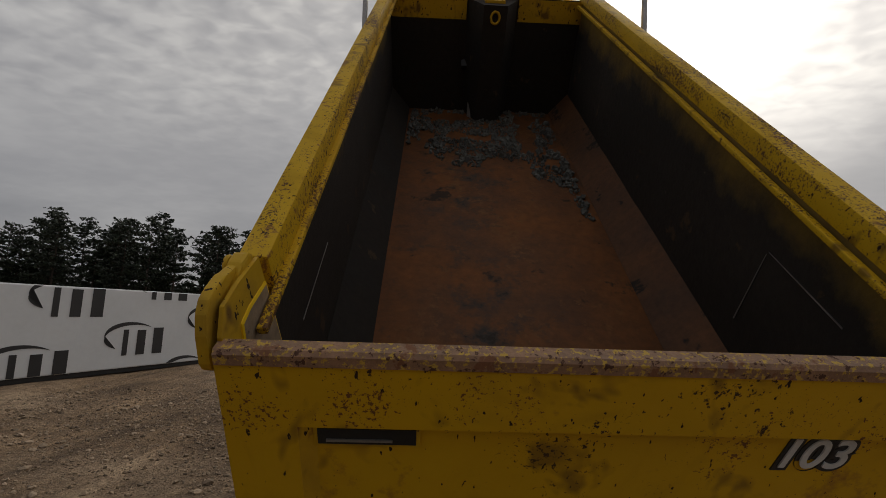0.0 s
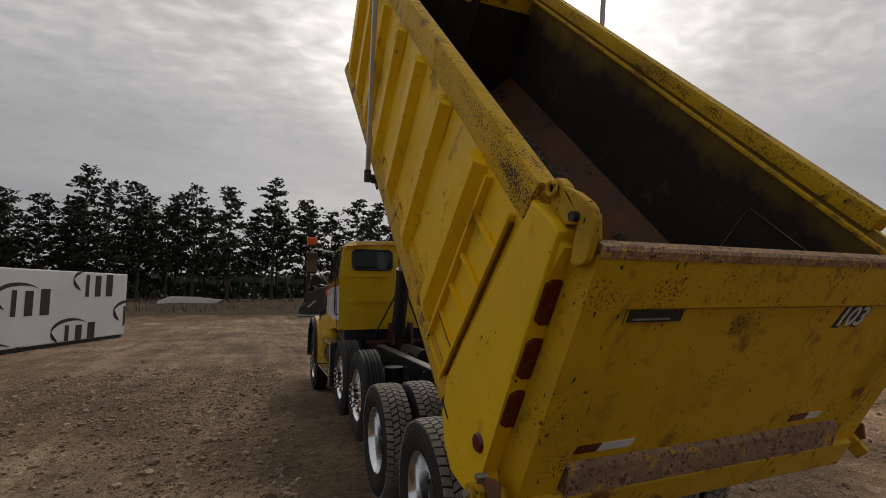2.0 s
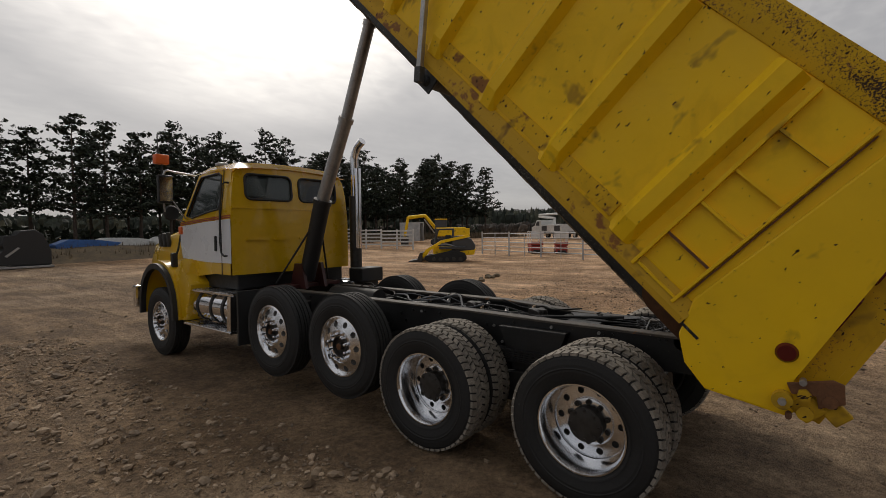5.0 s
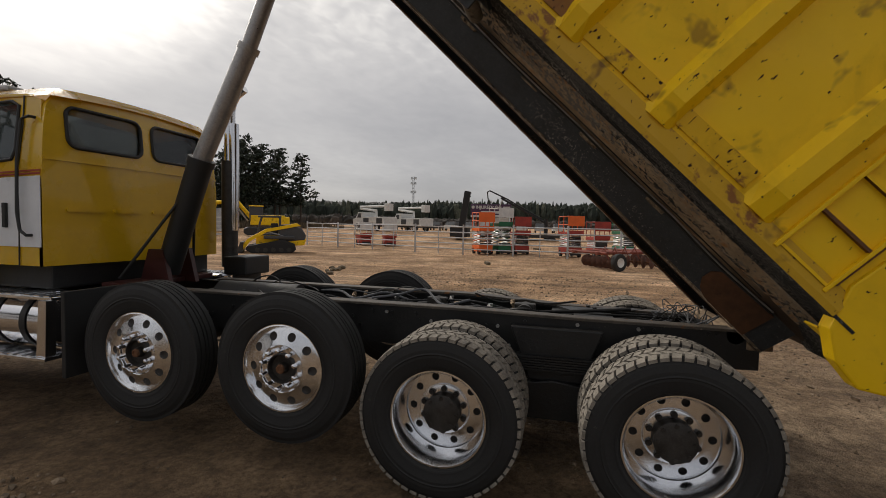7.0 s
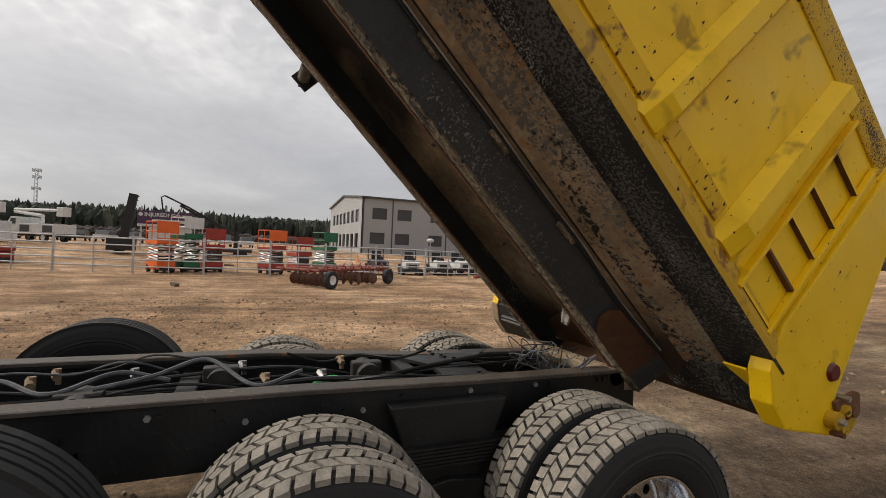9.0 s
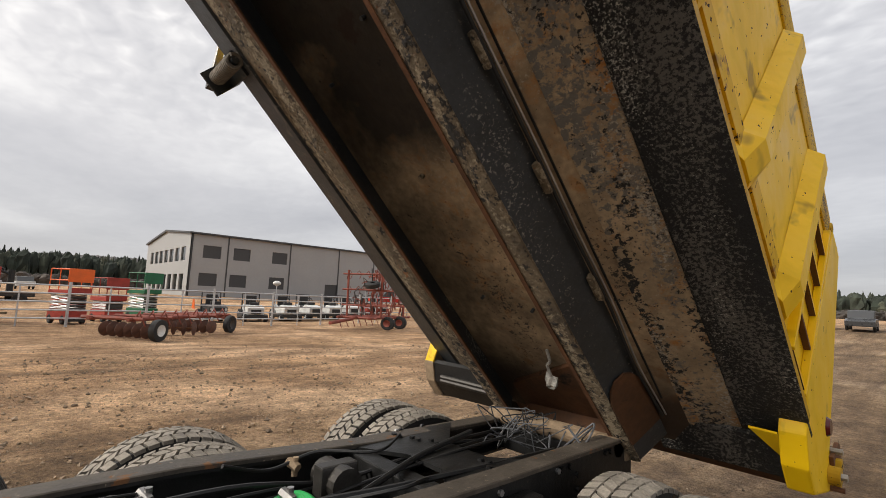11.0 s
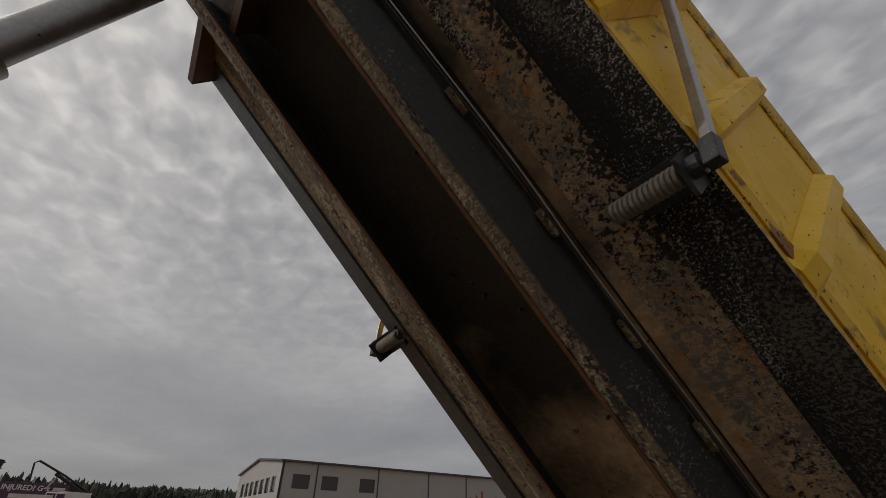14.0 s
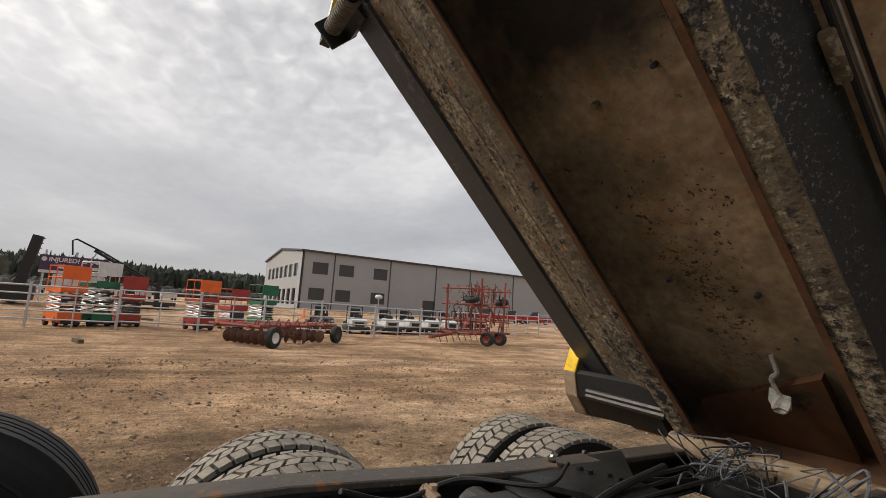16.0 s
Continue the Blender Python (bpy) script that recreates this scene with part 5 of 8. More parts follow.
def wheel(kind, m):
    """A wheel under the truck, outside towards -x. kind: outer, inner, lift, steer."""
    h = 0.1375
    bm = bmesh.new()
    barrel = [(-h * 0.72, 0.293), (-h * 0.80, 0.306), (-h * 0.84, 0.306), (-h * 0.84, 0.296), (-h * 0.70, 0.284), (-h * 0.35, 0.272)]
    lathe(bm, barrel + [(h * 0.5, 0.262), (h * 0.84, 0.29), (h * 0.84, 0.306), (h * 0.72, 0.293)], 64)
    x = {"outer": 0.085, "inner": -0.08, "lift": -0.122, "steer": -0.122}[kind]
    if kind in ("outer", "inner"):
        lathe(bm, [(x - 0.004, 0.266), (x, 0.262), (x, 0.256)], 80)
        disc_with_holes(bm, 0.168, 0.256, x - 0.006, x, 10, 0.024, 0.214, 0.02)
        lathe(bm, [(x - 0.006, 0.168), (x - 0.003, 0.164), (x - 0.022, 0.160), (x - 0.024, 0.156), (x - 0.024, 0.09)], 80)
    else:
        lathe(bm, [(-h * 0.84, 0.300), (-h * 0.86, 0.294), (x + 0.036, 0.286), (x + 0.034, 0.282)], 80)
        disc_with_holes(bm, 0.166, 0.282, x, x + 0.034, 10, 0.030, 0.228, 0.022)
        lathe(bm, [(x, 0.166), (x + 0.003, 0.161), (x + 0.014, 0.157), (x + 0.014, 0.10)], 80)
    rim = part("wheel", bm, M_ALU if kind != "inner" else M_HUB, truck, "polished aluminium ten-hole wheel" if kind != "inner" else "", m, True)
    part("tyre", tyre_bm(kind in ("outer", "inner")), [M_TYRE, M_TREAD], rim, "blocky dusty drive tyre" if kind in ("outer", "inner") else "ribbed black tyre", None, False)
    # backing behind the hand holes
    bm = bmesh.new()
    lathe(bm, [(x + 0.035, 0.262), (x + 0.035, 0.0)], 40)
    part("brake_drum", bm, M_HUB, rim)
    if kind == "inner":
        return rim
    bm = bmesh.new()
    if kind == "outer":
        lathe(bm, [(x - 0.02, 0.118), (x - 0.08, 0.108), (x - 0.09, 0.118), (x - 0.105, 0.118), (x - 0.115, 0.085), (x - 0.125, 0.0)], 32)
        for i in range(8):
            a = 2 * math.pi * i / 8
            cyl(bm, (x - 0.10, 0.098 * math.cos(a), 0.098 * math.sin(a)), (x - 0.12, 0.098 * math.cos(a), 0.098 * math.sin(a)), 0.013, seg=6)
    else:
        lathe(bm, [(x + 0.016, 0.106), (x - 0.004, 0.104), (x - 0.006, 0.096), (x + 0.03, 0.088), (x + 0.034, 0.04), (x - 0.004, 0.034), (x - 0.010, 0.028), (x - 0.010, 0.0)], 32)
    part("hub", bm, M_HUB, rim, "greasy brown axle hub", None, True)
    if kind != "outer":
        bm = bmesh.new()
        lathe(bm, [(x - 0.006, 0.033), (x - 0.016, 0.030), (x - 0.020, 0.022), (x - 0.014, 0.018), (x - 0.014, 0.0)], 24)
        part("hub_cap", bm, M_RUST, rim, "small rust-red cap in the hub", None, True)
    nut = None
    for i in range(10):
        a = 2 * math.pi * (i + 0.5) / 10
        mm = Matrix.Translation((x + (0.012 if kind != "outer" else -0.026), (0.130 if kind != "outer" else 0.138) * math.cos(a), (0.130 if kind != "outer" else 0.138) * math.sin(a)))
        if nut is None:
            bm = bmesh.new()
            if kind == "outer":
                cyl(bm, (0.004, 0, 0), (-0.018, 0, 0), 0.021, 0.019, 10)
                cyl(bm, (-0.018, 0, 0), (-0.030, 0, 0), 0.012, 0.011, 8)
            else:
                cyl(bm, (0.004, 0, 0), (-0.006, 0, 0), 0.023, 0.022, 12)
                cyl(bm, (-0.006, 0, 0), (-0.060, 0, 0), 0.0175, 0.016, 8)
                cyl(bm, (-0.060, 0, 0), (-0.067, 0, 0), 0.016, 0.008, 8)
            nut = part("lug_nut", bm, M_CHROME if kind != "outer" else M_HUB, rim, "", mm)
        else:
            copy_thing(nut, mm)
    return rim


AX_R1, AX_R2, AX_L2, AX_L1, AX_S = 0.0, 1.37, 2.485, 3.71, 6.72
flip = pose(0, 0, 0, 0, 0, 180)
w_out = w_in = w_lift = None
for y in (AX_R1, AX_R2):
    for s in (-1, 1):
        side = Matrix() if s < 0 else flip
        mo, mi_ = Matrix.Translation((s * 1.075, y, 0.515)) @ side, Matrix.Translation((s * 0.745, y, 0.515)) @ side
        w_out = wheel("outer", mo) if w_out is None else (copy_thing(w_out, mo), w_out)[1]
        w_in = wheel("inner", mi_) if w_in is None else (copy_thing(w_in, mi_), w_in)[1]
for y in (AX_L1, AX_L2):
    for s in (-1, 1):
        side = Matrix() if s < 0 else flip
        ml = Matrix.Translation((s * 1.04, y, 0.715 if s < 0 else 0.67)) @ side
        w_lift = wheel("lift", ml) if w_lift is None else (copy_thing(w_lift, ml), w_lift)[1]
for s in (-1, 1):
    copy_thing(w_lift, Matrix.Translation((s * 1.08, AX_S, 0.515)) @ (Matrix() if s < 0 else flip))


# ---------------------------------------------------------------- chassis
for s in (-1, 1):
    bm = bmesh.new()
    # the rear end is cut down towards the hinge
    ends = [(-0.62, 1.045, 0.80), (0.50, 1.050, 0.77), (1.40, 1.066, 0.77), (8.2, 1.068, 0.77)] if s < 0 else [(-0.62, 0.985, 0.80), (0.60, 1.005, 0.77), (1.50, 1.060, 0.77), (8.2, 1.066, 0.77)]
    loops = []
    for y, zt, zl in ends:
        loops.append([bm.verts.new((s * x, y, z)) for x, z in ((0.46, zl), (0.46, zt), (0.365, zt), (0.365, zt - 0.015), (0.445, zt - 0.015), (0.445, zl + 0.015), (0.365, zl + 0.015), (0.365, zl))])
    for p, q in zip(loops, loops[1:]):
        for k in range(8):
            bm.faces.new((p[k], p[(k + 1) % 8], q[(k + 1) % 8], q[k]))
    bm.faces.new(loops[0])
    bm.faces.new(loops[-1][::-1])
    bmesh.ops.recalc_face_normals(bm, faces=bm.faces)
    rail = part("frame_rail", bm, M_CHASSIS, truck, "black steel channel frame rail")
    bm = bmesh.new()
    loops = []
    for y, zt in [(y, zt) for y, zt, _ in ends[:3]] + [(4.3, ends[3][1])]:
        loops.append([bm.verts.new((s * x, y + (0.02 if y < 0 else 0.0), zt + z)) for x, z in ((0.355, 0.002), (0.355, 0.018), (0.361, 0.022), (0.469, 0.022), (0.475, 0.018), (0.475, 0.002))])
    for p, q in zip(loops, loops[1:]):
        for k in range(6):
            bm.faces.new((p[k], p[(k + 1) % 6], q[(k + 1) % 6], q[k]))
    bm.faces.new(loops[0])
    bm.faces.new(loops[-1][::-1])
    bmesh.ops.recalc_face_normals(bm, faces=bm.faces)
    part("wear_strip", bm, M_RAILTOP, rail, "worn flat bar on top of the rail")
    rng = random.Random(20 + s)
    for i in range(46):
        bm = bmesh.new()
        y, z = rng.uniform(-0.4, 4.2), rng.choice((0.83, 0.90, 0.97, 1.02))
        cyl(bm, (s * 0.46, y, z), (s * 0.475, y, z), 0.014, seg=6)
        part("frame_bolt", bm, M_STEEL if i % 5 == 0 else M_CHASSIS, rail)
for y in (-0.5, 0.68, 1.9, 3.1, 4.2):
    bm = bmesh.new()
    box(bm, -0.445, 0.445, y - 0.05, y + 0.05, 0.82, 1.0, bev=0.01)
    part("cross_member", bm, M_CHASSIS, truck)
# gusset plate with rivets near the rear
bm = bmesh.new()
prism(bm, [(-0.44, -0.05), (-0.14, 0.25), (0.14, 0.25), (0.44, -0.05), (0.44, 0.75), (0.12, 0.55), (-0.12, 0.55), (-0.44, 0.75)], "z", 1.0, 1.02)
plate_ = part("gusset_plate", bm, M_CHASSIS, truck, "black riveted gusset plate")
for i in range(12):
    bm = bmesh.new()
    x, y = (-1) ** i * (0.16 + 0.05 * (i // 2)), 0.32 + 0.05 * (i // 4)
    cyl(bm, (x, y, 1.02), (x, y, 1.034), 0.016, seg=8)
    part("rivet", bm, M_CHASSIS, plate_)
for y in (AX_R1, AX_R2):
    bm = bmesh.new()
    cyl(bm, (-0.95, y, 0.515), (0.95, y, 0.515), 0.085, seg=20)
    cyl(bm, (-0.2, y, 0.515), (0.2, y, 0.515), 0.26, 0.26, 24)
    cyl(bm, (0, y - 0.3, 0.53), (0, y + 0.3, 0.53), 0.15, 0.1, 20)
    part("drive_axle", bm, M_CHASSIS, truck, "black drive axle with differential", None, True)
    for s in (-1, 1):
        bm = bmesh.new()
        box(bm, s * 0.56 - 0.05, s * 0.56 + 0.05, y - 0.22, y + 0.22, 0.60, 0.72, bev=0.015)
        for k in (-0.16, 0.16):
            cyl(bm, (s * 0.52, y + k, 0.45), (s * 0.52, y + k, 0.80), 0.016, seg=8)
            cyl(bm, (s * 0.60, y + k, 0.45), (s * 0.60, y + k, 0.80), 0.016, seg=8)
        part("axle_seat", bm, M_CHASSIS, truck)
for s in (-1, 1):
    # walking-beam suspension between the drive axles
    bm = bmesh.new()
    prism(bm, [(-0.1, 0.40), (0.45, 0.36), (0.92, 0.36), (1.47, 0.40), (1.47, 0.52), (0.92, 0.60), (0.685, 0.64), (0.45, 0.60), (-0.1, 0.52)], "x", *sorted((s * 0.50, s * 0.60)), bev=0.012)
    part("walking_beam", bm, M_CHASSIS, truck, "black suspension beam")
    bm = bmesh.new()
    prism(bm, [(0.36, 1.0), (1.0, 1.0), (0.86, 0.62), (0.5, 0.62)], "x", *sorted((s * 0.47, s * 0.56)), bev=0.01)
    for i in range(6):
        box(bm, *sorted((s * 0.50, s * 0.60)), 0.0, 1.37, 0.70 + i * 0.018, 0.714 + i * 0.018)
    part("leaf_spring_pack", bm, M_CHASSIS, truck, "dusty leaf spring pack in its hanger")
for y in (AX_L1, AX_L2):
    bm = bmesh.new()
    cyl(bm, (-0.95, y, 0.705), (0.95, y, 0.705), 0.06, seg=16)
    for s in (-1, 1):
        cyl(bm, (s * 0.66, y + 0.12, 0.74), (s * 0.66, y + 0.12, 1.0), 0.12, 0.12, 18)
        cyl(bm, (s * 0.60, y, 0.70), (s * 0.52, y + 0.55, 0.80), 0.03, seg=8)
    part("lift_axle", bm, M_CHASSIS, truck, "raised lift axle with air bags", None, True)
bm = bmesh.new()
cyl(bm, (0, 1.7, 0.70), (0, 5.0, 0.85), 0.055, seg=16)
part("drive_shaft", bm, M_CHASSIS, truck, "", None, True)
bm = bmesh.new()
cyl(bm, (-0.9, AX_S, 0.5), (0.9, AX_S, 0.5), 0.05, seg=14)
part("front_axle", bm, M_CHASSIS, truck)
# air tank and lines between the rails
bm = bmesh.new()
cyl(bm, (-0.10, 3.0, 1.02), (-0.10, 3.85, 1.02), 0.12, seg=24)
part("air_tank", bm, M_CHASSIS, truck, "dark cylindrical air tank between the rails", None, True)
rng = random.Random(31)
for k in range(6):
    bm = bmesh.new()
    x0 = rng.uniform(-0.3, 0.32)
    pts = curve_pts([(x0 + rng.uniform(-0.05, 0.05), -0.25 + 0.55 * i, 0.98 + rng.uniform(-0.05, 0.07)) for i in range(8)], 42)
    tube(bm, pts, rng.choice((0.008, 0.010, 0.013)), 6)
    part("air_line", bm, M_BLACK, truck, "", None, True)
for k in range(9):
    bm = bmesh.new()
    x0, y0 = rng.uniform(-0.33, 0.33), rng.uniform(0.4, 3.4)
    pts = curve_pts([(x0 + rng.uniform(-0.12, 0.12), y0 + 0.22 * i, 1.03 + rng.uniform(-0.04, 0.09) + (0.05 if i in (1, 2) else 0.0)) for i in range(5)], 30)
    tube(bm, pts, rng.choice((0.006, 0.008, 0.011)), 6)
    part("looped_line", bm, (M_BLACK, M_WIRE, M_BLACK)[k % 3], truck, "thin dusty hose looped over the cross members", None, True)
for k in range(10):
    bm = bmesh.new()
    x0, y0 = rng.uniform(-0.32, 0.32), rng.uniform(0.3, 3.7)
    cyl(bm, (x0 - 0.03, y0, 1.02), (x0 + 0.03, y0 + 0.02, 1.04), 0.020, seg=6)
    cyl(bm, (x0, y0, 0.98), (x0, y0, 1.06), 0.014, seg=8)
    part("line_fitting", bm, M_STEEL if k % 2 else M_UNDER, truck, "small dusty line fitting")
for x, y in ((-0.15, 2.3), (0.18, 1.75), (-0.2, 3.55), (0.12, 0.95)):
    bm = bmesh.new()
    cyl(bm, (x - 0.10, y, 0.99), (x + 0.10, y, 0.99), 0.07, seg=16)
    box(bm, x - 0.04, x + 0.04, y - 0.09, y + 0.09, 0.93, 1.06, bev=0.012)
    part("air_valve", bm, M_HUB, truck, "grimy valve block")
bm = bmesh.new()
tube(bm, curve_pts([(-0.06, 1.10, 0.90), (0.0, 1.10, 0.95), (0.10, 1.13, 0.97), (0.13, 1.22, 0.95), (0.11, 1.32, 0.88)], 24), 0.02, 8)
part("coolant_hose", bm, M_GREENHOSE, truck, "bright green hose bent between the frame rails", None, True)
bm = bmesh.new()
tube(bm, curve_pts([(-0.3, 1.45, 0.98), (-0.1, 0.9, 1.02), (0.06, 0.5, 1.03), (0.12, 0.1, 1.06)], 24), 0.014, 8)
part("hydraulic_hose", bm, M_BLACK, truck, "", None, True)
# tangle of cables at the box hinge
for k in range(20):
    bm = bmesh.new()
    c = Vector((rng.uniform(-0.36, 0.26), rng.uniform(-0.48, -0.14), 1.02))
    pts = [c + Vector((rng.uniform(-0.17, 0.17), rng.uniform(-0.15, 0.15), rng.uniform(-0.08, 0.12))) for _ in range(5)]
    tube(bm, curve_pts(pts, 48), rng.choice((0.003, 0.004, 0.006)), 5)
    part("tangled_cable", bm, M_WIRE if k % 3 else M_BLACK, truck, "", None, True)
bm = bmesh.new()
bmesh.ops.create_icosphere(bm, subdivisions=2, radius=0.045)
for v in bm.verts:
    v.co *= 1 + 0.7 * noise.noise(v.co * 40)
    v.co = Vector((v.co.x - 0.09, v.co.y * 0.5 - 0.36, v.co.z + 1.33))
tube(bm, curve_pts([(-0.09, -0.36, 1.36), (-0.07, -0.35, 1.42), (-0.10, -0.33, 1.45), (-0.09, -0.31, 1.52)], 18), 0.01, 6)
part("junction_plug", bm, material("grimy_white_plastic", (0.50, 0.47, 0.42), 0.6, var=0.4, scale=30, bump=0.004, bscale=60), truck, "dirty white hanging connector")
# rear hinge cross shaft
bm = bmesh.new()
cyl(bm, (-0.46, -0.48, 1.02), (0.46, -0.48, 1.02), 0.055, seg=18)
for s in (-1, 1):
    box(bm, s * 0.42 - 0.05, s * 0.42 + 0.05, -0.70, -0.54, 0.93, 1.06 if s < 0 else 1.0, bev=0.015)
part("hinge_shaft", bm, M_UNDER, truck, "muddy hinge shaft across the frame end")
# rear bumper and inner mud flaps
for s in (-1, 1):
    bm = bmesh.new()
    box(bm, *sorted((s * 0.72, s * 1.2)), 4.36, 4.40, 0.46, 1.14, bev=0.006)
    part("front_mud_flap", bm, M_BLACK, truck, "black rubber flap before the lift axle")
    if s > 0:
        bm = bmesh.new()
        for z in (1.13, 1.10):
            cyl(bm, (0.62, -0.66, z), (1.16, -0.62, z + 0.02), 0.020, seg=8)
        part("gate_air_cylinder", bm, M_HUB, truck, "thin dull latch rods under the box corner", None, True)
# lift cylinder in four stages
P = [Vector((-0.06, 4.53, 1.20)), Vector((-0.09, 4.09, 2.30)), Vector((-0.12, 3.53, 3.33)), Vector((-0.13, 3.05, 4.42)), Vector((-0.13, 2.60, 5.48))]
for a, b, r, mm in zip(P, P[1:], (0.115, 0.088, 0.072, 0.058), (M_BLACK, M_STEEL, M_STEEL, M_STEEL)):
    bm = bmesh.new()
    d = (b - a).normalized()
    cyl(bm, a, b, r, seg=24)
    cyl(bm, b - d * 0.05, b + d * 0.015, r + 0.012, seg=24)
    part("lift_cylinder_stage", bm, mm, truck, "black lower stage of the lift cylinder" if mm is M_BLACK else "oily grey stage of the lift cylinder", None, True)
bm = bmesh.new()
box(bm, -0.30, 0.20, 2.50, 2.74, 5.44, 5.60, bev=0.02)
part("cylinder_head_bracket", bm, M_CHASSIS, truck)
bm = bmesh.new()
for s in (-1, 1):
    prism(bm, [(4.38, 1.07), (4.75, 1.07), (4.64, 1.42), (4.47, 1.42)], "x", *sorted((s * 0.14, s * 0.19)))
box(bm, -0.55, 0.55, 4.52, 4.80, 1.07, 1.12, bev=0.01)
part("cylinder_cradle", bm, material("dark_red_steel", (0.06, 0.014, 0.012), 0.5, var=0.3, scale=8), truck, "dark red cradle of the lift cylinder")
for s in (-1, 1):
    bm = bmesh.new()
    cyl(bm, (s * 0.45, 4.70, 1.15), (s * 0.05 - 0.08, 4.23, 2.0), 0.014, seg=8)
    part("stay_rod", bm, M_BLACK, truck)
bm = bmesh.new()
box(bm, 0.72, 1.18, 4.22, 4.52, 1.08, 1.30, bev=0.02)
part("hydraulic_tank", bm, M_BLACK, truck, "small black tank behind the cab")
# exhaust stack
bm = bmesh.new()
cyl(bm, (1.0, 4.66, 1.15), (1.0, 4.66, 2.45), 0.095, seg=24)
part("muffler", bm, M_HUB, truck, "dark muffler with guard", None, True)
bm = bmesh.new()
tube(bm, [(1.0, 4.66, 2.40), (1.0, 4.66, 3.05), (1.0, 4.64, 3.15), (1.0, 4.58, 3.25), (1.0, 4.46, 3.33)], 0.065, 20)
cyl(bm, (1.0, 4.60, 1.6), (1.0, 4.60, 2.9), 0.06, seg=16)
part("exhaust_pipe", bm, M_CHROME, truck, "chrome exhaust pipe with a curved tip", None, True)
# left side step box with chrome fuel tank
bm = bmesh.new()
lathe(bm, [(-0.60, 0.0), (-0.60, 0.20), (-0.58, 0.235), (-0.30, 0.24), (0.58, 0.24), (0.60, 0.20), (0.60, 0.0)], 36)
for s in (-1, 1):
    tank = part("fuel_tank", bm.copy() if s < 0 else bm, M_CHROME, truck, "polished cylindrical fuel tank", pose(s * 0.88, 5.25, 0.84, 0, 0, 90), True)
    for k in (-0.32, 0.0, 0.38):
        b2 = bmesh.new()
        lathe(b2, [(k - 0.03, 0.243), (k - 0.03, 0.25), (k + 0.03, 0.25), (k + 0.03, 0.243)], 36)
        part("tank_strap", b2, M_BLACK, tank)
    for z, xo in ((1.075, 1.14), (0.595, 1.20)):
        b2 = bmesh.new()
        box(b2, *sorted((s * (xo - 0.26), s * xo)), 4.58, 5.90, z - 0.03, z, bev=0.006)
        for i in range(12):
            box(b2, *sorted((s * (xo - 0.25), s * (xo - 0.01))), 4.62 + i * 0.105, 4.68 + i * 0.105, z, z + 0.008)
        part("step_tread", b2, M_ALU, truck, "ridged aluminium step")
    b2 = bmesh.new()
    prism(b2, [(4.60, 0.57), (4.70, 0.57), (4.66, 1.05), (4.58, 1.05)], "x", *sorted((s * 1.10, s * 1.18)))
    part("step_end_plate", b2, M_ALU, truck)


# ---------------------------------------------------------------- cab
def rounded(x0, x1, y0, y1, r, n=5):
    pts = []
    for cx, cy, a in ((x1 - r, y1 - r, 0), (x0 + r, y1 - r, 90), (x0 + r, y0 + r, 180), (x1 - r, y0 + r, 270)):
        pts += [(cx + r * math.cos(radians(a + 90 * i / n)), cy + r * math.sin(radians(a + 90 * i / n))) for i in range(n + 1)]
    return pts


def plate(outline, holes, thick, place):
    """A sheet with openings through it, laid out flat and moved by place(a, b, depth)."""
    bm = bmesh.new()
    edges = []
    for loop in [outline] + holes:
        vs = [bm.verts.new((a, b, 0)) for a, b in loop]
        edges += [bm.edges.new((vs[i], vs[(i + 1) % len(vs)])) for i in range(len(vs))]
    bmesh.ops.triangle_fill(bm, edges=edges, use_beauty=True)
    r = bmesh.ops.extrude_face_region(bm, geom=list(bm.faces))
    for v in r["geom"]:
        if isinstance(v, bmesh.types.BMVert):
            v.co.z = thick
    for v in bm.verts:
        v.co = place(v.co.x, v.co.y, v.co.z)
    return bm


def half_width(z):
    return 1.0 - 0.075 * max(0.0, (z - 2.05) / 0.75) ** 1.3


def rear_place(a, b, d):
    bulge = 0.05 * (1 - (a / 1.0) ** 2)
    return Vector((a, 4.86 - bulge + d + 0.06 * max(0, (b - 2.0) / 0.8) ** 2, b))


# rear wall outline: rounded upper corners
wall = [(-1.0, 1.30), (-0.5, 1.30), (0, 1.30), (0.5, 1.30), (1.0, 1.30), (1.0, 1.7), (1.0, 2.05), (0.97, 2.45), (0.93, 2.66), (0.86, 2.76), (0.5, 2.81), (0, 2.83), (-0.5, 2.81), (-0.86, 2.76), (-0.93, 2.66), (-0.97, 2.45), (-1.0, 2.05), (-1.0, 1.7)]
wins = [rounded(-0.79, -0.085, 2.33, 2.68, 0.08), rounded(0.045, 0.75, 2.33, 2.68, 0.08)]
cab = part("cab", plate(wall, wins, 0.04, rear_place), M_YEL_CAB, truck, "yellow cab with white door panels and thin red stripes", None, True)
for w in wins:
    bm = bmesh.new()
    loop = [rear_place(a, b, -0.006) for a, b in w]
    tube(bm, loop + [loop[0]], 0.016, 8)
    part("window_seal", bm, M_BLACK, cab, "", None, True)
    x0, x1 = min(p[0] for p in w), max(p[0] for p in w)
    part("rear_window", plate(rounded(x0, x1, 2.33, 2.68, 0.08), [], 0.006, lambda a, b, d: rear_place(a, b, d + 0.012)), M_GLASS, cab, "tinted rear window", None, True).visible_shadow = False
for x0, x1 in ((-0.82, -0.47), (-0.40, -0.12), (0.02, 0.34), (0.42, 0.78)):
    bm = plate(rounded(x0, x1, 1.765, 1.80, 0.015), [], 0.02, lambda a, b, d: rear_place(a, b, d - 0.014))
    part("pressed_rib", bm, M_YEL_CAB, cab, "", None, True)
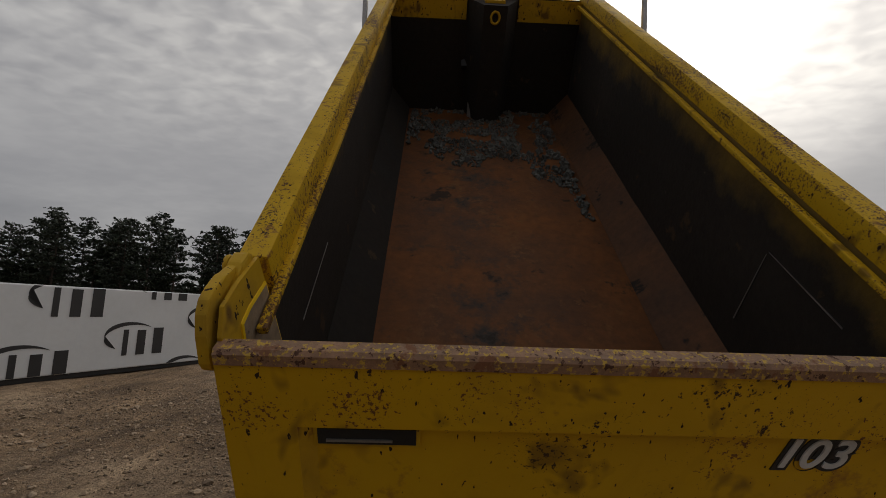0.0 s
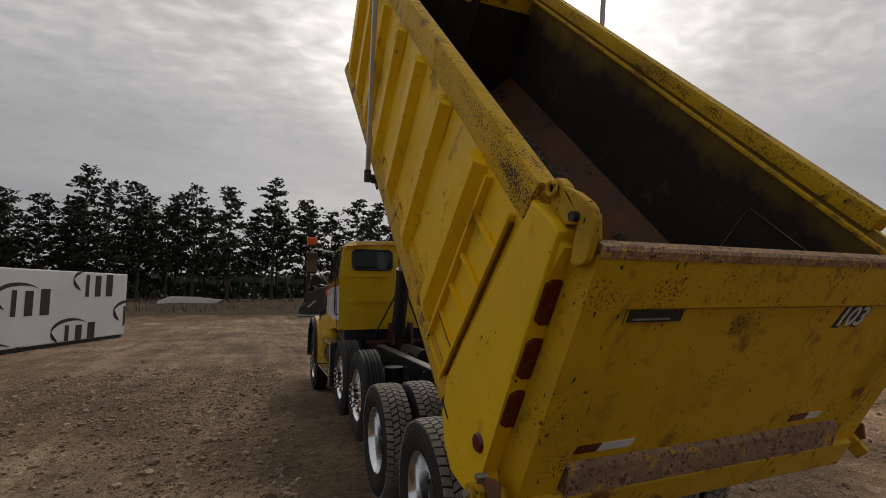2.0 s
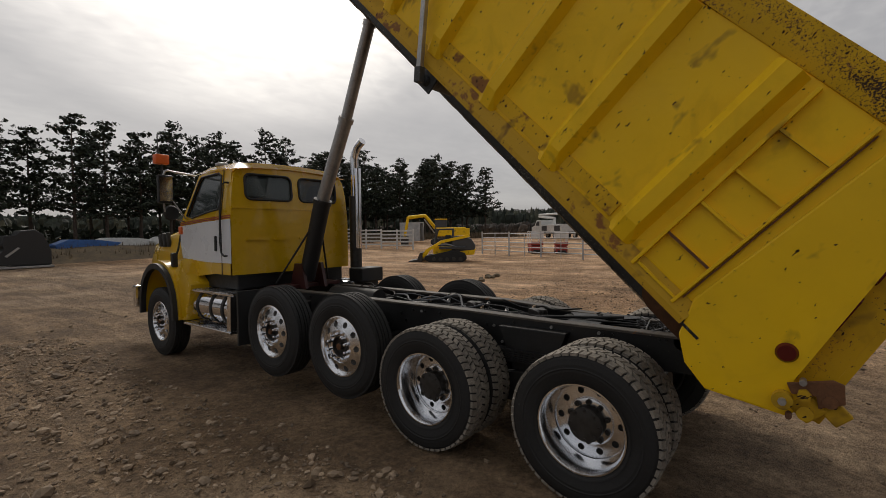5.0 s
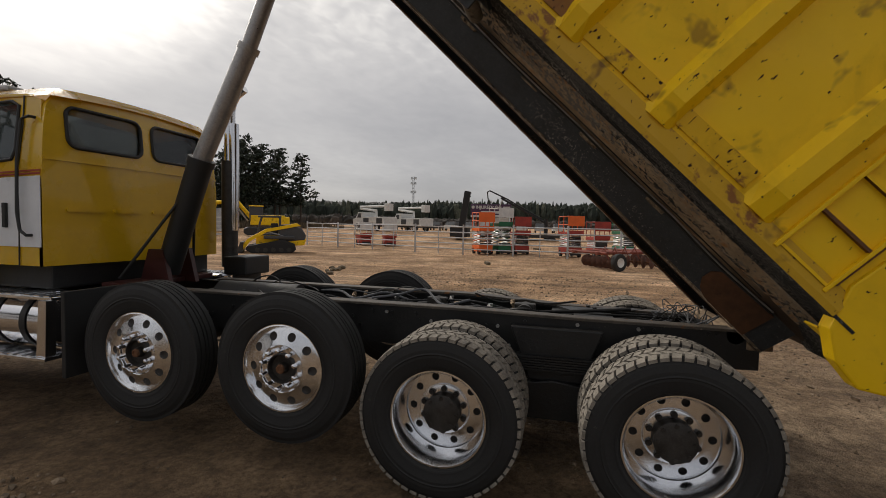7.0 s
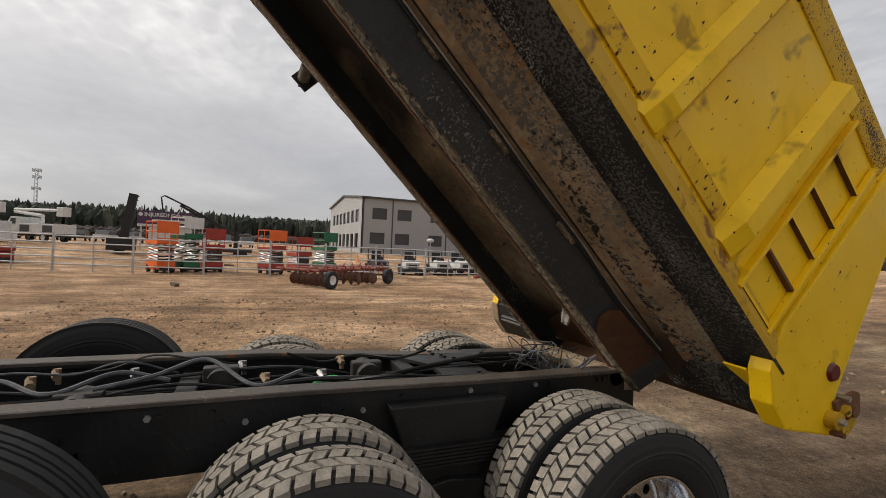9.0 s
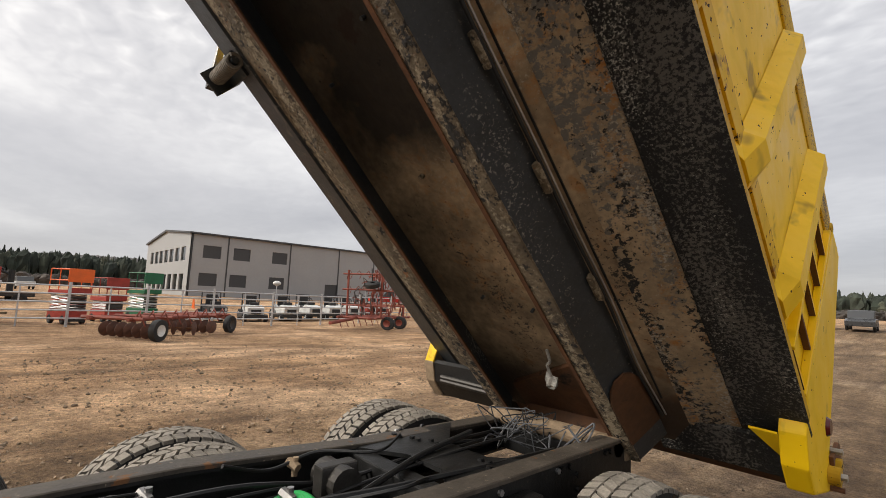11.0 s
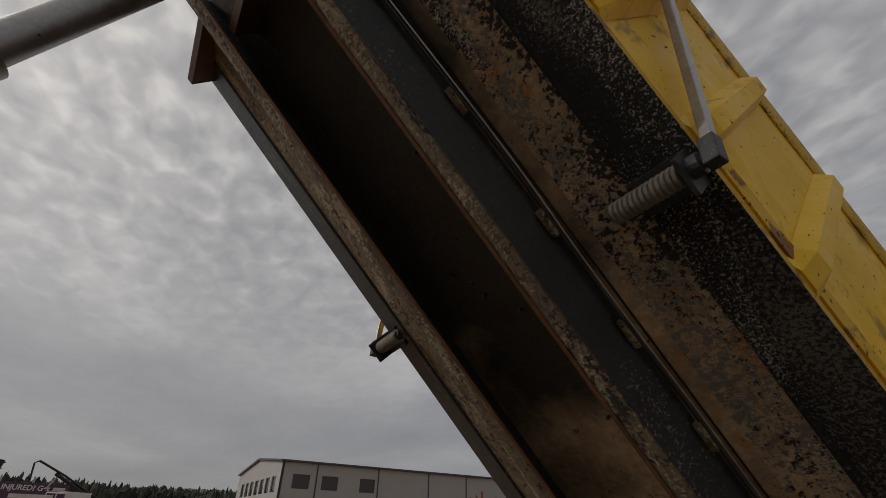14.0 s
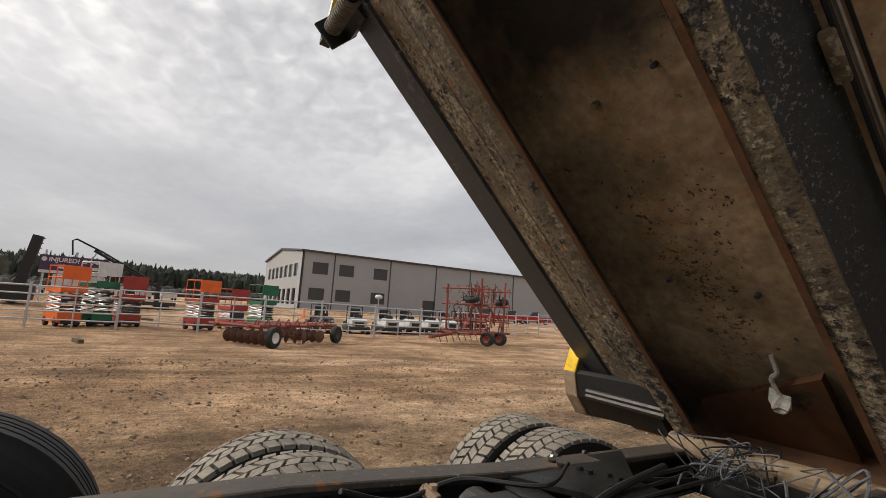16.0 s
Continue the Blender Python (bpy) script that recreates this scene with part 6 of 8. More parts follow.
bm = plate([(-0.98, 2.20), (-0.3, 2.20), (0.3, 2.20), (0.98, 2.20), (0.985, 2.225), (0.3, 2.225), (-0.3, 2.225), (-0.985, 2.225)], [], 0.02, lambda a, b, d: rear_place(a, b, d - 0.010))
part("pressed_ledge", bm, M_YEL_CAB, cab, "", None, True)
for s in (-1, 1):
    def side_place(a, b, d, s=s):
        return Vector((s * (half_width(b) - d), a, b))
    outline = [(4.86, 1.30), (5.35, 1.30), (5.9, 1.24), (6.3, 1.36), (6.38, 1.7), (6.38, 2.02), (6.05, 2.42), (5.86, 2.72), (5.5, 2.77), (5.1, 2.76), (4.93, 2.70), (4.90, 2.45), (4.86, 2.05)]
    hole = [(5.20, 2.20), (5.50, 2.17), (5.98, 2.10), (6.16, 2.13), (6.02, 2.32), (5.83, 2.62), (5.76, 2.68), (5.26, 2.70), (5.17, 2.66), (5.16, 2.28)]
    part("cab_side", plate(outline, [hole], 0.04, side_place), M_YEL_CAB, cab, "", None, True)
    bm = bmesh.new()
    loop = [side_place(a, b, -0.004) for a, b in hole]
    tube(bm, loop + [loop[0]], 0.014, 8)
    part("window_seal", bm, M_BLACK, cab, "", None, True)
    part("side_window", plate(hole, [], 0.005, lambda a, b, d: side_place(a, b, d + 0.015)), M_GLASS, cab, "tinted door window", None, True).visible_shadow = False
    # door: thin raised skin with seam, white panel and stripes
    white = [(4.87, 1.46), (5.6, 1.46), (6.32, 1.50), (6.375, 1.72), (6.375, 1.98), (5.6, 2.03), (4.87, 2.06)]
    part("white_panel", plate(white, [], 0.004, lambda a, b, d: side_place(a, b, d - 0.006)), M_WHITE, cab, "white painted band across the door")
    for z in (2.075, 2.10):
        st = [(4.87, z), (5.6, z - 0.03), (6.375, z - 0.08), (6.375, z - 0.068), (5.6, z - 0.018), (4.87, z + 0.014)]
        part("stripe", plate(st, [], 0.003, lambda a, b, d: side_place(a, b, d - 0.005)), M_REDP, cab, "thin dark red stripe")
    bm = bmesh.new()
    seam = [side_place(a, b, -0.007) for a, b in ((5.12, 1.30), (5.11, 1.7), (5.12, 2.1), (5.10, 2.5), (5.12, 2.74))]
    tube(bm, seam, 0.006, 5)
    part("door_seam", bm, M_BLACK, cab)
    bm = bmesh.new()
    hp = [side_place(a, b, -0.05) for a, b in ((4.98, 2.55), (5.06, 2.53), (5.07, 2.2), (5.07, 1.75), (5.04, 1.60), (4.97, 1.56))]
    tube(bm, [side_place(4.98, 2.55, 0)] + hp + [side_place(4.97, 1.56, 0)], 0.013, 8)
    part("grab_handle", bm, M_BLACK, cab, "long black grab handle", None, True)
    bm = bmesh.new()
    box(bm, *sorted((s * 1.005, s * 1.03)), 5.24, 5.28, 1.62, 1.83, bev=0.006)
    part("door_handle", bm, M_BLACK, cab)
    # mirror on a tube frame with a flag-like beacon above
    bm = bmesh.new()
    tube(bm, curve_pts([(s * 0.95, 5.95, 2.72), (s * 1.2, 5.98, 2.75), (s * 1.36, 6.0, 2.72), (s * 1.36, 6.0, 2.2), (s * 1.2, 6.1, 2.1), (s * 1.0, 6.25, 2.05)], 40), 0.014, 8)
    tube(bm, [(s * 1.36, 6.0, 2.5), (s * 1.0, 6.2, 2.1)], 0.010, 6)
    arm = part("mirror_arm", bm, M_STEEL, cab, "bent steel mirror frame", None, True)
    bm = bmesh.new()
    box(bm, s * 1.36 - 0.10, s * 1.36 + 0.10, 5.94, 6.01, 2.30, 2.70, bev=0.025)
    part("mirror_head", bm, M_BLACK, cab, "tall black mirror housing", None, True)
    bm = bmesh.new()
    box(bm, s * 1.36 - 0.085, s * 1.36 + 0.085, 5.932, 5.938, 2.33, 2.67)
    part("mirror_glass", bm, M_CHROME, cab)
    bm = bmesh.new()
    lathe(bm, [(-0.03, 0.0), (-0.03, 0.09), (0.0, 0.11), (0.05, 0.07), (0.06, 0.0)], 24)
    part("spot_mirror", bm, M_BLACK, cab, "round convex mirror", pose(s * 1.27, 6.02, 2.17, 0, 0, 90), True)
bm = bmesh.new()
box(bm, -1.45, -1.27, 6.02, 6.14, 2.86, 3.0, bev=0.02)
part("warning_beacon", bm, M_ORANGE, cab, "orange box-shaped warning flag on the mirror", None, True)
bm = bmesh.new()
cyl(bm, (-1.36, 6.06, 2.7), (-1.36, 6.06, 2.87), 0.012, seg=8)
cyl(bm, (-1.40, 6.08, 3.0), (-1.40, 6.08, 3.28), 0.008, seg=6)
part("antenna", bm, M_BLACK, cab)
# roof: crowned sheet with rounded edges
bm = bmesh.new()
nx, ny = 14, 12
grid = []
for j in range(ny + 1):
    f = j / ny
    y = 4.84 + f * 1.12
    row = []
    for i in range(nx + 1):
        g = -1 + 2 * i / nx
        hw = 0.945
        x = g * hw
        edge = min(1.0, (1 - abs(g)) / 0.12)
        end = min(1.0, f / 0.10, (1 - f) / 0.2 + 0.3)
        z = 2.735 + 0.09 * math.sqrt(max(0, edge * min(1, end))) * (1.0) + 0.05 * (1 - g * g)
        row.append(bm.verts.new((x, y, z)))
    grid.append(row)
for j in range(ny):
    for i in range(nx):
        bm.faces.new((grid[j][i], grid[j][i + 1], grid[j + 1][i + 1], grid[j + 1][i]))
bmesh.ops.solidify(bm, geom=list(bm.faces), thickness=0.03)
part("cab_roof", bm, M_YEL_CAB, cab, "", None, True)
for x in (-0.72, -0.3, 0.3, 0.72):
    bm = bmesh.new()
    box(bm, x - 0.07, x + 0.07, 5.55, 5.68, 2.85, 2.905, bev=0.018)
    part("roof_marker_lamp", bm, M_STEEL, cab, "small clear roof marker lamp")
# floor, dash and seats
bm = bmesh.new()
box(bm, -0.93, 0.93, 4.92, 6.35, 1.32, 1.38)
part("cab_floor", bm, M_CABIN, cab)
# added block: fills the bright gap below the cab in place of shade
bm = bmesh.new()
box(bm, -0.90, 0.90, 4.90, 6.30, 1.09, 1.315, bev=0.02)
part("cab_shade_block", bm, M_CHASSIS, cab, "black block standing in for the shade under the cab")
bm = bmesh.new()
box(bm, -0.92, 0.92, 6.05, 6.36, 1.4, 2.08, bev=0.04)
part("dashboard", bm, M_CABIN, cab)
for s in (-1, 1):
    bm = bmesh.new()
    box(bm, s * 0.5 - 0.25, s * 0.5 + 0.25, 5.1, 5.6, 1.5, 1.75, bev=0.05)
    box(bm, s * 0.5 - 0.24, s * 0.5 + 0.24, 5.02, 5.16, 1.7, 2.4, bev=0.05)
    part("cab_seat", bm, M_CABIN, cab)
bm = bmesh.new()
ring = [(-0.5 + 0.22 * math.cos(a), 5.95 + 0.06 * math.sin(a), 2.12 + 0.17 * math.sin(a)) for a in [i * math.pi / 12 for i in range(25)]]
tube(bm, ring, 0.016, 8)
part("steering_wheel", bm, M_BLACK, cab, "", None, True)
# windshield and cowl
bm = bmesh.new()
vs = [bm.verts.new(p) for p in ((-0.93, 6.36, 2.04), (0.93, 6.36, 2.04), (0.88, 5.90, 2.76), (-0.88, 5.90, 2.76))]
bm.faces.new(vs)
bmesh.ops.solidify(bm, geom=list(bm.faces), thickness=0.008)
part("windshield", bm, M_GLASS, cab).visible_shadow = False
# hood: lofted from cowl to grille
bm = bmesh.new()
secs = []
for y, hw, zt, zb in ((6.38, 0.97, 2.04, 1.30), (6.9, 0.93, 1.99, 1.25), (7.5, 0.86, 1.92, 1.20), (8.1, 0.76, 1.82, 1.12), (8.35, 0.70, 1.70, 1.05)):
    prof = [(-hw, zb), (-hw, zt - 0.32), (-hw * 0.93, zt - 0.14), (-hw * 0.75, zt - 0.04), (-hw * 0.35, zt), (hw * 0.35, zt), (hw * 0.75, zt - 0.04), (hw * 0.93, zt - 0.14), (hw, zt - 0.32), (hw, zb)]
    secs.append([bm.verts.new((x, y, z)) for x, z in prof])
for a, b in zip(secs, secs[1:]):
    for i in range(len(a) - 1):
        bm.faces.new((a[i], a[i + 1], b[i + 1], b[i]))
bm.faces.new(secs[-1])
hood = part("hood", bm, M_YEL_CAB, truck, "yellow sloping hood with white sides", None, True)
for s in (-1, 1):
    bm = bmesh.new()
    for k, y in enumerate((6.95, 7.10, 7.25)):
        prism(bm, [(y, 1.66), (y + 0.07, 1.66), (y + 0.11, 1.90 - 0.02 * k), (y + 0.04, 1.90 - 0.02 * k)], "x", *sorted((s * 0.905, s * 0.955)), bev=0.01)
    part("hood_vent", bm, M_BLACK, hood, "slanted black hood vent")
    # fender arch
    bm = bmesh.new()
    arc = [(AX_S + 0.68 * math.cos(radians(a)), 0.60 + 0.86 * math.sin(radians(a)) ** 0.8) for a in range(0, 181, 12)]
    inn = [(AX_S + 0.60 * math.cos(radians(a)), 0.60 + 0.76 * math.sin(radians(a)) ** 0.8) for a in range(180, -1, -12)]
    prism(bm, arc + inn, "x", *sorted((s * 0.82, s * 1.20)))
    part("fender", bm, M_YEL_CAB, hood, "yellow wheel arch fender", None, True)
    bm = bmesh.new()
    arc = [(AX_S + 0.64 * math.cos(radians(a)), 0.60 + 0.82 * math.sin(radians(a)) ** 0.8) for a in range(0, 181, 12)]
    inn = [(AX_S + 0.575 * math.cos(radians(a)), 0.60 + 0.735 * math.sin(radians(a)) ** 0.8) for a in range(180, -1, -12)]
    prism(bm, arc + inn, "x", *sorted((s * 1.19, s * 1.265)))
    part("fender_flare", bm, M_BLACK, hood, "black rubber flare", None, True)
    bm = bmesh.new()
    prism(bm, [(5.72, 1.14), (5.92, 0.60), (6.14, 0.60), (6.10, 0.9), (6.25, 1.30), (6.0, 1.50), (5.9, 1.28)], "x", *sorted((s * 0.86, s * 1.16)), bev=0.02)
    part("fender_skirt", bm, M_YEL_CAB, hood, "", None, True)
    bm = bmesh.new()
    box(bm, s * 1.0 - 0.03, s * 1.0 + 0.03, 6.30, 6.40, 1.86, 1.98, bev=0.02)
    part("turn_signal", bm, M_ORANGE, hood, "orange side turn lamp")
    bm = bmesh.new()
    tube(bm, curve_pts([(s * 0.98, 6.40, 1.92), (s * 1.03, 6.44, 1.6), (s * 1.08, 6.5, 1.44)], 16), 0.014, 6)
    box(bm, s * 1.1 - 0.04, s * 1.1 + 0.04, 6.36, 6.44, 1.36, 1.58, bev=0.015)
    part("hood_latch", bm, M_BLACK, hood, "black rubber hood latch")
bm = bmesh.new()
box(bm, -0.98, 0.98, 8.36, 8.5, 0.55, 0.95, bev=0.03)
part("front_bumper", bm, M_CHROME, truck, "chrome front bumper")


# ---------------------------------------------------------------- yard round the truck
def on_ground(x, y, rz=0.0):
    return pose(x, y, ground_height(x, y), 0, 0, rz)


# long white trailer wall wrapped in printed sheets
A, B = Vector((-7.55, 20.4)), Vector((-13.6, 4.6))
ln = (A - B).length
wall_rot = math.degrees(math.atan2(A.y - B.y, A.x - B.x))
trailer = thing("covered_trailer", "long white box trailer wrapped in printed sheeting", "trailer", pose(B.x, B.y, 0.0, 0, 0, wall_rot))
bm = bmesh.new()
box(bm, 0, ln, 0.0, 2.6, 0.14, 2.68, bev=0.04)
part("trailer_body", bm, M_BANNER, trailer, "white sheeting with slight waves")
# black strip in place of the shadow in the gap below the wall
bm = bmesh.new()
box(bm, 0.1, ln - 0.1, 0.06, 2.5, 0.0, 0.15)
part("under_shadow_strip", bm, M_BLACK, trailer, "black strip standing in for the shadow under the wall")
rng = random.Random(2)


def cut_mark(bm):
    """Cut a mark off at the edges of the sheet."""
    for co_, no in (((0, 0, 0.16), (0, 0, -1)), ((0, 0, 2.66), (0, 0, 1)), ((ln - 0.03, 0, 0), (1, 0, 0)), ((0.03, 0, 0), (-1, 0, 0))):
        bmesh.ops.bisect_plane(bm, geom=bm.verts[:] + bm.edges[:] + bm.faces[:], plane_co=co_, plane_no=no, clear_outer=True)
    return bm


def swoosh(x, z, w):
    bm = bmesh.new()
    n = 20
    up, lo = [], []
    for i in range(n + 1):
        a = radians(235 - 190 * i / n)
        t = 0.03 * w * math.sin(math.pi * i / n) + 0.004
        cx, cz = x + w * (-0.08 + 0.42 * math.cos(a)), z + w * (0.04 + 0.20 * math.sin(a))
        up.append((cx, cz + t))
        lo.append((cx, cz - t))
    prism(bm, up + lo[::-1], "y", -0.008, -0.004)
    return cut_mark(bm)


def printed_mark(x, z, w):
    """The printed mark as plain shapes: a black swoosh over three bars."""
    mark = part("printed_mark", swoosh(x, z, w), M_INK, trailer, "black printed swoosh mark over three bars")
    h0, h1 = z - 0.23 * w, z + 0.15 * w
    for b0, b1, top in ((-0.22, -0.14, h1), (0.0, 0.14, h1 - 0.01 * w), (0.27, 0.44, h1 + 0.02 * w)):
        bm = bmesh.new()
        box(bm, x + b0 * w, x + b1 * w, -0.008, -0.004, h0, top)
        cut_mark(bm)
        if bm.faces:
            part("bar", bm, M_INK, mark)


for i in range(-4, 5):
    for j in range(-4, 5):
        x, z = 12.0 + 3.05 * i + 2.2 * j, 1.65 + 0.6 * i - 1.25 * j
        if -0.6 < x < ln + 0.8 and -0.25 < z < 2.95:
            printed_mark(x, z, 2.2)

# pines
def pine_mesh(seed, h):
    rng = random.Random(seed)
    tr, nd = bmesh.new(), bmesh.new()
    pts = [(0.12 * noise.noise(Vector((seed, z * 0.3, 0))), 0.12 * noise.noise(Vector((seed + 9, z * 0.3, 0))), z) for z in [h * i / 8 for i in range(9)]]
    for (a, b), i in zip(zip(pts, pts[1:]), range(8)):
        cyl(tr, a, b, 0.17 * (1 - i / 8.6), 0.17 * (1 - (i + 1) / 8.6), 7, caps=False)
    z = h * rng.uniform(0.25, 0.37)
    while z < h * 0.985:
        f = max(0.0, (z / h - 0.3) / 0.7)
        reach = h * 0.25 * (1 - f) ** 0.55 * rng.uniform(0.55, 1.15) + 0.30
        for _ in range(rng.randint(3, 5)):
            a = rng.uniform(0, 2 * math.pi)
            L = reach * rng.uniform(0.6, 1.1)
            rise = L * rng.uniform(0.0, 0.45)
            d = Vector((math.cos(a), math.sin(a), 0))
            end = Vector((0, 0, z)) + d * L + Vector((0, 0, rise))
            cyl(tr, (0, 0, z), end, 0.03 * (1.2 - f), 0.008, 4, caps=False)
            n = max(5, int(L * 13))
            for i in range(n):
                t = rng.uniform(0.25, 1.06)
                c = Vector((0, 0, z)) + d * L * t + Vector((rng.gauss(0, 0.16), rng.gauss(0, 0.16), rise * t + rng.gauss(0, 0.075)))
                s = rng.uniform(0.11, 0.23)
                q = Euler((rng.uniform(-0.9, 0.9), rng.uniform(-0.9, 0.9), rng.random() * 6.3)).to_matrix()
                tuft = [Vector((math.cos(k * 1.2566) * s * rng.uniform(0.5, 1.2), math.sin(k * 1.2566) * s * rng.uniform(0.5, 1.2), rng.uniform(-0.05, 0.09))) for k in range(5)]
                top = nd.verts.new(c + q @ Vector((0, 0, s * 0.5)))
                vs = [nd.verts.new(c + q @ p) for p in tuft]
                for k in range(5):
                    if rng.random() < 0.86:
                        nd.faces.new((vs[k], vs[(k + 1) % 5], top))
        z += h * rng.uniform(0.021, 0.040)
    return tr, nd


pines = []
for i in range(6):
    h = (11.6, 12.6, 10.6, 12.0, 11.0, 13.0)[i]
    tr, nd = pine_mesh(40 + i, h)
    t = thing("pine_tree", "tall dark pine with bare lower trunk behind the yard", "pine tree", pose(0, 0, 0), "row of pines")
    part("trunk", tr, M_BARK, t)
    part("crown", nd, M_NEEDLE, t, "ragged dark green needle crown")
    pines.append(t)
rng = random.Random(77)
spots = []
x = -58.0
while x < 70:
    spots.append((x + rng.uniform(-0.5, 0.5), 47.5 + rng.uniform(-1.5, 1.5), rng.uniform(0.84, 1.0) * (0.95 if x < -12 else 1.27 if x > 52 else 1.05)))
    if rng.random() < (0.85 if x < -12 or x > 24 else 0.7):
        spots.append((x + rng.uniform(-1, 1), 52.5 + rng.uniform(-1.5, 2.0), rng.uniform(0.85, 1.08)))
    x += rng.uniform(1.7, 2.9) if x < -12 or x > 24 else (rng.uniform(1.8, 3.0) if not (9.0 < x < 12.0) else 3.6)
for j, (px, py, sc) in enumerate(spots):
    src = pines[rng.randrange(6)]
    m = pose(px, py, ground_height(px, py) - 0.2, 0, 0, rng.uniform(0, 360)) @ Matrix.Scale(sc, 4)
    if j < 6:
        pines[j].matrix_basis = m
    else:
        copy_thing(src, m).scale = (sc, sc, sc)

# brush and dead grass along the foot of the trees
bm = bmesh.new()
rng = random.Random(15)
for _ in range(9000):
    px, py = rng.uniform(-60, 72), 38.5 + abs(rng.gauss(0, 4.5))
    z0 = ground_height(px, py) + 0.9 * min(1.0, max(0.0, (py - 37) / 5.0)) * 0.4
    hh = rng.uniform(0.3, 0.8)
    a = rng.uniform(0, 6.28)
    dx, dy = 0.10 * math.cos(a), 0.10 * math.sin(a)
    v = [bm.verts.new((px - dx, py - dy, z0 - 0.3)), bm.verts.new((px + dx, py + dy, z0 - 0.3)), bm.verts.new((px + rng.uniform(-0.2, 0.2), py + rng.uniform(-0.2, 0.2), z0 + hh))]
    bm.faces.new(v)
tagged(put_mesh("dead_grass", bm, M_GRASS), "dry brown grass along the foot of the trees", "grass", kind="stuff")
bm = bmesh.new()
for _ in range(16000):
    px, py = rng.uniform(-62, 75), rng.uniform(50, 62)
    hmax = (3.6 if px < -12 else 2.2) + 1.2 * noise.noise(Vector((px * 0.13, py * 0.2, 2)))
    zz = rng.uniform(0, 1) * hmax + 0.4
    s = rng.uniform(0.2, 0.5)
    q = Euler((rng.random() * 6, rng.random() * 6, rng.random() * 6)).to_matrix()
    bm.faces.new([bm.verts.new(Vector((px, py, zz)) + q @ Vector(p) * s) for p in ((-1, -0.6, 0), (1, -0.4, 0.2), (0.2, 0.9, -0.1))])
tagged(put_mesh("undergrowth", bm, M_NEEDLE), "dark brush under the pines", "shrub", kind="stuff")
bm = bmesh.new()
nb = 90
rows = []
for i in range(nb + 1):
    px = -75 + 165 * i / nb
    rows.append([bm.verts.new((px, 36.5, -0.5)), bm.verts.new((px, 40.0 + noise.noise(Vector((px * 0.2, 0, 0))), 1.0 + 0.25 * noise.noise(Vector((px * 0.3, 1, 0))))), bm.verts.new((px, 64.0, 1.3)), bm.verts.new((px, 66.0, 0.2))])
for a, b in zip(rows, rows[1:]):
    for q in range(3):
        bm.faces.new((a[q], a[q + 1], b[q + 1], b[q]))
tagged(put_mesh("grass_bank", bm, M_GRASS, smooth=True), "low bank of dead grass below the pines", "bank", kind="structure")

# distant woods on all sides
def woods(name, r, h0, h1, count, mat, seed, a0, a1, label, pointed=0.22):
    rng = random.Random(seed)
    bm = bmesh.new()
    for _ in range(count):
        a = radians(rng.uniform(a0, a1))
        rr = r * rng.uniform(0.93, 1.10)
        cx, cy = rr * math.cos(a), rr * math.sin(a)
        hill = 0.5 + 0.5 * noise.noise(Vector((math.cos(a) * 3, math.sin(a) * 3, seed)))
        H = h0 + (h1 - h0) * hill
        zt = H * rng.uniform(0.70, 1.0) ** 0.7
        w = r * rng.uniform(0.003, 0.0075)
        tang = Vector((-math.sin(a), math.cos(a), 0))
        base = Vector((cx, cy, 0))
        lean = tang * (w * rng.uniform(-0.5, 0.5))
        if rng.random() < pointed:
            zs = (-1.0, zt * 0.35, zt * 0.6, zt * 0.8, zt * 0.93, zt)
            ws = (w * 0.7, w * 1.1, w * 0.95, w * 0.6, w * 0.4, w * 0.1)
        else:
            zt *= rng.uniform(0.78, 0.95)
            zs = (-1.0, zt * 0.35, zt * 0.6, zt * 0.82, zt * 0.95, zt)
            ws = (w * 0.8, w * 1.2, w * 1.45, w * 1.25, w * 0.8, w * 0.3)
        out = Vector((cx, cy, 0)).normalized()
        prev = None
        for z, ww in zip(zs, ws):
            base = Vector((cx, cy, 0)) + lean * (z / zt)
            cur = []
            for q in range(5):
                g = math.pi * q / 4
                k = ww * rng.uniform(0.65, 1.3)
                cur.append(bm.verts.new(base + tang * (k * math.cos(g)) - out * (k * math.sin(g)) + Vector((0, 0, z + rng.uniform(-0.05, 0.05) * zt))))
            if prev:
                for k in range(4):
                    bm.faces.new((prev[k], prev[k + 1], cur[k + 1], cur[k]))
            prev = cur
    tagged(put_mesh(name, bm, mat), label, "woods", kind="stuff")


woods("far_woods", 420, 15, 25, 7000, M_FOREST, 3, -190, 170, "dark band of distant pine woods")
woods("pine_edge", 400, 19, 28, 3200, M_FOREST, 12, -45, 40, "dark band of distant pine woods")

bm = bmesh.new()
prev = None
for k in range(1400):
    a = radians(-65 + 115 * k / 1399)
    d = Vector((math.cos(a), math.sin(a), 0))
    zt = 32 + 5 * noise.noise(d * 4) + 1.6 * noise.noise(d * 90) + 1.2 * noise.noise(d * 320)
    cur = [bm.verts.new(d * 560 + Vector((0, 0, -2))), bm.verts.new(d * 590 + Vector((0, 0, zt * 0.6))), bm.verts.new(d * 640 + Vector((0, 0, zt))), bm.verts.new(d * 700 + Vector((0, 0, -2)))]
    if prev:
        for q in range(3):
            bm.faces.new((prev[q], prev[q + 1], cur[q + 1], cur[q]))
    prev = cur
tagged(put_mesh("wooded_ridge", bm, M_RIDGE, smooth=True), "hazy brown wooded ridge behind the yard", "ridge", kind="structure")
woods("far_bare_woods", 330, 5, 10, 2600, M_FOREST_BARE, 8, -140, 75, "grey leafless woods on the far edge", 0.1)


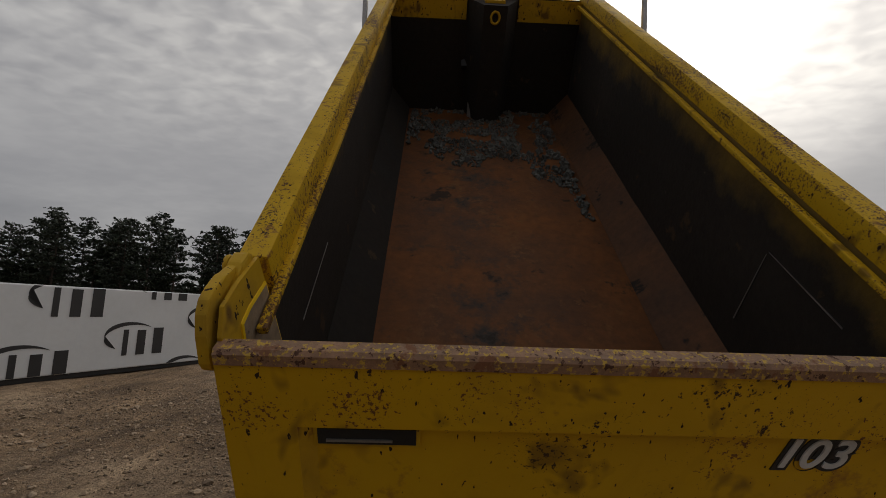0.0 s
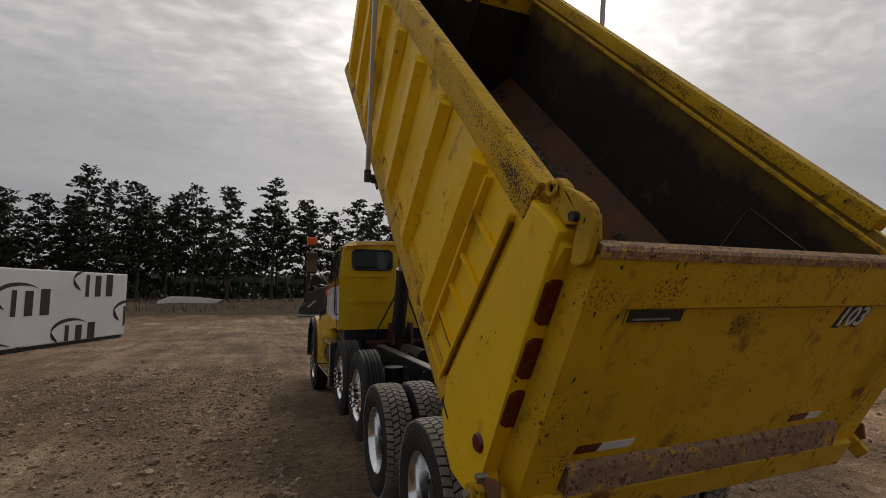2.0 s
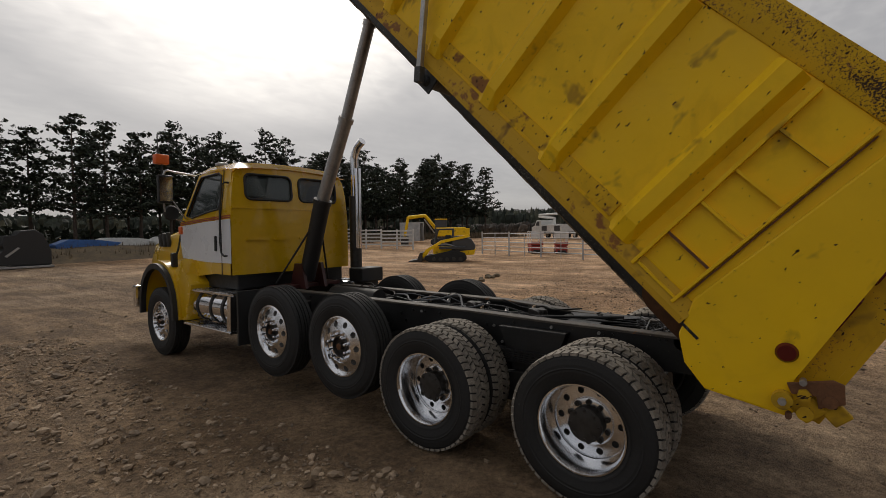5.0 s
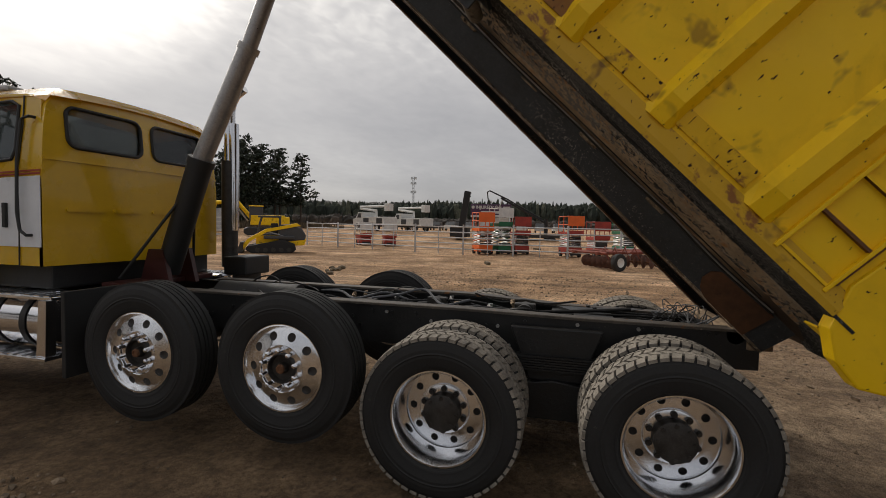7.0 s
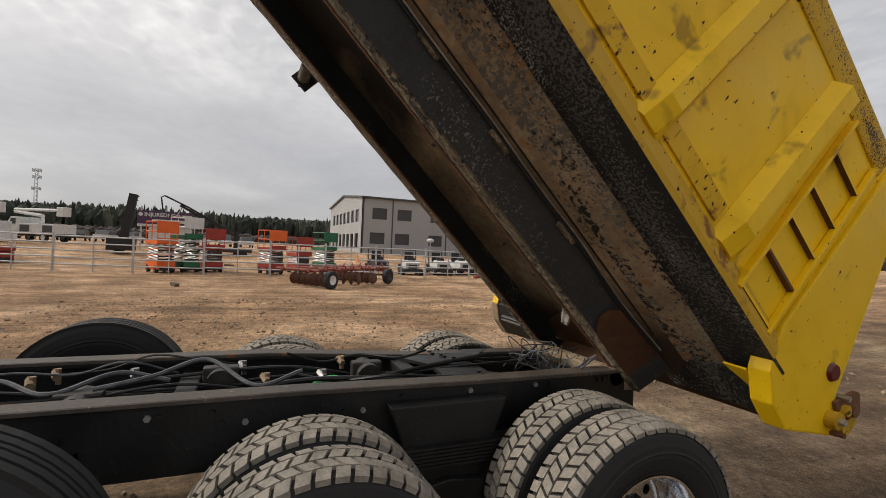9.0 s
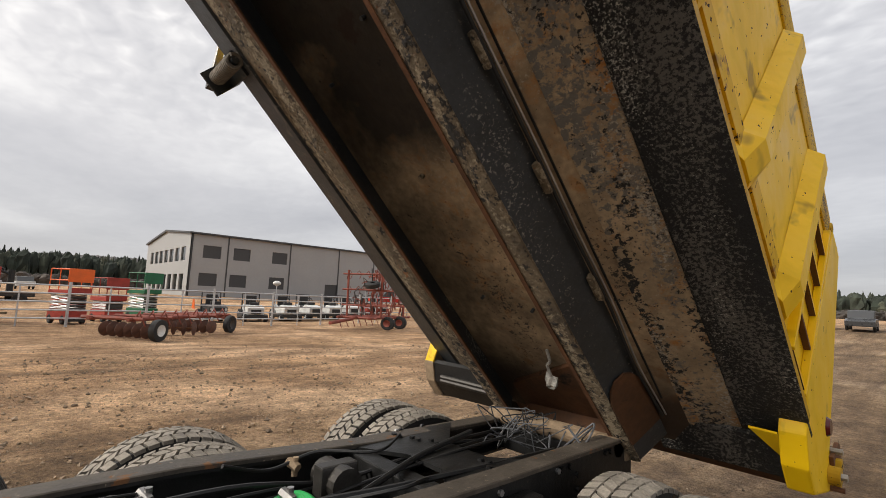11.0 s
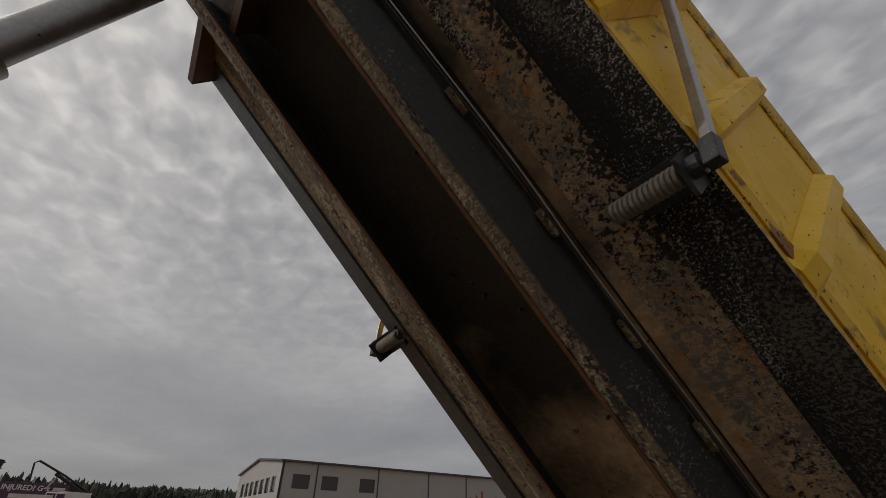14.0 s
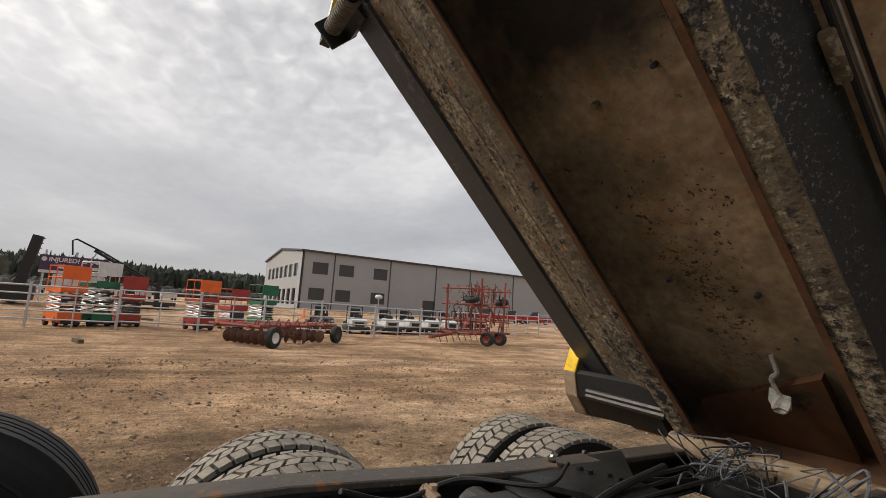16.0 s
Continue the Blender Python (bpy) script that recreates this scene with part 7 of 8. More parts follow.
# ---------------------------------------------------------------- things in the yard beyond the truck
def bx(name, parent, mat, x0, x1, y0, y1, z0, z1, bev=0.0, label=""):
    bm = bmesh.new()
    box(bm, x0, x1, y0, y1, z0, z1, bev=bev)
    return part(name, bm, mat, parent, label)


def rod(name, parent, mat, pts, r, label="", seg=8):
    bm = bmesh.new()
    tube(bm, pts, r, seg)
    return part(name, bm, mat, parent, label, None, True)


def small_wheel(parent, mat_rim, x, y, z, r, w, axis=90.0, name="wheel"):
    """A wheel with its tyre; axis: the turn of its axle about z."""
    bm = bmesh.new()
    lathe(bm, [(-w * 0.3, 0.0), (-w * 0.32, r * 0.30), (-w * 0.5, r * 0.52), (w * 0.5, r * 0.52), (w * 0.32, r * 0.30), (w * 0.3, 0.0)], 20)
    ob = part(name, bm, mat_rim, parent, "", pose(x, y, z, 0, 0, axis), True)
    bm = bmesh.new()
    lathe(bm, [(-w * 0.42, r * 0.52), (-w * 0.5, r * 0.75), (-w * 0.42, r * 0.96), (-w * 0.2, r), (w * 0.2, r), (w * 0.42, r * 0.96), (w * 0.5, r * 0.75), (w * 0.42, r * 0.52)], 24)
    part("tyre", bm, M_TYRE, ob, "", None, True)
    return ob


# ---- pipe fence
FENCE = [(28.4, 20.0), (25.8, 13.4), (23.9, 6.6), (23.0, 0.4), (22.9, -5.2), (23.9, -11.6), (25.6, -18.0), (28.2, -25.0), (31.5, -32.0)]
for (xa, ya), (xb, yb) in zip(FENCE, FENCE[1:]):
    L = math.hypot(xb - xa, yb - ya)
    n = max(1, round(L / 3.3))
    ang = math.degrees(math.atan2(yb - ya, xb - xa))
    for i in range(n):
        px, py = xa + (xb - xa) * i / n, ya + (yb - ya) * i / n
        f = thing("pipe_fence_panel", "grey galvanised five-rail pipe fence panel", "fence", on_ground(px, py, ang), "pipe fence round the lot")
        w = L / n
        for z in (0.35, 0.68, 1.02, 1.36, 1.70):
            rod("rail", f, M_GALV, [(0.03, 0, z), (w - 0.03, 0, z)], 0.032)
        rod("post", f, M_GALV, [(0, 0, -0.1), (0, 0, 1.85)], 0.055)
        rod("post", f, M_GALV, [(w * 0.5, 0, 0.0), (w * 0.5, 0, 1.72)], 0.028)

# ---- steel building
B0 = 0.88
bld = thing("steel_building", "light grey two-storey steel building with dark trim", "building", pose(61.4, -13.3, B0))
EH, AH, BW, BL = 7.75, 9.0, 26.0, 70.0
bm = bmesh.new()
win_long = [(1.45, 4.85), (5.15, 4.85), (10.3, 4.85), (1.2, 1.35), (4.9, 1.35), (10.1, 1.35)]
holes = [[(a, b), (a + 2.15, b), (a + 2.15, b + 1.6), (a, b + 1.6)] for a, b in win_long] + [[(18.6, 0.4), (20.8, 0.4), (20.8, 2.4), (18.6, 2.4)]]
part("long_wall", plate([(0, 0), (BL, 0), (BL, EH), (0, EH)], holes, 0.25, lambda a, b, d: Vector((d, -a, b))), M_SIDING, bld, "grey metal siding")
gw = [[(2.2 + 3.1 * i, 4.5), (4.3 + 3.1 * i, 4.5), (4.3 + 3.1 * i, 6.3), (2.2 + 3.1 * i, 6.3)] for i in range(7)] + [[(2.2 + 3.1 * i, 0.6), (4.3 + 3.1 * i, 0.6), (4.3 + 3.1 * i, 2.8), (2.2 + 3.1 * i, 2.8)] for i in range(7)]
part("gable_wall", plate([(0, 0), (BW, 0), (BW, EH), (BW / 2, AH), (0, EH)], gw, 0.25, lambda a, b, d: Vector((a, -d, b))), M_SIDING, bld, "pale gable wall with window rows")
for a, b in win_long + [(18.6, 0.6)]:
    bx("window", bld, M_DARKTRIM, 0.10, 0.16, -a - 2.25, -a + 0.05, b - 0.25, b + 1.85, label="dark window pane")
for loop in gw:
    bx("gable_window", bld, M_GLASS, loop[0][0] - 0.05, loop[1][0] + 0.05, -0.20, -0.14, loop[0][1] - 0.05, loop[2][1] + 0.05, label="pale reflecting window")
for a in (0.05, 4.35, 12.8, 20.6, 27.0, 36.0, 46.0, 58.0):
    bx("wall_trim", bld, M_DARKTRIM, -0.06, 0.0, -a - 0.16, -a, 0, EH, label="dark downpipe trim")
bm = bmesh.new()
prism(bm, [(-0.35, EH), (BW / 2, AH), (BW + 0.35, EH), (BW + 0.35, EH + 0.22), (BW / 2, AH + 0.25), (-0.35, EH + 0.22)], "y", -BL, 0.3)
part("roof", bm, M_DARKTRIM, bld, "low dark metal roof")
bx("back_wall", bld, M_SIDING, 0.3, BW, -BL, -BL + 0.25, 0, EH)
bx("far_wall", bld, M_SIDING, BW - 0.25, BW, -BL + 0.25, -0.25, 0, EH)
bx("inner_floor", bld, M_DARKTRIM, 0.26, BW - 0.26, -BL + 0.3, -0.3, -0.2, 0.02)


# ---- scissor lifts
def scissor_lift(x, y, rz, mat, top, h, label):
    t = thing("scissor_lift", label, "scissor lift", on_ground(x, y, rz) @ Matrix.Diagonal((0.76, 1.05, 1.0, 1)), "machines behind the fence")
    bx("base", t, mat, -0.9, 0.9, -0.42, 0.42, 0.18, 0.62, 0.03)
    for sx in (-0.62, 0.62):
        for sy in (-0.36, 0.36):
            small_wheel(t, M_BLACK, sx, sy, 0.2, 0.2, 0.16)
    n = 5
    zb = h - 0.14
    for i in range(n):
        z0, z1 = 0.66 + (zb - 0.70) * i / n, 0.66 + (zb - 0.70) * (i + 1) / n
        for sy in (-0.34, 0.34):
            rod("scissor_arm", t, M_STEEL if i % 2 else M_WHITEP, [(-0.8, sy, z0), (0.8, sy, z1)], 0.05, seg=6)
            rod("scissor_arm", t, mat if i % 2 else M_STEEL, [(0.8, sy, z0), (-0.8, sy, z1)], 0.05, seg=6)
        rod("cross_tube", t, M_HUB, [(-0.8, -0.36, z0 + 0.03), (-0.8, 0.36, z0 + 0.03)], 0.05, seg=6)
    bx("platform", t, mat, -0.95, 0.95, -0.45, 0.45, zb, h + 0.06, 0.01)
    for sx in (-0.93, 0.0, 0.93):
        for sy in (-0.43, 0.43):
            rod("rail_post", t, top, [(sx, sy, h), (sx, sy, h + 1.0)], 0.022)
    for z in (h + 0.5, h + 1.0):
        rod("guard_rail", t, top, [(-0.93, -0.43, z), (0.93, -0.43, z), (0.93, 0.43, z), (-0.93, 0.43, z), (-0.93, -0.43, z)], 0.022)
    bx("end_panel", t, top, -1.00, -0.96, -0.50, 0.50, h + 0.42, h + 1.02, 0.01)
    bx("control_panel", t, top, -0.94, 0.2, -0.47, -0.44, h + 0.42, h + 1.0)
    bx("toe_board", t, mat, -1.0, -0.96, -0.47, 0.47, h - 0.1, h + 0.16)
    bx("battery_box", t, M_HUB, -0.7, 0.7, -0.46, -0.42, 0.28, 0.56, 0.02)
    bx("step", t, M_BLACK, -0.98, -0.9, -0.3, 0.3, 0.12, 0.3)
    return t


scissor_lift(25.3, 0.25, 25, M_REDP, M_ORANGE, 1.45, "red scissor lift with an orange platform panel")
scissor_lift(27.2, -1.45, 20, M_REDP, M_REDP, 1.2, "faded red scissor lift parked behind the fence")
scissor_lift(28.6, -3.2, 25, M_GREEN, M_GREEN, 1.55, "dark green scissor lift with raised rails")
scissor_lift(25.0, 5.6, 30, M_ORANGE, M_ORANGE, 1.6, "tall orange lift parked behind the fence")
scissor_lift(25.6, 4.55, 35, M_GREEN, M_WHITEP, 1.9, "green lift with a white raised cage")
scissor_lift(26.0, 3.35, 20, M_REDP, M_REDP, 1.35, "red scissor lift with red guard rails")
scissor_lift(30.5, 16.2, 40, M_REDP, M_WHITEP, 0.8, "low red lift with white rails")
scissor_lift(31.0, 14.2, 30, M_REDP, M_WHITEP, 0.8, "low red lift with white rails")


# ---- sign board on a trailer
sg = thing("billboard_trailer", "dark purple advertising board on a white trailer", "billboard", pose(45.0, 8.2, 0.0, 0, 0, -90))
bx("board", sg, M_PURPLE, -2.15, 2.15, 0.0, 0.2, 2.95, 4.1, 0.02)
bx("white_band", sg, M_WHITEP, -2.15, 2.15, 0.01, 0.19, 2.72, 2.94)
bx("trailer_box", sg, M_WHITEP, -1.3, 1.9, 0.25, 1.9, 0.7, 2.68, 0.05)
for x in (-1.9, 0.0, 1.9):
    rod("board_post", sg, M_GALV, [(x, 0.3, 0), (x, 0.3, 4.5)], 0.07)
for x in (-1.0, 1.2):
    small_wheel(sg, M_WHITEP, x, 0.2, 0.4, 0.4, 0.25, 90)
lettering("headline", "INJURED? Get", 0.46, M_WHITEP, sg, pose(-0.25, -0.004, 3.76, 90, 0, 0), "white capital lettering", 0.01, 0.0, 0.012)
bx("text_bar", sg, M_WHITEP, 1.32, 2.05, -0.014, -0.006, 3.66, 3.86, label="white line of small print")
bx("text_bar", sg, M_WHITEP, -1.05, 1.5, -0.014, -0.006, 3.12, 3.38, label="white line of print")
bm = bmesh.new()
cyl(bm, (-1.9, -0.016, 3.78), (-1.9, -0.006, 3.78), 0.17, seg=24)
part("round_mark", bm, M_WHITEP, sg, "round white mark")

# ---- conveyor and knuckle-boom crane behind the lifts
cv = thing("belt_conveyor", "dark upright belt conveyor with ribbed belt", "conveyor", on_ground(41.5, 10.7, 90))
bm = bmesh.new()
box(bm, -0.30, 0.30, -0.2, 0.2, 0, 4.5, m=pose(0, 0, 0.4, 0, -9, 0), bev=0.02)
part("boom", bm, M_CHASSIS, cv)
for i in range(12):
    bm = bmesh.new()
    box(bm, -0.36, 0.36, -0.26, -0.2, 0.4 + 0.36 * i, 0.46 + 0.36 * i, m=pose(0, 0, 0.4, 0, -9, 0))
    part("cleat", bm, M_HUB, cv)
bx("hopper", cv, M_CHASSIS, -0.9, 0.9, -0.7, 0.7, 0.3, 1.3, 0.05)
small_wheel(cv, M_HUB, 0.3, -0.8, 0.4, 0.4, 0.25, 90)
cr = thing("knuckle_boom", "dark folding crane boom above the machines", "crane", pose(44.0, 4.0, 0, 0, 0, -90))
rod("mast", cr, M_CHASSIS, [(1.6, 0, 0.0), (1.6, 0, 2.6)], 0.20, seg=10)
rod("main_boom", cr, M_CHASSIS, [(1.6, 0, 2.2), (-3.0, 0, 4.7)], 0.11, seg=8)
rod("upper_boom", cr, M_CHASSIS, [(1.2, 0, 2.6), (-2.4, 0, 4.6), (-4.2, 0, 5.45)], 0.07, seg=8)
rod("tip", cr, M_CHASSIS, [(-4.2, 0, 5.45), (-4.45, 0, 5.3), (-4.3, 0, 4.2)], 0.06, seg=8)
rod("ram", cr, M_STEEL, [(-2.8, 0, 4.6), (-3.2, 0, 3.7)], 0.05, seg=8)
bx("deck", cr, M_HUB, -1.5, 3.0, -1.0, 1.0, 0.7, 1.0, 0.03)
for x in (-0.8, 2.2):
    small_wheel(cr, M_HUB, x, -0.9, 0.45, 0.45, 0.28, 90)


# ---- white bucket trucks and parked cars
def bucket_truck(x, y, rz):
    t = thing("bucket_truck", "white utility bucket truck with a folded boom", "truck", on_ground(x, y, rz), "utility trucks in the lot")
    bx("chassis", t, M_BLACK, -3.2, 3.2, -0.9, 0.9, 0.55, 0.85)
    bm = bmesh.new()
    prism(bm, [(1.2, 0.8), (3.3, 0.8), (3.3, 1.5), (2.55, 1.62), (2.15, 2.35), (1.2, 2.35)], "y", -1.0, 1.0, bev=0.05)
    part("cab", bm, M_WHITEP, t)
    bm = bmesh.new()
    prism(bm, [(1.5, 1.65), (2.35, 1.65), (2.05, 2.2), (1.5, 2.2)], "y", -1.015, 1.015)
    part("cab_window", bm, M_DARKTRIM, t)
    bx("service_body", t, M_WHITEP, -3.2, 1.1, -1.05, 1.05, 0.8, 1.75, 0.04)
    for wy in (-1.06, 1.06):
        for wx in (-2.9, -0.2):
            bx("side_bin", t, M_DARKTRIM, wx, wx + 1.1, wy - 0.02, wy + 0.02, 0.95, 1.6)
    rod("boom", t, M_WHITEP, [(-0.4, 0, 1.8), (-0.4, 0, 2.55), (3.0, 0, 2.9)], 0.17)
    rod("upper_boom", t, M_WHITEP, [(3.0, 0, 3.1), (-2.6, 0, 3.1)], 0.14)
    bx("bucket", t, M_WHITEP, -3.3, -2.5, -0.4, 0.4, 2.5, 3.4, 0.05)
    for wx in (-1.9, 2.35):
        for wy in (-0.95, 0.95):
            small_wheel(t, M_WHITEP, wx, wy, 0.45, 0.45, 0.28)
    return t


bucket_truck(51.0, 24.0, 60)
bucket_truck(54.0, 20.0, 55)


def car(x, y, rz, mat, label, pickup=False):
    t = thing("parked_pickup" if pickup else "parked_car", label, "pickup" if pickup else "car", on_ground(x, y, rz), "vehicles parked far off")
    bm = bmesh.new()
    low = [(-2.2, 0.35), (2.2, 0.35), (2.25, 0.75), (1.2, 0.92), (-2.2, 0.95)]
    prism(bm, low, "y", -0.88, 0.88, bev=0.05)
    part("body", bm, mat, t)
    bm = bmesh.new()
    cab_ = [(-0.5, 0.95), (1.15, 0.95), (0.6, 1.55), (-0.45, 1.6)] if pickup else [(-1.9, 0.95), (1.15, 0.95), (0.5, 1.48), (-1.3, 1.5)]
    prism(bm, cab_, "y", -0.78, 0.78, bev=0.04)
    part("greenhouse", bm, M_DARKTRIM, t)
    bm = bmesh.new()
    prism(bm, [(a * 0.92, 1.46 + (b > 1) * 0.06) for a, b in ((-0.45 if pickup else -1.3, 1), (0.5, 1), (0.5, 2), (-0.45 if pickup else -1.3, 2))], "y", -0.72, 0.72)
    part("roof", bm, mat, t)
    for wx in (-1.35, 1.4):
        for wy in (-0.8, 0.8):
            small_wheel(t, M_STEEL, wx, wy, 0.33, 0.33, 0.2)
    return t


M_SILVER = material("silver_car_paint", (0.45, 0.46, 0.47), 0.35, metal=0.4, var=0.08)
M_DARKCAR = material("dark_grey_car_paint", (0.045, 0.047, 0.05), 0.3, var=0.1)
M_REDCAR = material("bright_red_car_paint", (0.42, 0.02, 0.015), 0.3, var=0.1)
rng = random.Random(9)
for i in range(9):
    car(8.8 - 2.9 * i, -46.0 - 0.25 * i + rng.uniform(-0.6, 0.6), 92 + rng.uniform(-6, 6), (M_WHITEP, M_DARKCAR, M_SILVER)[(i * 2) % 3], ("white car parked in a far row", "dark grey pickup parked in a far row", "silver car parked in a far row")[(i * 2) % 3], (i * 2) % 3 == 1)
for i in range(10):
    car(74.0 + rng.uniform(-2, 2), 1.5 + 2.9 * i, rng.uniform(-8, 8), (M_WHITEP, M_SILVER, M_WHITEP, M_DARKCAR)[i % 4], ("white van-like car far across the lot", "silver car far across the lot", "white van-like car far across the lot", "dark car far across the lot")[i % 4])
for i, (x, y) in enumerate(((44.0, -31.0), (45.0, -35.6), (46.0, -40.4))):
    car(x, y, 80, M_REDCAR, "bright red pickup parked beyond the fence", True)


# ---- disc harrow
M_DISC = material("earth_brown_disc", (0.12, 0.055, 0.035), 0.7, var=0.35, scale=6)
hr = thing("disc_harrow", "rusty red disc harrow with rubber transport wheels", "harrow", on_ground(17.9, -1.55, -48))
for y in (-0.7, 0.7):
    rod("frame_beam", hr, M_RUSTRED, [(-1.8, y, 0.72), (3.7, y, 0.72)], 0.07)
for x in (-1.6, -0.2, 1.2, 2.5, 3.5):
    rod("cross_beam", hr, M_RUSTRED, [(x, -1.1, 0.74), (x, 1.1, 0.74)], 0.06)
for g, (x0, sk) in enumerate(((-0.7, 0.2), (1.0, -0.2), (2.5, 0.2))):
    rod("gang_shaft", hr, M_RUST, [(x0 - sk, -1.1, 0.30), (x0 + sk, 1.1, 0.30)], 0.03)
    for k in range(7):
        f = -1 + 2 * k / 6
        bm = bmesh.new()
        lathe(bm, [(0.0, 0.0), (0.02, 0.15), (0.06, 0.26), (0.07, 0.26), (0.03, 0.15), (0.01, 0.0)], 18)
        part("disc", bm, M_DISC, hr, "", pose(x0 + sk * f, 1.1 * f, 0.29, 0, 0, 90 - 15 * (1 if sk > 0 else -1)), True)
for k, (x, y) in enumerate(((-1.2, -1.35), (3.3, -1.25))):
    small_wheel(hr, M_WHITEP if k == 0 else M_HUB, x, y, 0.37, 0.37, 0.24, 90)
for k in range(9):
    x = -1.5 + 0.6 * k
    rod("spring_shank", hr, M_RUSTRED, [(x, -0.7, 0.75), (x + 0.1, -0.8, 1.0), (x - 0.15, -1.0, 0.9), (x, -1.1, 0.5)], 0.022)
rod("drawbar", hr, M_RUSTRED, [(3.7, 0, 0.7), (5.6, 0, 0.45)], 0.07)
bm = bmesh.new()
prism(bm, [(-0.2, 1.05), (0.2, 1.05), (0.05, 1.42), (-0.05, 1.42)], "y", -0.01, 0.01)
part("slow_vehicle_sign", bm, M_ORANGE, hr, "orange triangle sign", pose(1.2, -0.9, 0, 0, 0, 48))

# ---- folded field cultivator
cu_ = thing("field_cultivator", "rusty red folded field cultivator with upright wings", "cultivator", on_ground(20.6, -13.3, -65) @ Matrix.Diagonal((1.2, 1.2, 1.08, 1)))
for y in (-0.8, 0.0, 0.8):
    rod("main_beam", cu_, M_RUSTRED, [(-2.0, y, 0.6), (2.0, y, 0.6)], 0.06)
for x in (-1.6, 0.0, 1.6):
    rod("cross_beam", cu_, M_RUSTRED, [(x, -1.0, 0.6), (x, 1.0, 0.6)], 0.05)
rng = random.Random(4)
for wx in (-1.1, 1.1):
    rod("wing_frame", cu_, M_RUSTRED, [(wx, -0.9, 0.6), (wx * 1.05, -0.9, 3.3)], 0.05)
    rod("wing_frame", cu_, M_RUSTRED, [(wx, 0.9, 0.6), (wx * 1.05, 0.9, 3.0)], 0.05)
    for z in (1.2, 2.0, 2.8):
        rod("wing_bar", cu_, M_RUSTRED, [(wx * 1.02, -1.2, z), (wx * 1.02, 1.2, z)], 0.045)
        for k in range(5):
            y = -1.0 + 0.5 * k
            rod("tine", cu_, M_RUSTRED, [(wx * 1.02, y, z), (wx * 1.02 + 0.25, y, z + 0.18), (wx * 1.02 + 0.42, y, z + 0.02), (wx * 1.02 + 0.30, y, z - 0.25)], 0.018, seg=5)
    bm = bmesh.new()
    lathe(bm, [(-0.12, 0.1), (-0.14, 0.26), (-0.08, 0.34), (0.08, 0.34), (0.14, 0.26), (0.12, 0.1)], 20)
    part("wing_tyre", bm, M_TYRE, cu_, "", pose(wx * 1.3, -0.6, 2.25, 0, 70, 0), True)
for k in range(8):
    x = -1.9 + 0.54 * k
    rod("tine", cu_, M_RUSTRED, [(x, 0.4, 0.6), (x, 0.65, 0.75), (x, 0.78, 0.5), (x, 0.6, 0.08)], 0.02, seg=5)
for sx in (-0.6, 0.6):
    small_wheel(cu_, M_RUSTRED, sx, -1.0, 0.34, 0.34, 0.22, 0)
for k in range(60):
    x, y, z = rng.choice((-1.1, 1.1, 0.3)) + rng.uniform(-0.25, 0.25), rng.uniform(-0.9, 0.9), rng.uniform(0.5, 2.7)
    rod("shank", cu_, M_RUSTRED if k % 3 else M_HUB, [(x, y, z), (x + rng.uniform(-0.2, 0.2), y, z + rng.uniform(0.3, 0.7)), (x + rng.uniform(-0.3, 0.3), y + rng.uniform(-0.2, 0.2), z + rng.uniform(0.1, 0.5))], 0.03, seg=5)
rod("drawbar", cu_, M_RUSTRED, [(-2.0, 0, 0.55), (-3.6, 0, 0.4)], 0.08)
rod("warning_lamp_pole", cu_, M_STEEL, [(1.5, -0.9, 0.6), (1.5, -0.9, 1.9)], 0.02)


# ---- ride-on mowers
def mower(x, y, rz, mat, label):
    t = thing("riding_mower", label, "mower", on_ground(x, y, rz) @ Matrix.Diagonal((1.2, 1.2, 1.2, 1)), "mowers behind the fence")
    bx("deck", t, M_BLACK, -0.75, 0.75, -0.62, 0.62, 0.18, 0.38, 0.05)
    bm = bmesh.new()
    prism(bm, [(-1.0, 0.35), (0.9, 0.35), (0.95, 0.72), (0.25, 0.85), (0.0, 0.62), (-0.5, 0.62), (-0.95, 0.85)], "y", -0.4, 0.4, bev=0.04)
    part("body", bm, mat, t)
    bx("seat", t, M_BLACK, -0.55, -0.1, -0.26, 0.26, 0.66, 0.80, 0.04)
    bx("backrest", t, M_BLACK, -0.68, -0.56, -0.26, 0.26, 0.78, 1.30, 0.04)
    rod("roll_bar", t, M_BLACK, [(-0.7, -0.42, 0.5), (-0.75, -0.42, 1.40), (-0.75, 0.42, 1.40), (-0.7, 0.42, 0.5)], 0.035)
    bx("grille", t, M_BLACK, 0.93, 0.975, -0.24, 0.24, 0.40, 0.62, 0.01)
    for sy in (-0.31, 0.31):
        bm = bmesh.new()
        cyl(bm, (0.92, sy, 0.63), (0.965, sy, 0.63), 0.06, seg=12)
        part("headlamp", bm, M_GALV, t)
    bx("bumper", t, M_BLACK, 0.96, 1.04, -0.52, 0.52, 0.20, 0.34, 0.02)
    bx("dash", t, M_BLACK, 0.12, 0.36, -0.22, 0.22, 0.78, 0.98, 0.03)
    rod("steering_wheel", t, M_BLACK, [(0.05 + 0.05 * math.sin(a), 0.19 * math.cos(a), 1.04 + 0.19 * math.sin(a)) for a in (k * math.pi / 6 for k in range(13))], 0.02, seg=6)
    for sx, r in ((-0.62, 0.30), (0.8, 0.18)):
        for sy in (-0.5, 0.5):
            small_wheel(t, M_WHITEP, sx, sy, r, r, 0.2)
    return t


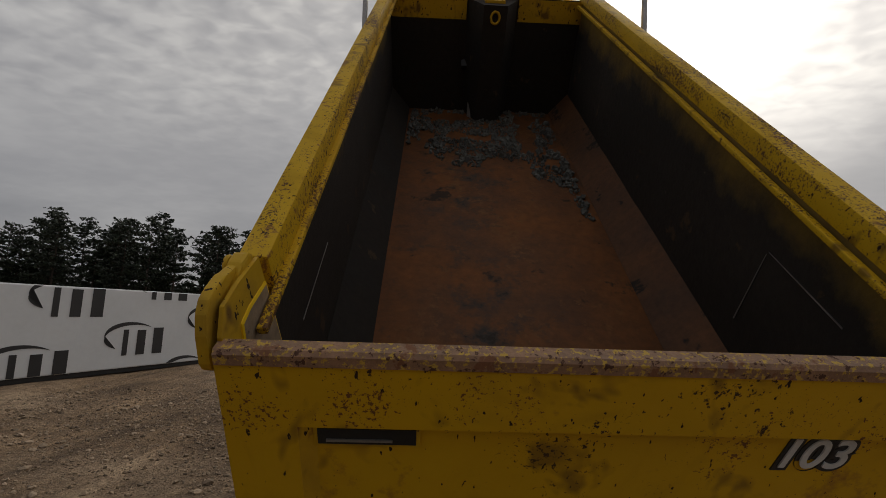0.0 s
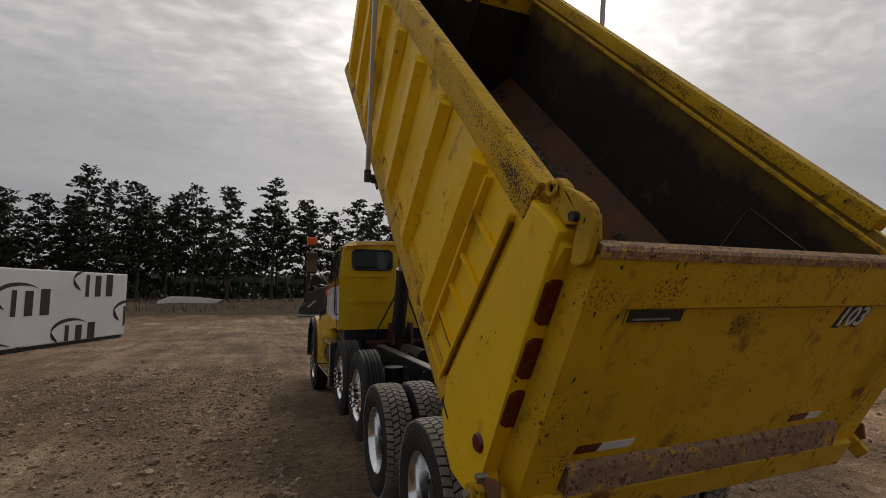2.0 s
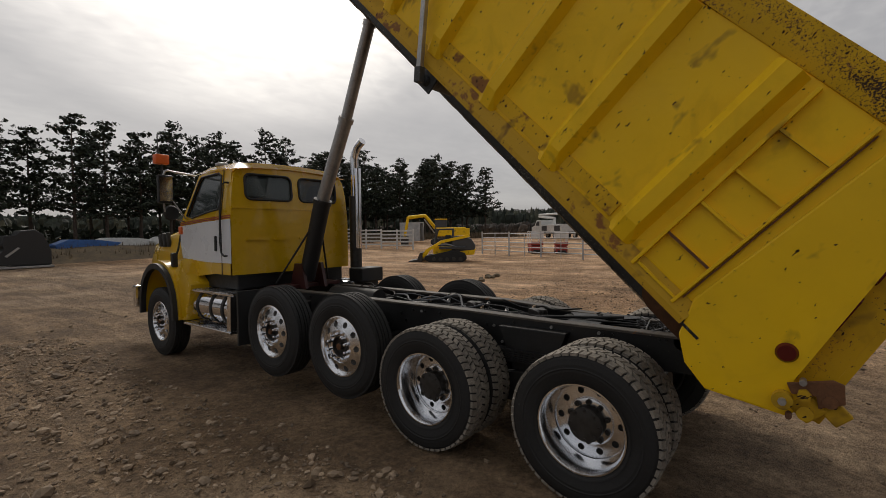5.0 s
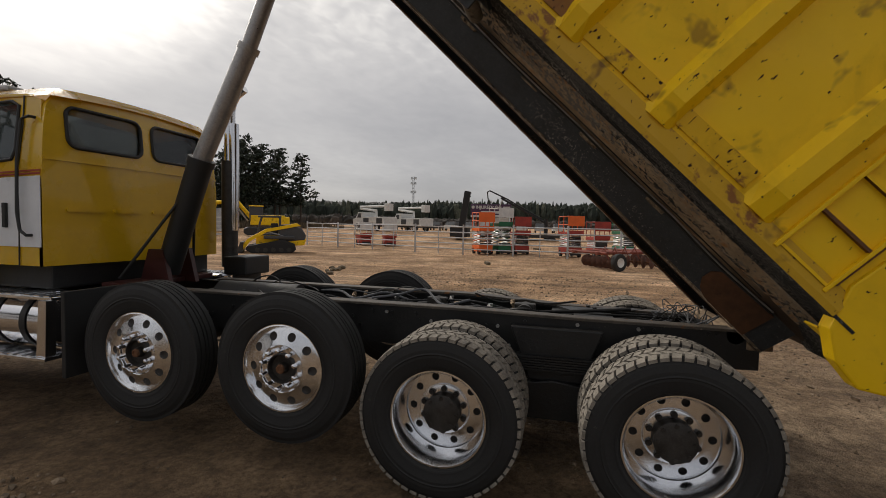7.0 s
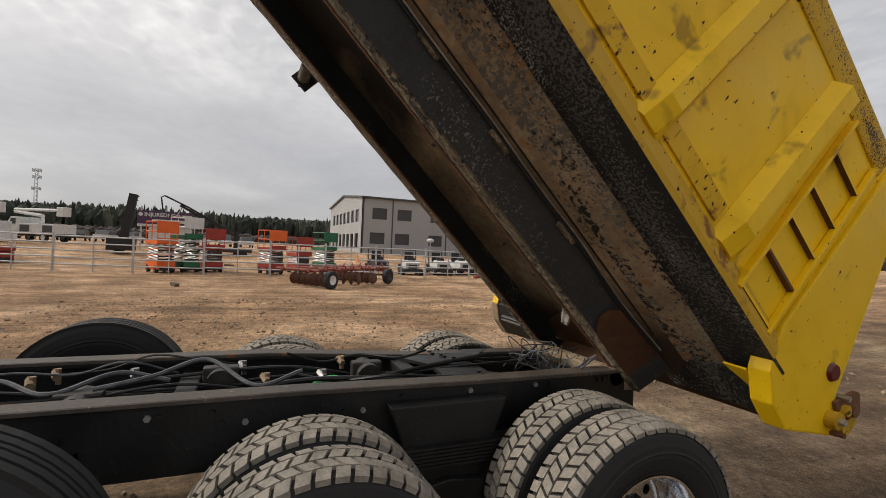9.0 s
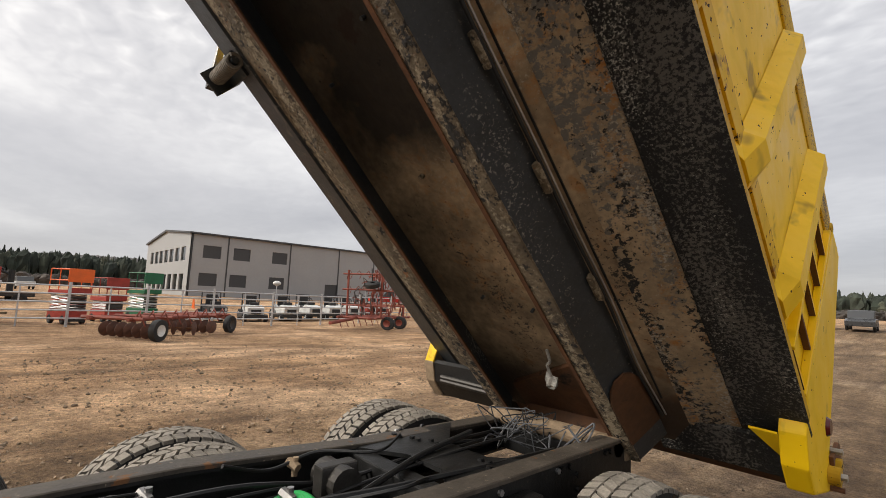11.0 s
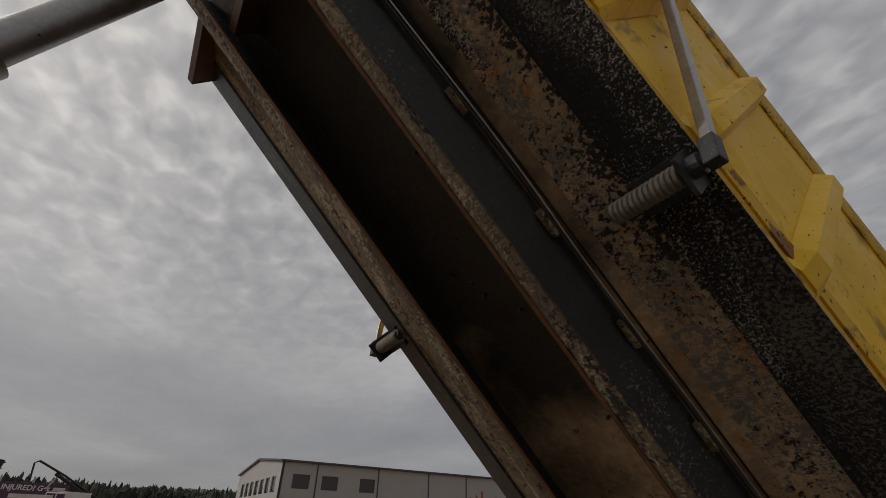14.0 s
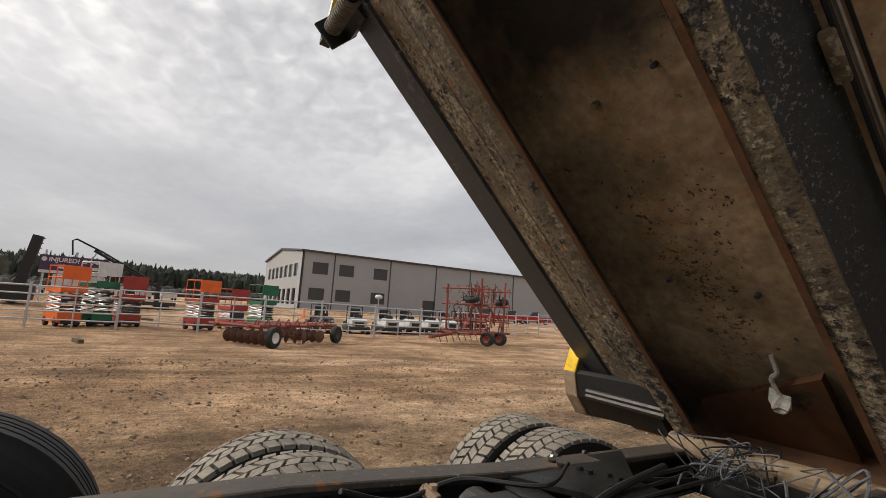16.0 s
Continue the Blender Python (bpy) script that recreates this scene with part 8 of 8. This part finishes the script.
for i, (x, y, mm) in enumerate(((27.6, -8.9, M_WHITEP), (28.0, -11.2, M_WHITEP), (28.8, -13.2, M_WHITEP), (29.2, -15.2, M_WHITEP), (29.8, -17.0, M_WHITEP), (30.2, -18.8, M_REDP), (30.8, -20.4, M_REDP), (26.8, -6.4, M_BLACK))):
    mower(x, y, 170 + 6 * (i % 3), mm, "white riding mower with a black roll bar" if mm is M_WHITEP else ("red riding mower with a black roll bar" if mm is M_REDP else "black low mower parked by the fence"))
for x, y in ((28.3, -10.6), (29.5, -18.3)):
    lt = thing("light_mast", "thin mast with a round white lamp head", "lamp", on_ground(x, y))
    rod("mast", lt, M_GALV, [(0, 0, 0), (0, 0, 2.3)], 0.03)
    bm = bmesh.new()
    bmesh.ops.create_uvsphere(bm, u_segments=16, v_segments=10, radius=0.26)
    bmesh.ops.scale(bm, vec=(1, 1, 0.6), verts=bm.verts)
    part("lamp_head", bm, M_WHITEP, lt, "", pose(0, 0, 2.4), True)

# ---- yellow compact loader and excavator
ld = thing("track_loader", "yellow and black compact track loader on rubber tracks", "loader", on_ground(19.6, 16.95, 125))
for y in (-0.72, 0.72):
    bm = bmesh.new()
    prism(bm, [(-1.25, 0.22), (-1.0, 0.0), (1.1, 0.0), (1.45, 0.20), (1.35, 0.42), (0.2, 0.62), (-0.5, 0.80), (-1.15, 0.55)], "y", y - 0.2, y + 0.2, bev=0.05)
    tr_ = part("rubber_track", bm, M_TYRE, ld)
    for k in range(5):
        bm = bmesh.new()
        cyl(bm, (-0.85 + 0.42 * k, y - 0.22, 0.2), (-0.85 + 0.42 * k, y + 0.22, 0.2), 0.13, seg=14)
        part("track_roller", bm, M_HUB, tr_)
    bx("fender", ld, M_DARKTRIM, -1.15, 0.5, y - 0.16, y + 0.16, 0.82, 0.98, 0.03)
bm = bmesh.new()
prism(bm, [(-1.75, 0.75), (-0.3, 0.62), (-0.3, 1.62), (-1.0, 1.66), (-1.55, 1.45), (-1.8, 1.05)], "y", -0.68, 0.68, bev=0.08)
part("engine_hood", bm, M_DARKTRIM, ld, "bulky black engine hood")
bm = bmesh.new()
prism(bm, [(-1.70, 0.45), (-0.6, 0.40), (-0.6, 0.66), (-1.82, 0.82)], "y", -0.66, 0.66, bev=0.04)
part("rear_bumper", bm, M_YEL, ld)
bx("lower_frame", ld, M_YEL, -0.6, 0.9, -0.50, 0.50, 0.45, 1.0, 0.04)
bx("cab_floor", ld, M_DARKTRIM, -0.35, 0.85, -0.50, 0.50, 1.0, 1.08)
bx("cab_roof", ld, M_DARKTRIM, -0.45, 0.80, -0.56, 0.56, 2.02, 2.12, 0.03)
bx("seat", ld, M_BLACK, -0.28, 0.12, -0.28, 0.28, 1.08, 1.70, 0.06)
for y in (-0.53, 0.53):
    rod("cage_post", ld, M_DARKTRIM, [(0.82, y, 1.0), (0.72, y, 1.65), (0.60, y, 2.05)], 0.05)
    rod("cage_post", ld, M_DARKTRIM, [(-0.38, y, 1.0), (-0.38, y, 2.05)], 0.06)
    bm = bmesh.new()
    prism(bm, [(-1.50, 1.56), (-1.30, 1.72), (0.40, 1.36), (1.35, 0.80), (1.72, 0.22), (1.55, 0.18), (1.22, 0.68), (0.32, 1.22), (-1.30, 1.56)], "y", *sorted((y * 1.28, y * 1.42)), bev=0.02)
    part("lift_arm", bm, M_YEL, ld, "bent yellow lift arm")
    rod("lift_ram", ld, M_STEEL, [(-0.9, y * 1.2, 0.9), (0.35, y * 1.25, 1.22)], 0.04)
bm = bmesh.new()
prism(bm, [(1.55, 0.05), (2.45, 0.02), (2.40, 0.10), (1.85, 0.18), (1.70, 0.62), (1.55, 0.62)], "y", -0.95, 0.95, bev=0.02)
part("bucket", bm, M_HUB, ld)
ex = thing("excavator", "yellow excavator with a bent boom behind the loader", "excavator", on_ground(35.2, 28.8, 128))
for y in (-1.0, 1.0):
    bm = bmesh.new()
    prism(bm, [(-1.8, 0.2), (-1.5, 0), (1.5, 0), (1.8, 0.2), (1.8, 0.55), (1.5, 0.75), (-1.5, 0.75), (-1.8, 0.55)], "y", y - 0.25, y + 0.25, bev=0.05)
    part("track", bm, M_BLACK, ex)
bx("house", ex, M_YEL, -1.9, 1.2, -1.1, 1.1, 0.95, 1.9, 0.1)
bx("cab", ex, M_DARKTRIM, 0.1, 1.3, 0.1, 1.05, 1.3, 2.75, 0.08)
bx("cab_roof", ex, M_YEL, 0.05, 1.35, 0.05, 1.1, 2.7, 2.8, 0.03)
bx("counterweight", ex, M_YEL, -2.3, -1.7, -1.1, 1.1, 0.95, 1.8, 0.12)
rod("boom", ex, M_YEL, [(1.0, -0.3, 1.5), (2.4, -0.3, 3.2), (4.2, -0.3, 3.0)], 0.2)
rod("stick", ex, M_YEL, [(4.2, -0.3, 3.1), (4.6, -0.3, 1.0)], 0.15)
bx("bucket", ex, M_HUB, 4.2, 5.0, -0.75, 0.15, 0.1, 1.0, 0.08)
rod("boom_ram", ex, M_STEEL, [(1.4, -0.3, 1.3), (2.5, -0.3, 2.8)], 0.07)

# ---- white corral panels, black machine on a skid, blue and white goods under the trees
for i in range(4):
    fx, fy = 25.6 + 0.9 * i, 42.0 - 3.4 * i
    f = thing("corral_panel", "white slatted corral fence panel", "fence", on_ground(fx, fy, -75), "white corral panels")
    for z in (0.35, 0.7, 1.05, 1.4, 1.75):
        bx("slat", f, M_WHITEP, 0.05, 3.45, -0.03, 0.03, z - 0.07, z + 0.07)
    for x in (0.0, 1.75, 3.5):
        bx("post", f, M_WHITEP, x - 0.06, x + 0.06, -0.06, 0.06, -0.1, 1.9)
sh = thing("stock_chute", "grey steel cattle chute with dark opening", "chute", on_ground(36.5, 36.6, -75))
bx("side_wall", sh, M_GALV, 0, 2.6, -0.6, -0.5, 0.1, 2.2, 0.02)
bx("side_wall", sh, M_GALV, 0, 2.6, 0.5, 0.6, 0.1, 2.2, 0.02)
bx("roof_sheet", sh, M_GALV, 0, 2.6, -0.6, 0.6, 2.2, 2.28)
# black sheet across the open end, standing in for the shade inside
bx("gate", sh, M_BLACK, 0.02, 0.08, -0.48, 0.48, 0.15, 2.1)
bk = thing("snowmobile", "black machine heaped on a low pale skid", "snowmobile", on_ground(2.1, 35.2, 8))
bm = bmesh.new()
prism(bm, [(-1.35, 0.2), (1.3, 0.15), (1.3, 1.0), (1.05, 1.45), (0.95, 2.0), (0.55, 2.28), (-0.15, 2.22), (-0.3, 1.85), (-0.85, 1.95), (-1.0, 1.35), (-0.8, 1.15), (-1.25, 0.75)], "y", -0.5, 0.5, bev=0.08)
part("body", bm, M_BLACK, bk)
bm = bmesh.new()
prism(bm, [(-0.9, 0.75), (-0.3, 1.25), (-0.2, 1.2), (-0.8, 0.68)], "y", -0.54, -0.5)
part("pale_trim", bm, M_STEEL, bk)
bx("skid", bk, M_STEEL, -1.4, 1.35, -0.62, 0.62, 0.02, 0.14, 0.02)
bx("windscreen", bk, M_GLASS, 0.62, 0.68, -0.35, 0.35, 1.3, 1.75)
for i, (x, y, mm, w) in enumerate(((7.4, 43.5, "b", 2.2), (10.4, 44.5, "w", 2.6), (-7.6, 41.0, "w", 2.4), (13.8, 44.0, "w", 1.8))):
    bt = thing("covered_boat", "small boat under a blue cover by the trees" if mm == "b" else "small white boat hull by the trees", "boat", on_ground(x, y, rng.uniform(-10, 10)))
    mat_ = material("blue_tarp", (0.04, 0.12, 0.34), 0.5) if mm == "b" else M_WHITEP
    bm = bmesh.new()
    prism(bm, [(-w, 0.9), (-w * 0.9, 0.35), (w * 0.6, 0.35), (w, 1.0), (0.2 * w, 1.25), (-0.6 * w, 1.3)], "y", -0.8, 0.8, bev=0.08)
    part("hull", bm, mat_, bt)
    for wy in (-0.85, 0.85):
        small_wheel(bt, M_STEEL, -0.2, wy, 0.3, 0.3, 0.18)
# ---- tall lattice tower
tw = thing("radio_tower", "tall grey lattice radio tower", "tower", pose(400, 134.5, 0))
bm = bmesh.new()
H = 46.0
for k in range(3):
    a = 2 * math.pi * k / 3
    cyl(bm, (1.3 * math.cos(a), 1.3 * math.sin(a), 0), (0.9 * math.cos(a), 0.9 * math.sin(a), H), 0.16, seg=5)
for i in range(16):
    for k in range(3):
        a, b = 2 * math.pi * k / 3, 2 * math.pi * (k + 1) / 3
        cyl(bm, (1.1 * math.cos(a), 1.1 * math.sin(a), H * i / 16), (1.1 * math.cos(b), 1.1 * math.sin(b), H * (i + 1) / 16), 0.10, seg=4)
part("lattice", bm, M_GALV, tw)
for z in (H - 1.5, H - 6, H - 14):
    bm = bmesh.new()
    for k in range(6):
        a = 2 * math.pi * k / 6
        cyl(bm, (2.3 * math.cos(a), 2.3 * math.sin(a), z - 1.1), (2.3 * math.cos(a), 2.3 * math.sin(a), z + 1.1), 0.35, seg=6)
        cyl(bm, (0, 0, z), (2.3 * math.cos(a), 2.3 * math.sin(a), z), 0.12, seg=4)
    part("antenna_ring", bm, M_WHITEP, tw)
# ---- scrap on the dirt
for x, y, rz in ((17.2, 4.0, 20), (33.0, 2.6, 50)):
    pl_ = thing("timber_block", "weathered timber block lying on the dirt", "timber", on_ground(x, y, rz))
    bx("block", pl_, M_GRASS, -0.35, 0.35, -0.08, 0.08, 0.0, 0.12, 0.01)
for i in range(7):
    x, y = 11.5 + rng.uniform(-1.2, 1.2), 8.8 + rng.uniform(-0.5, 0.5)
    cl = thing("dirt_clod", "dark clod of earth on the yard", "clod", on_ground(x, y, rng.uniform(0, 360)))
    bm = bmesh.new()
    bmesh.ops.create_icosphere(bm, subdivisions=2, radius=rng.uniform(0.06, 0.14))
    for v in bm.verts:
        v.co *= 1 + 0.35 * noise.noise(v.co * 14 + Vector((i, 0, 0)))
        v.co.z = v.co.z * 0.6 + 0.04
    part("lump", bm, M_GRASS, cl)
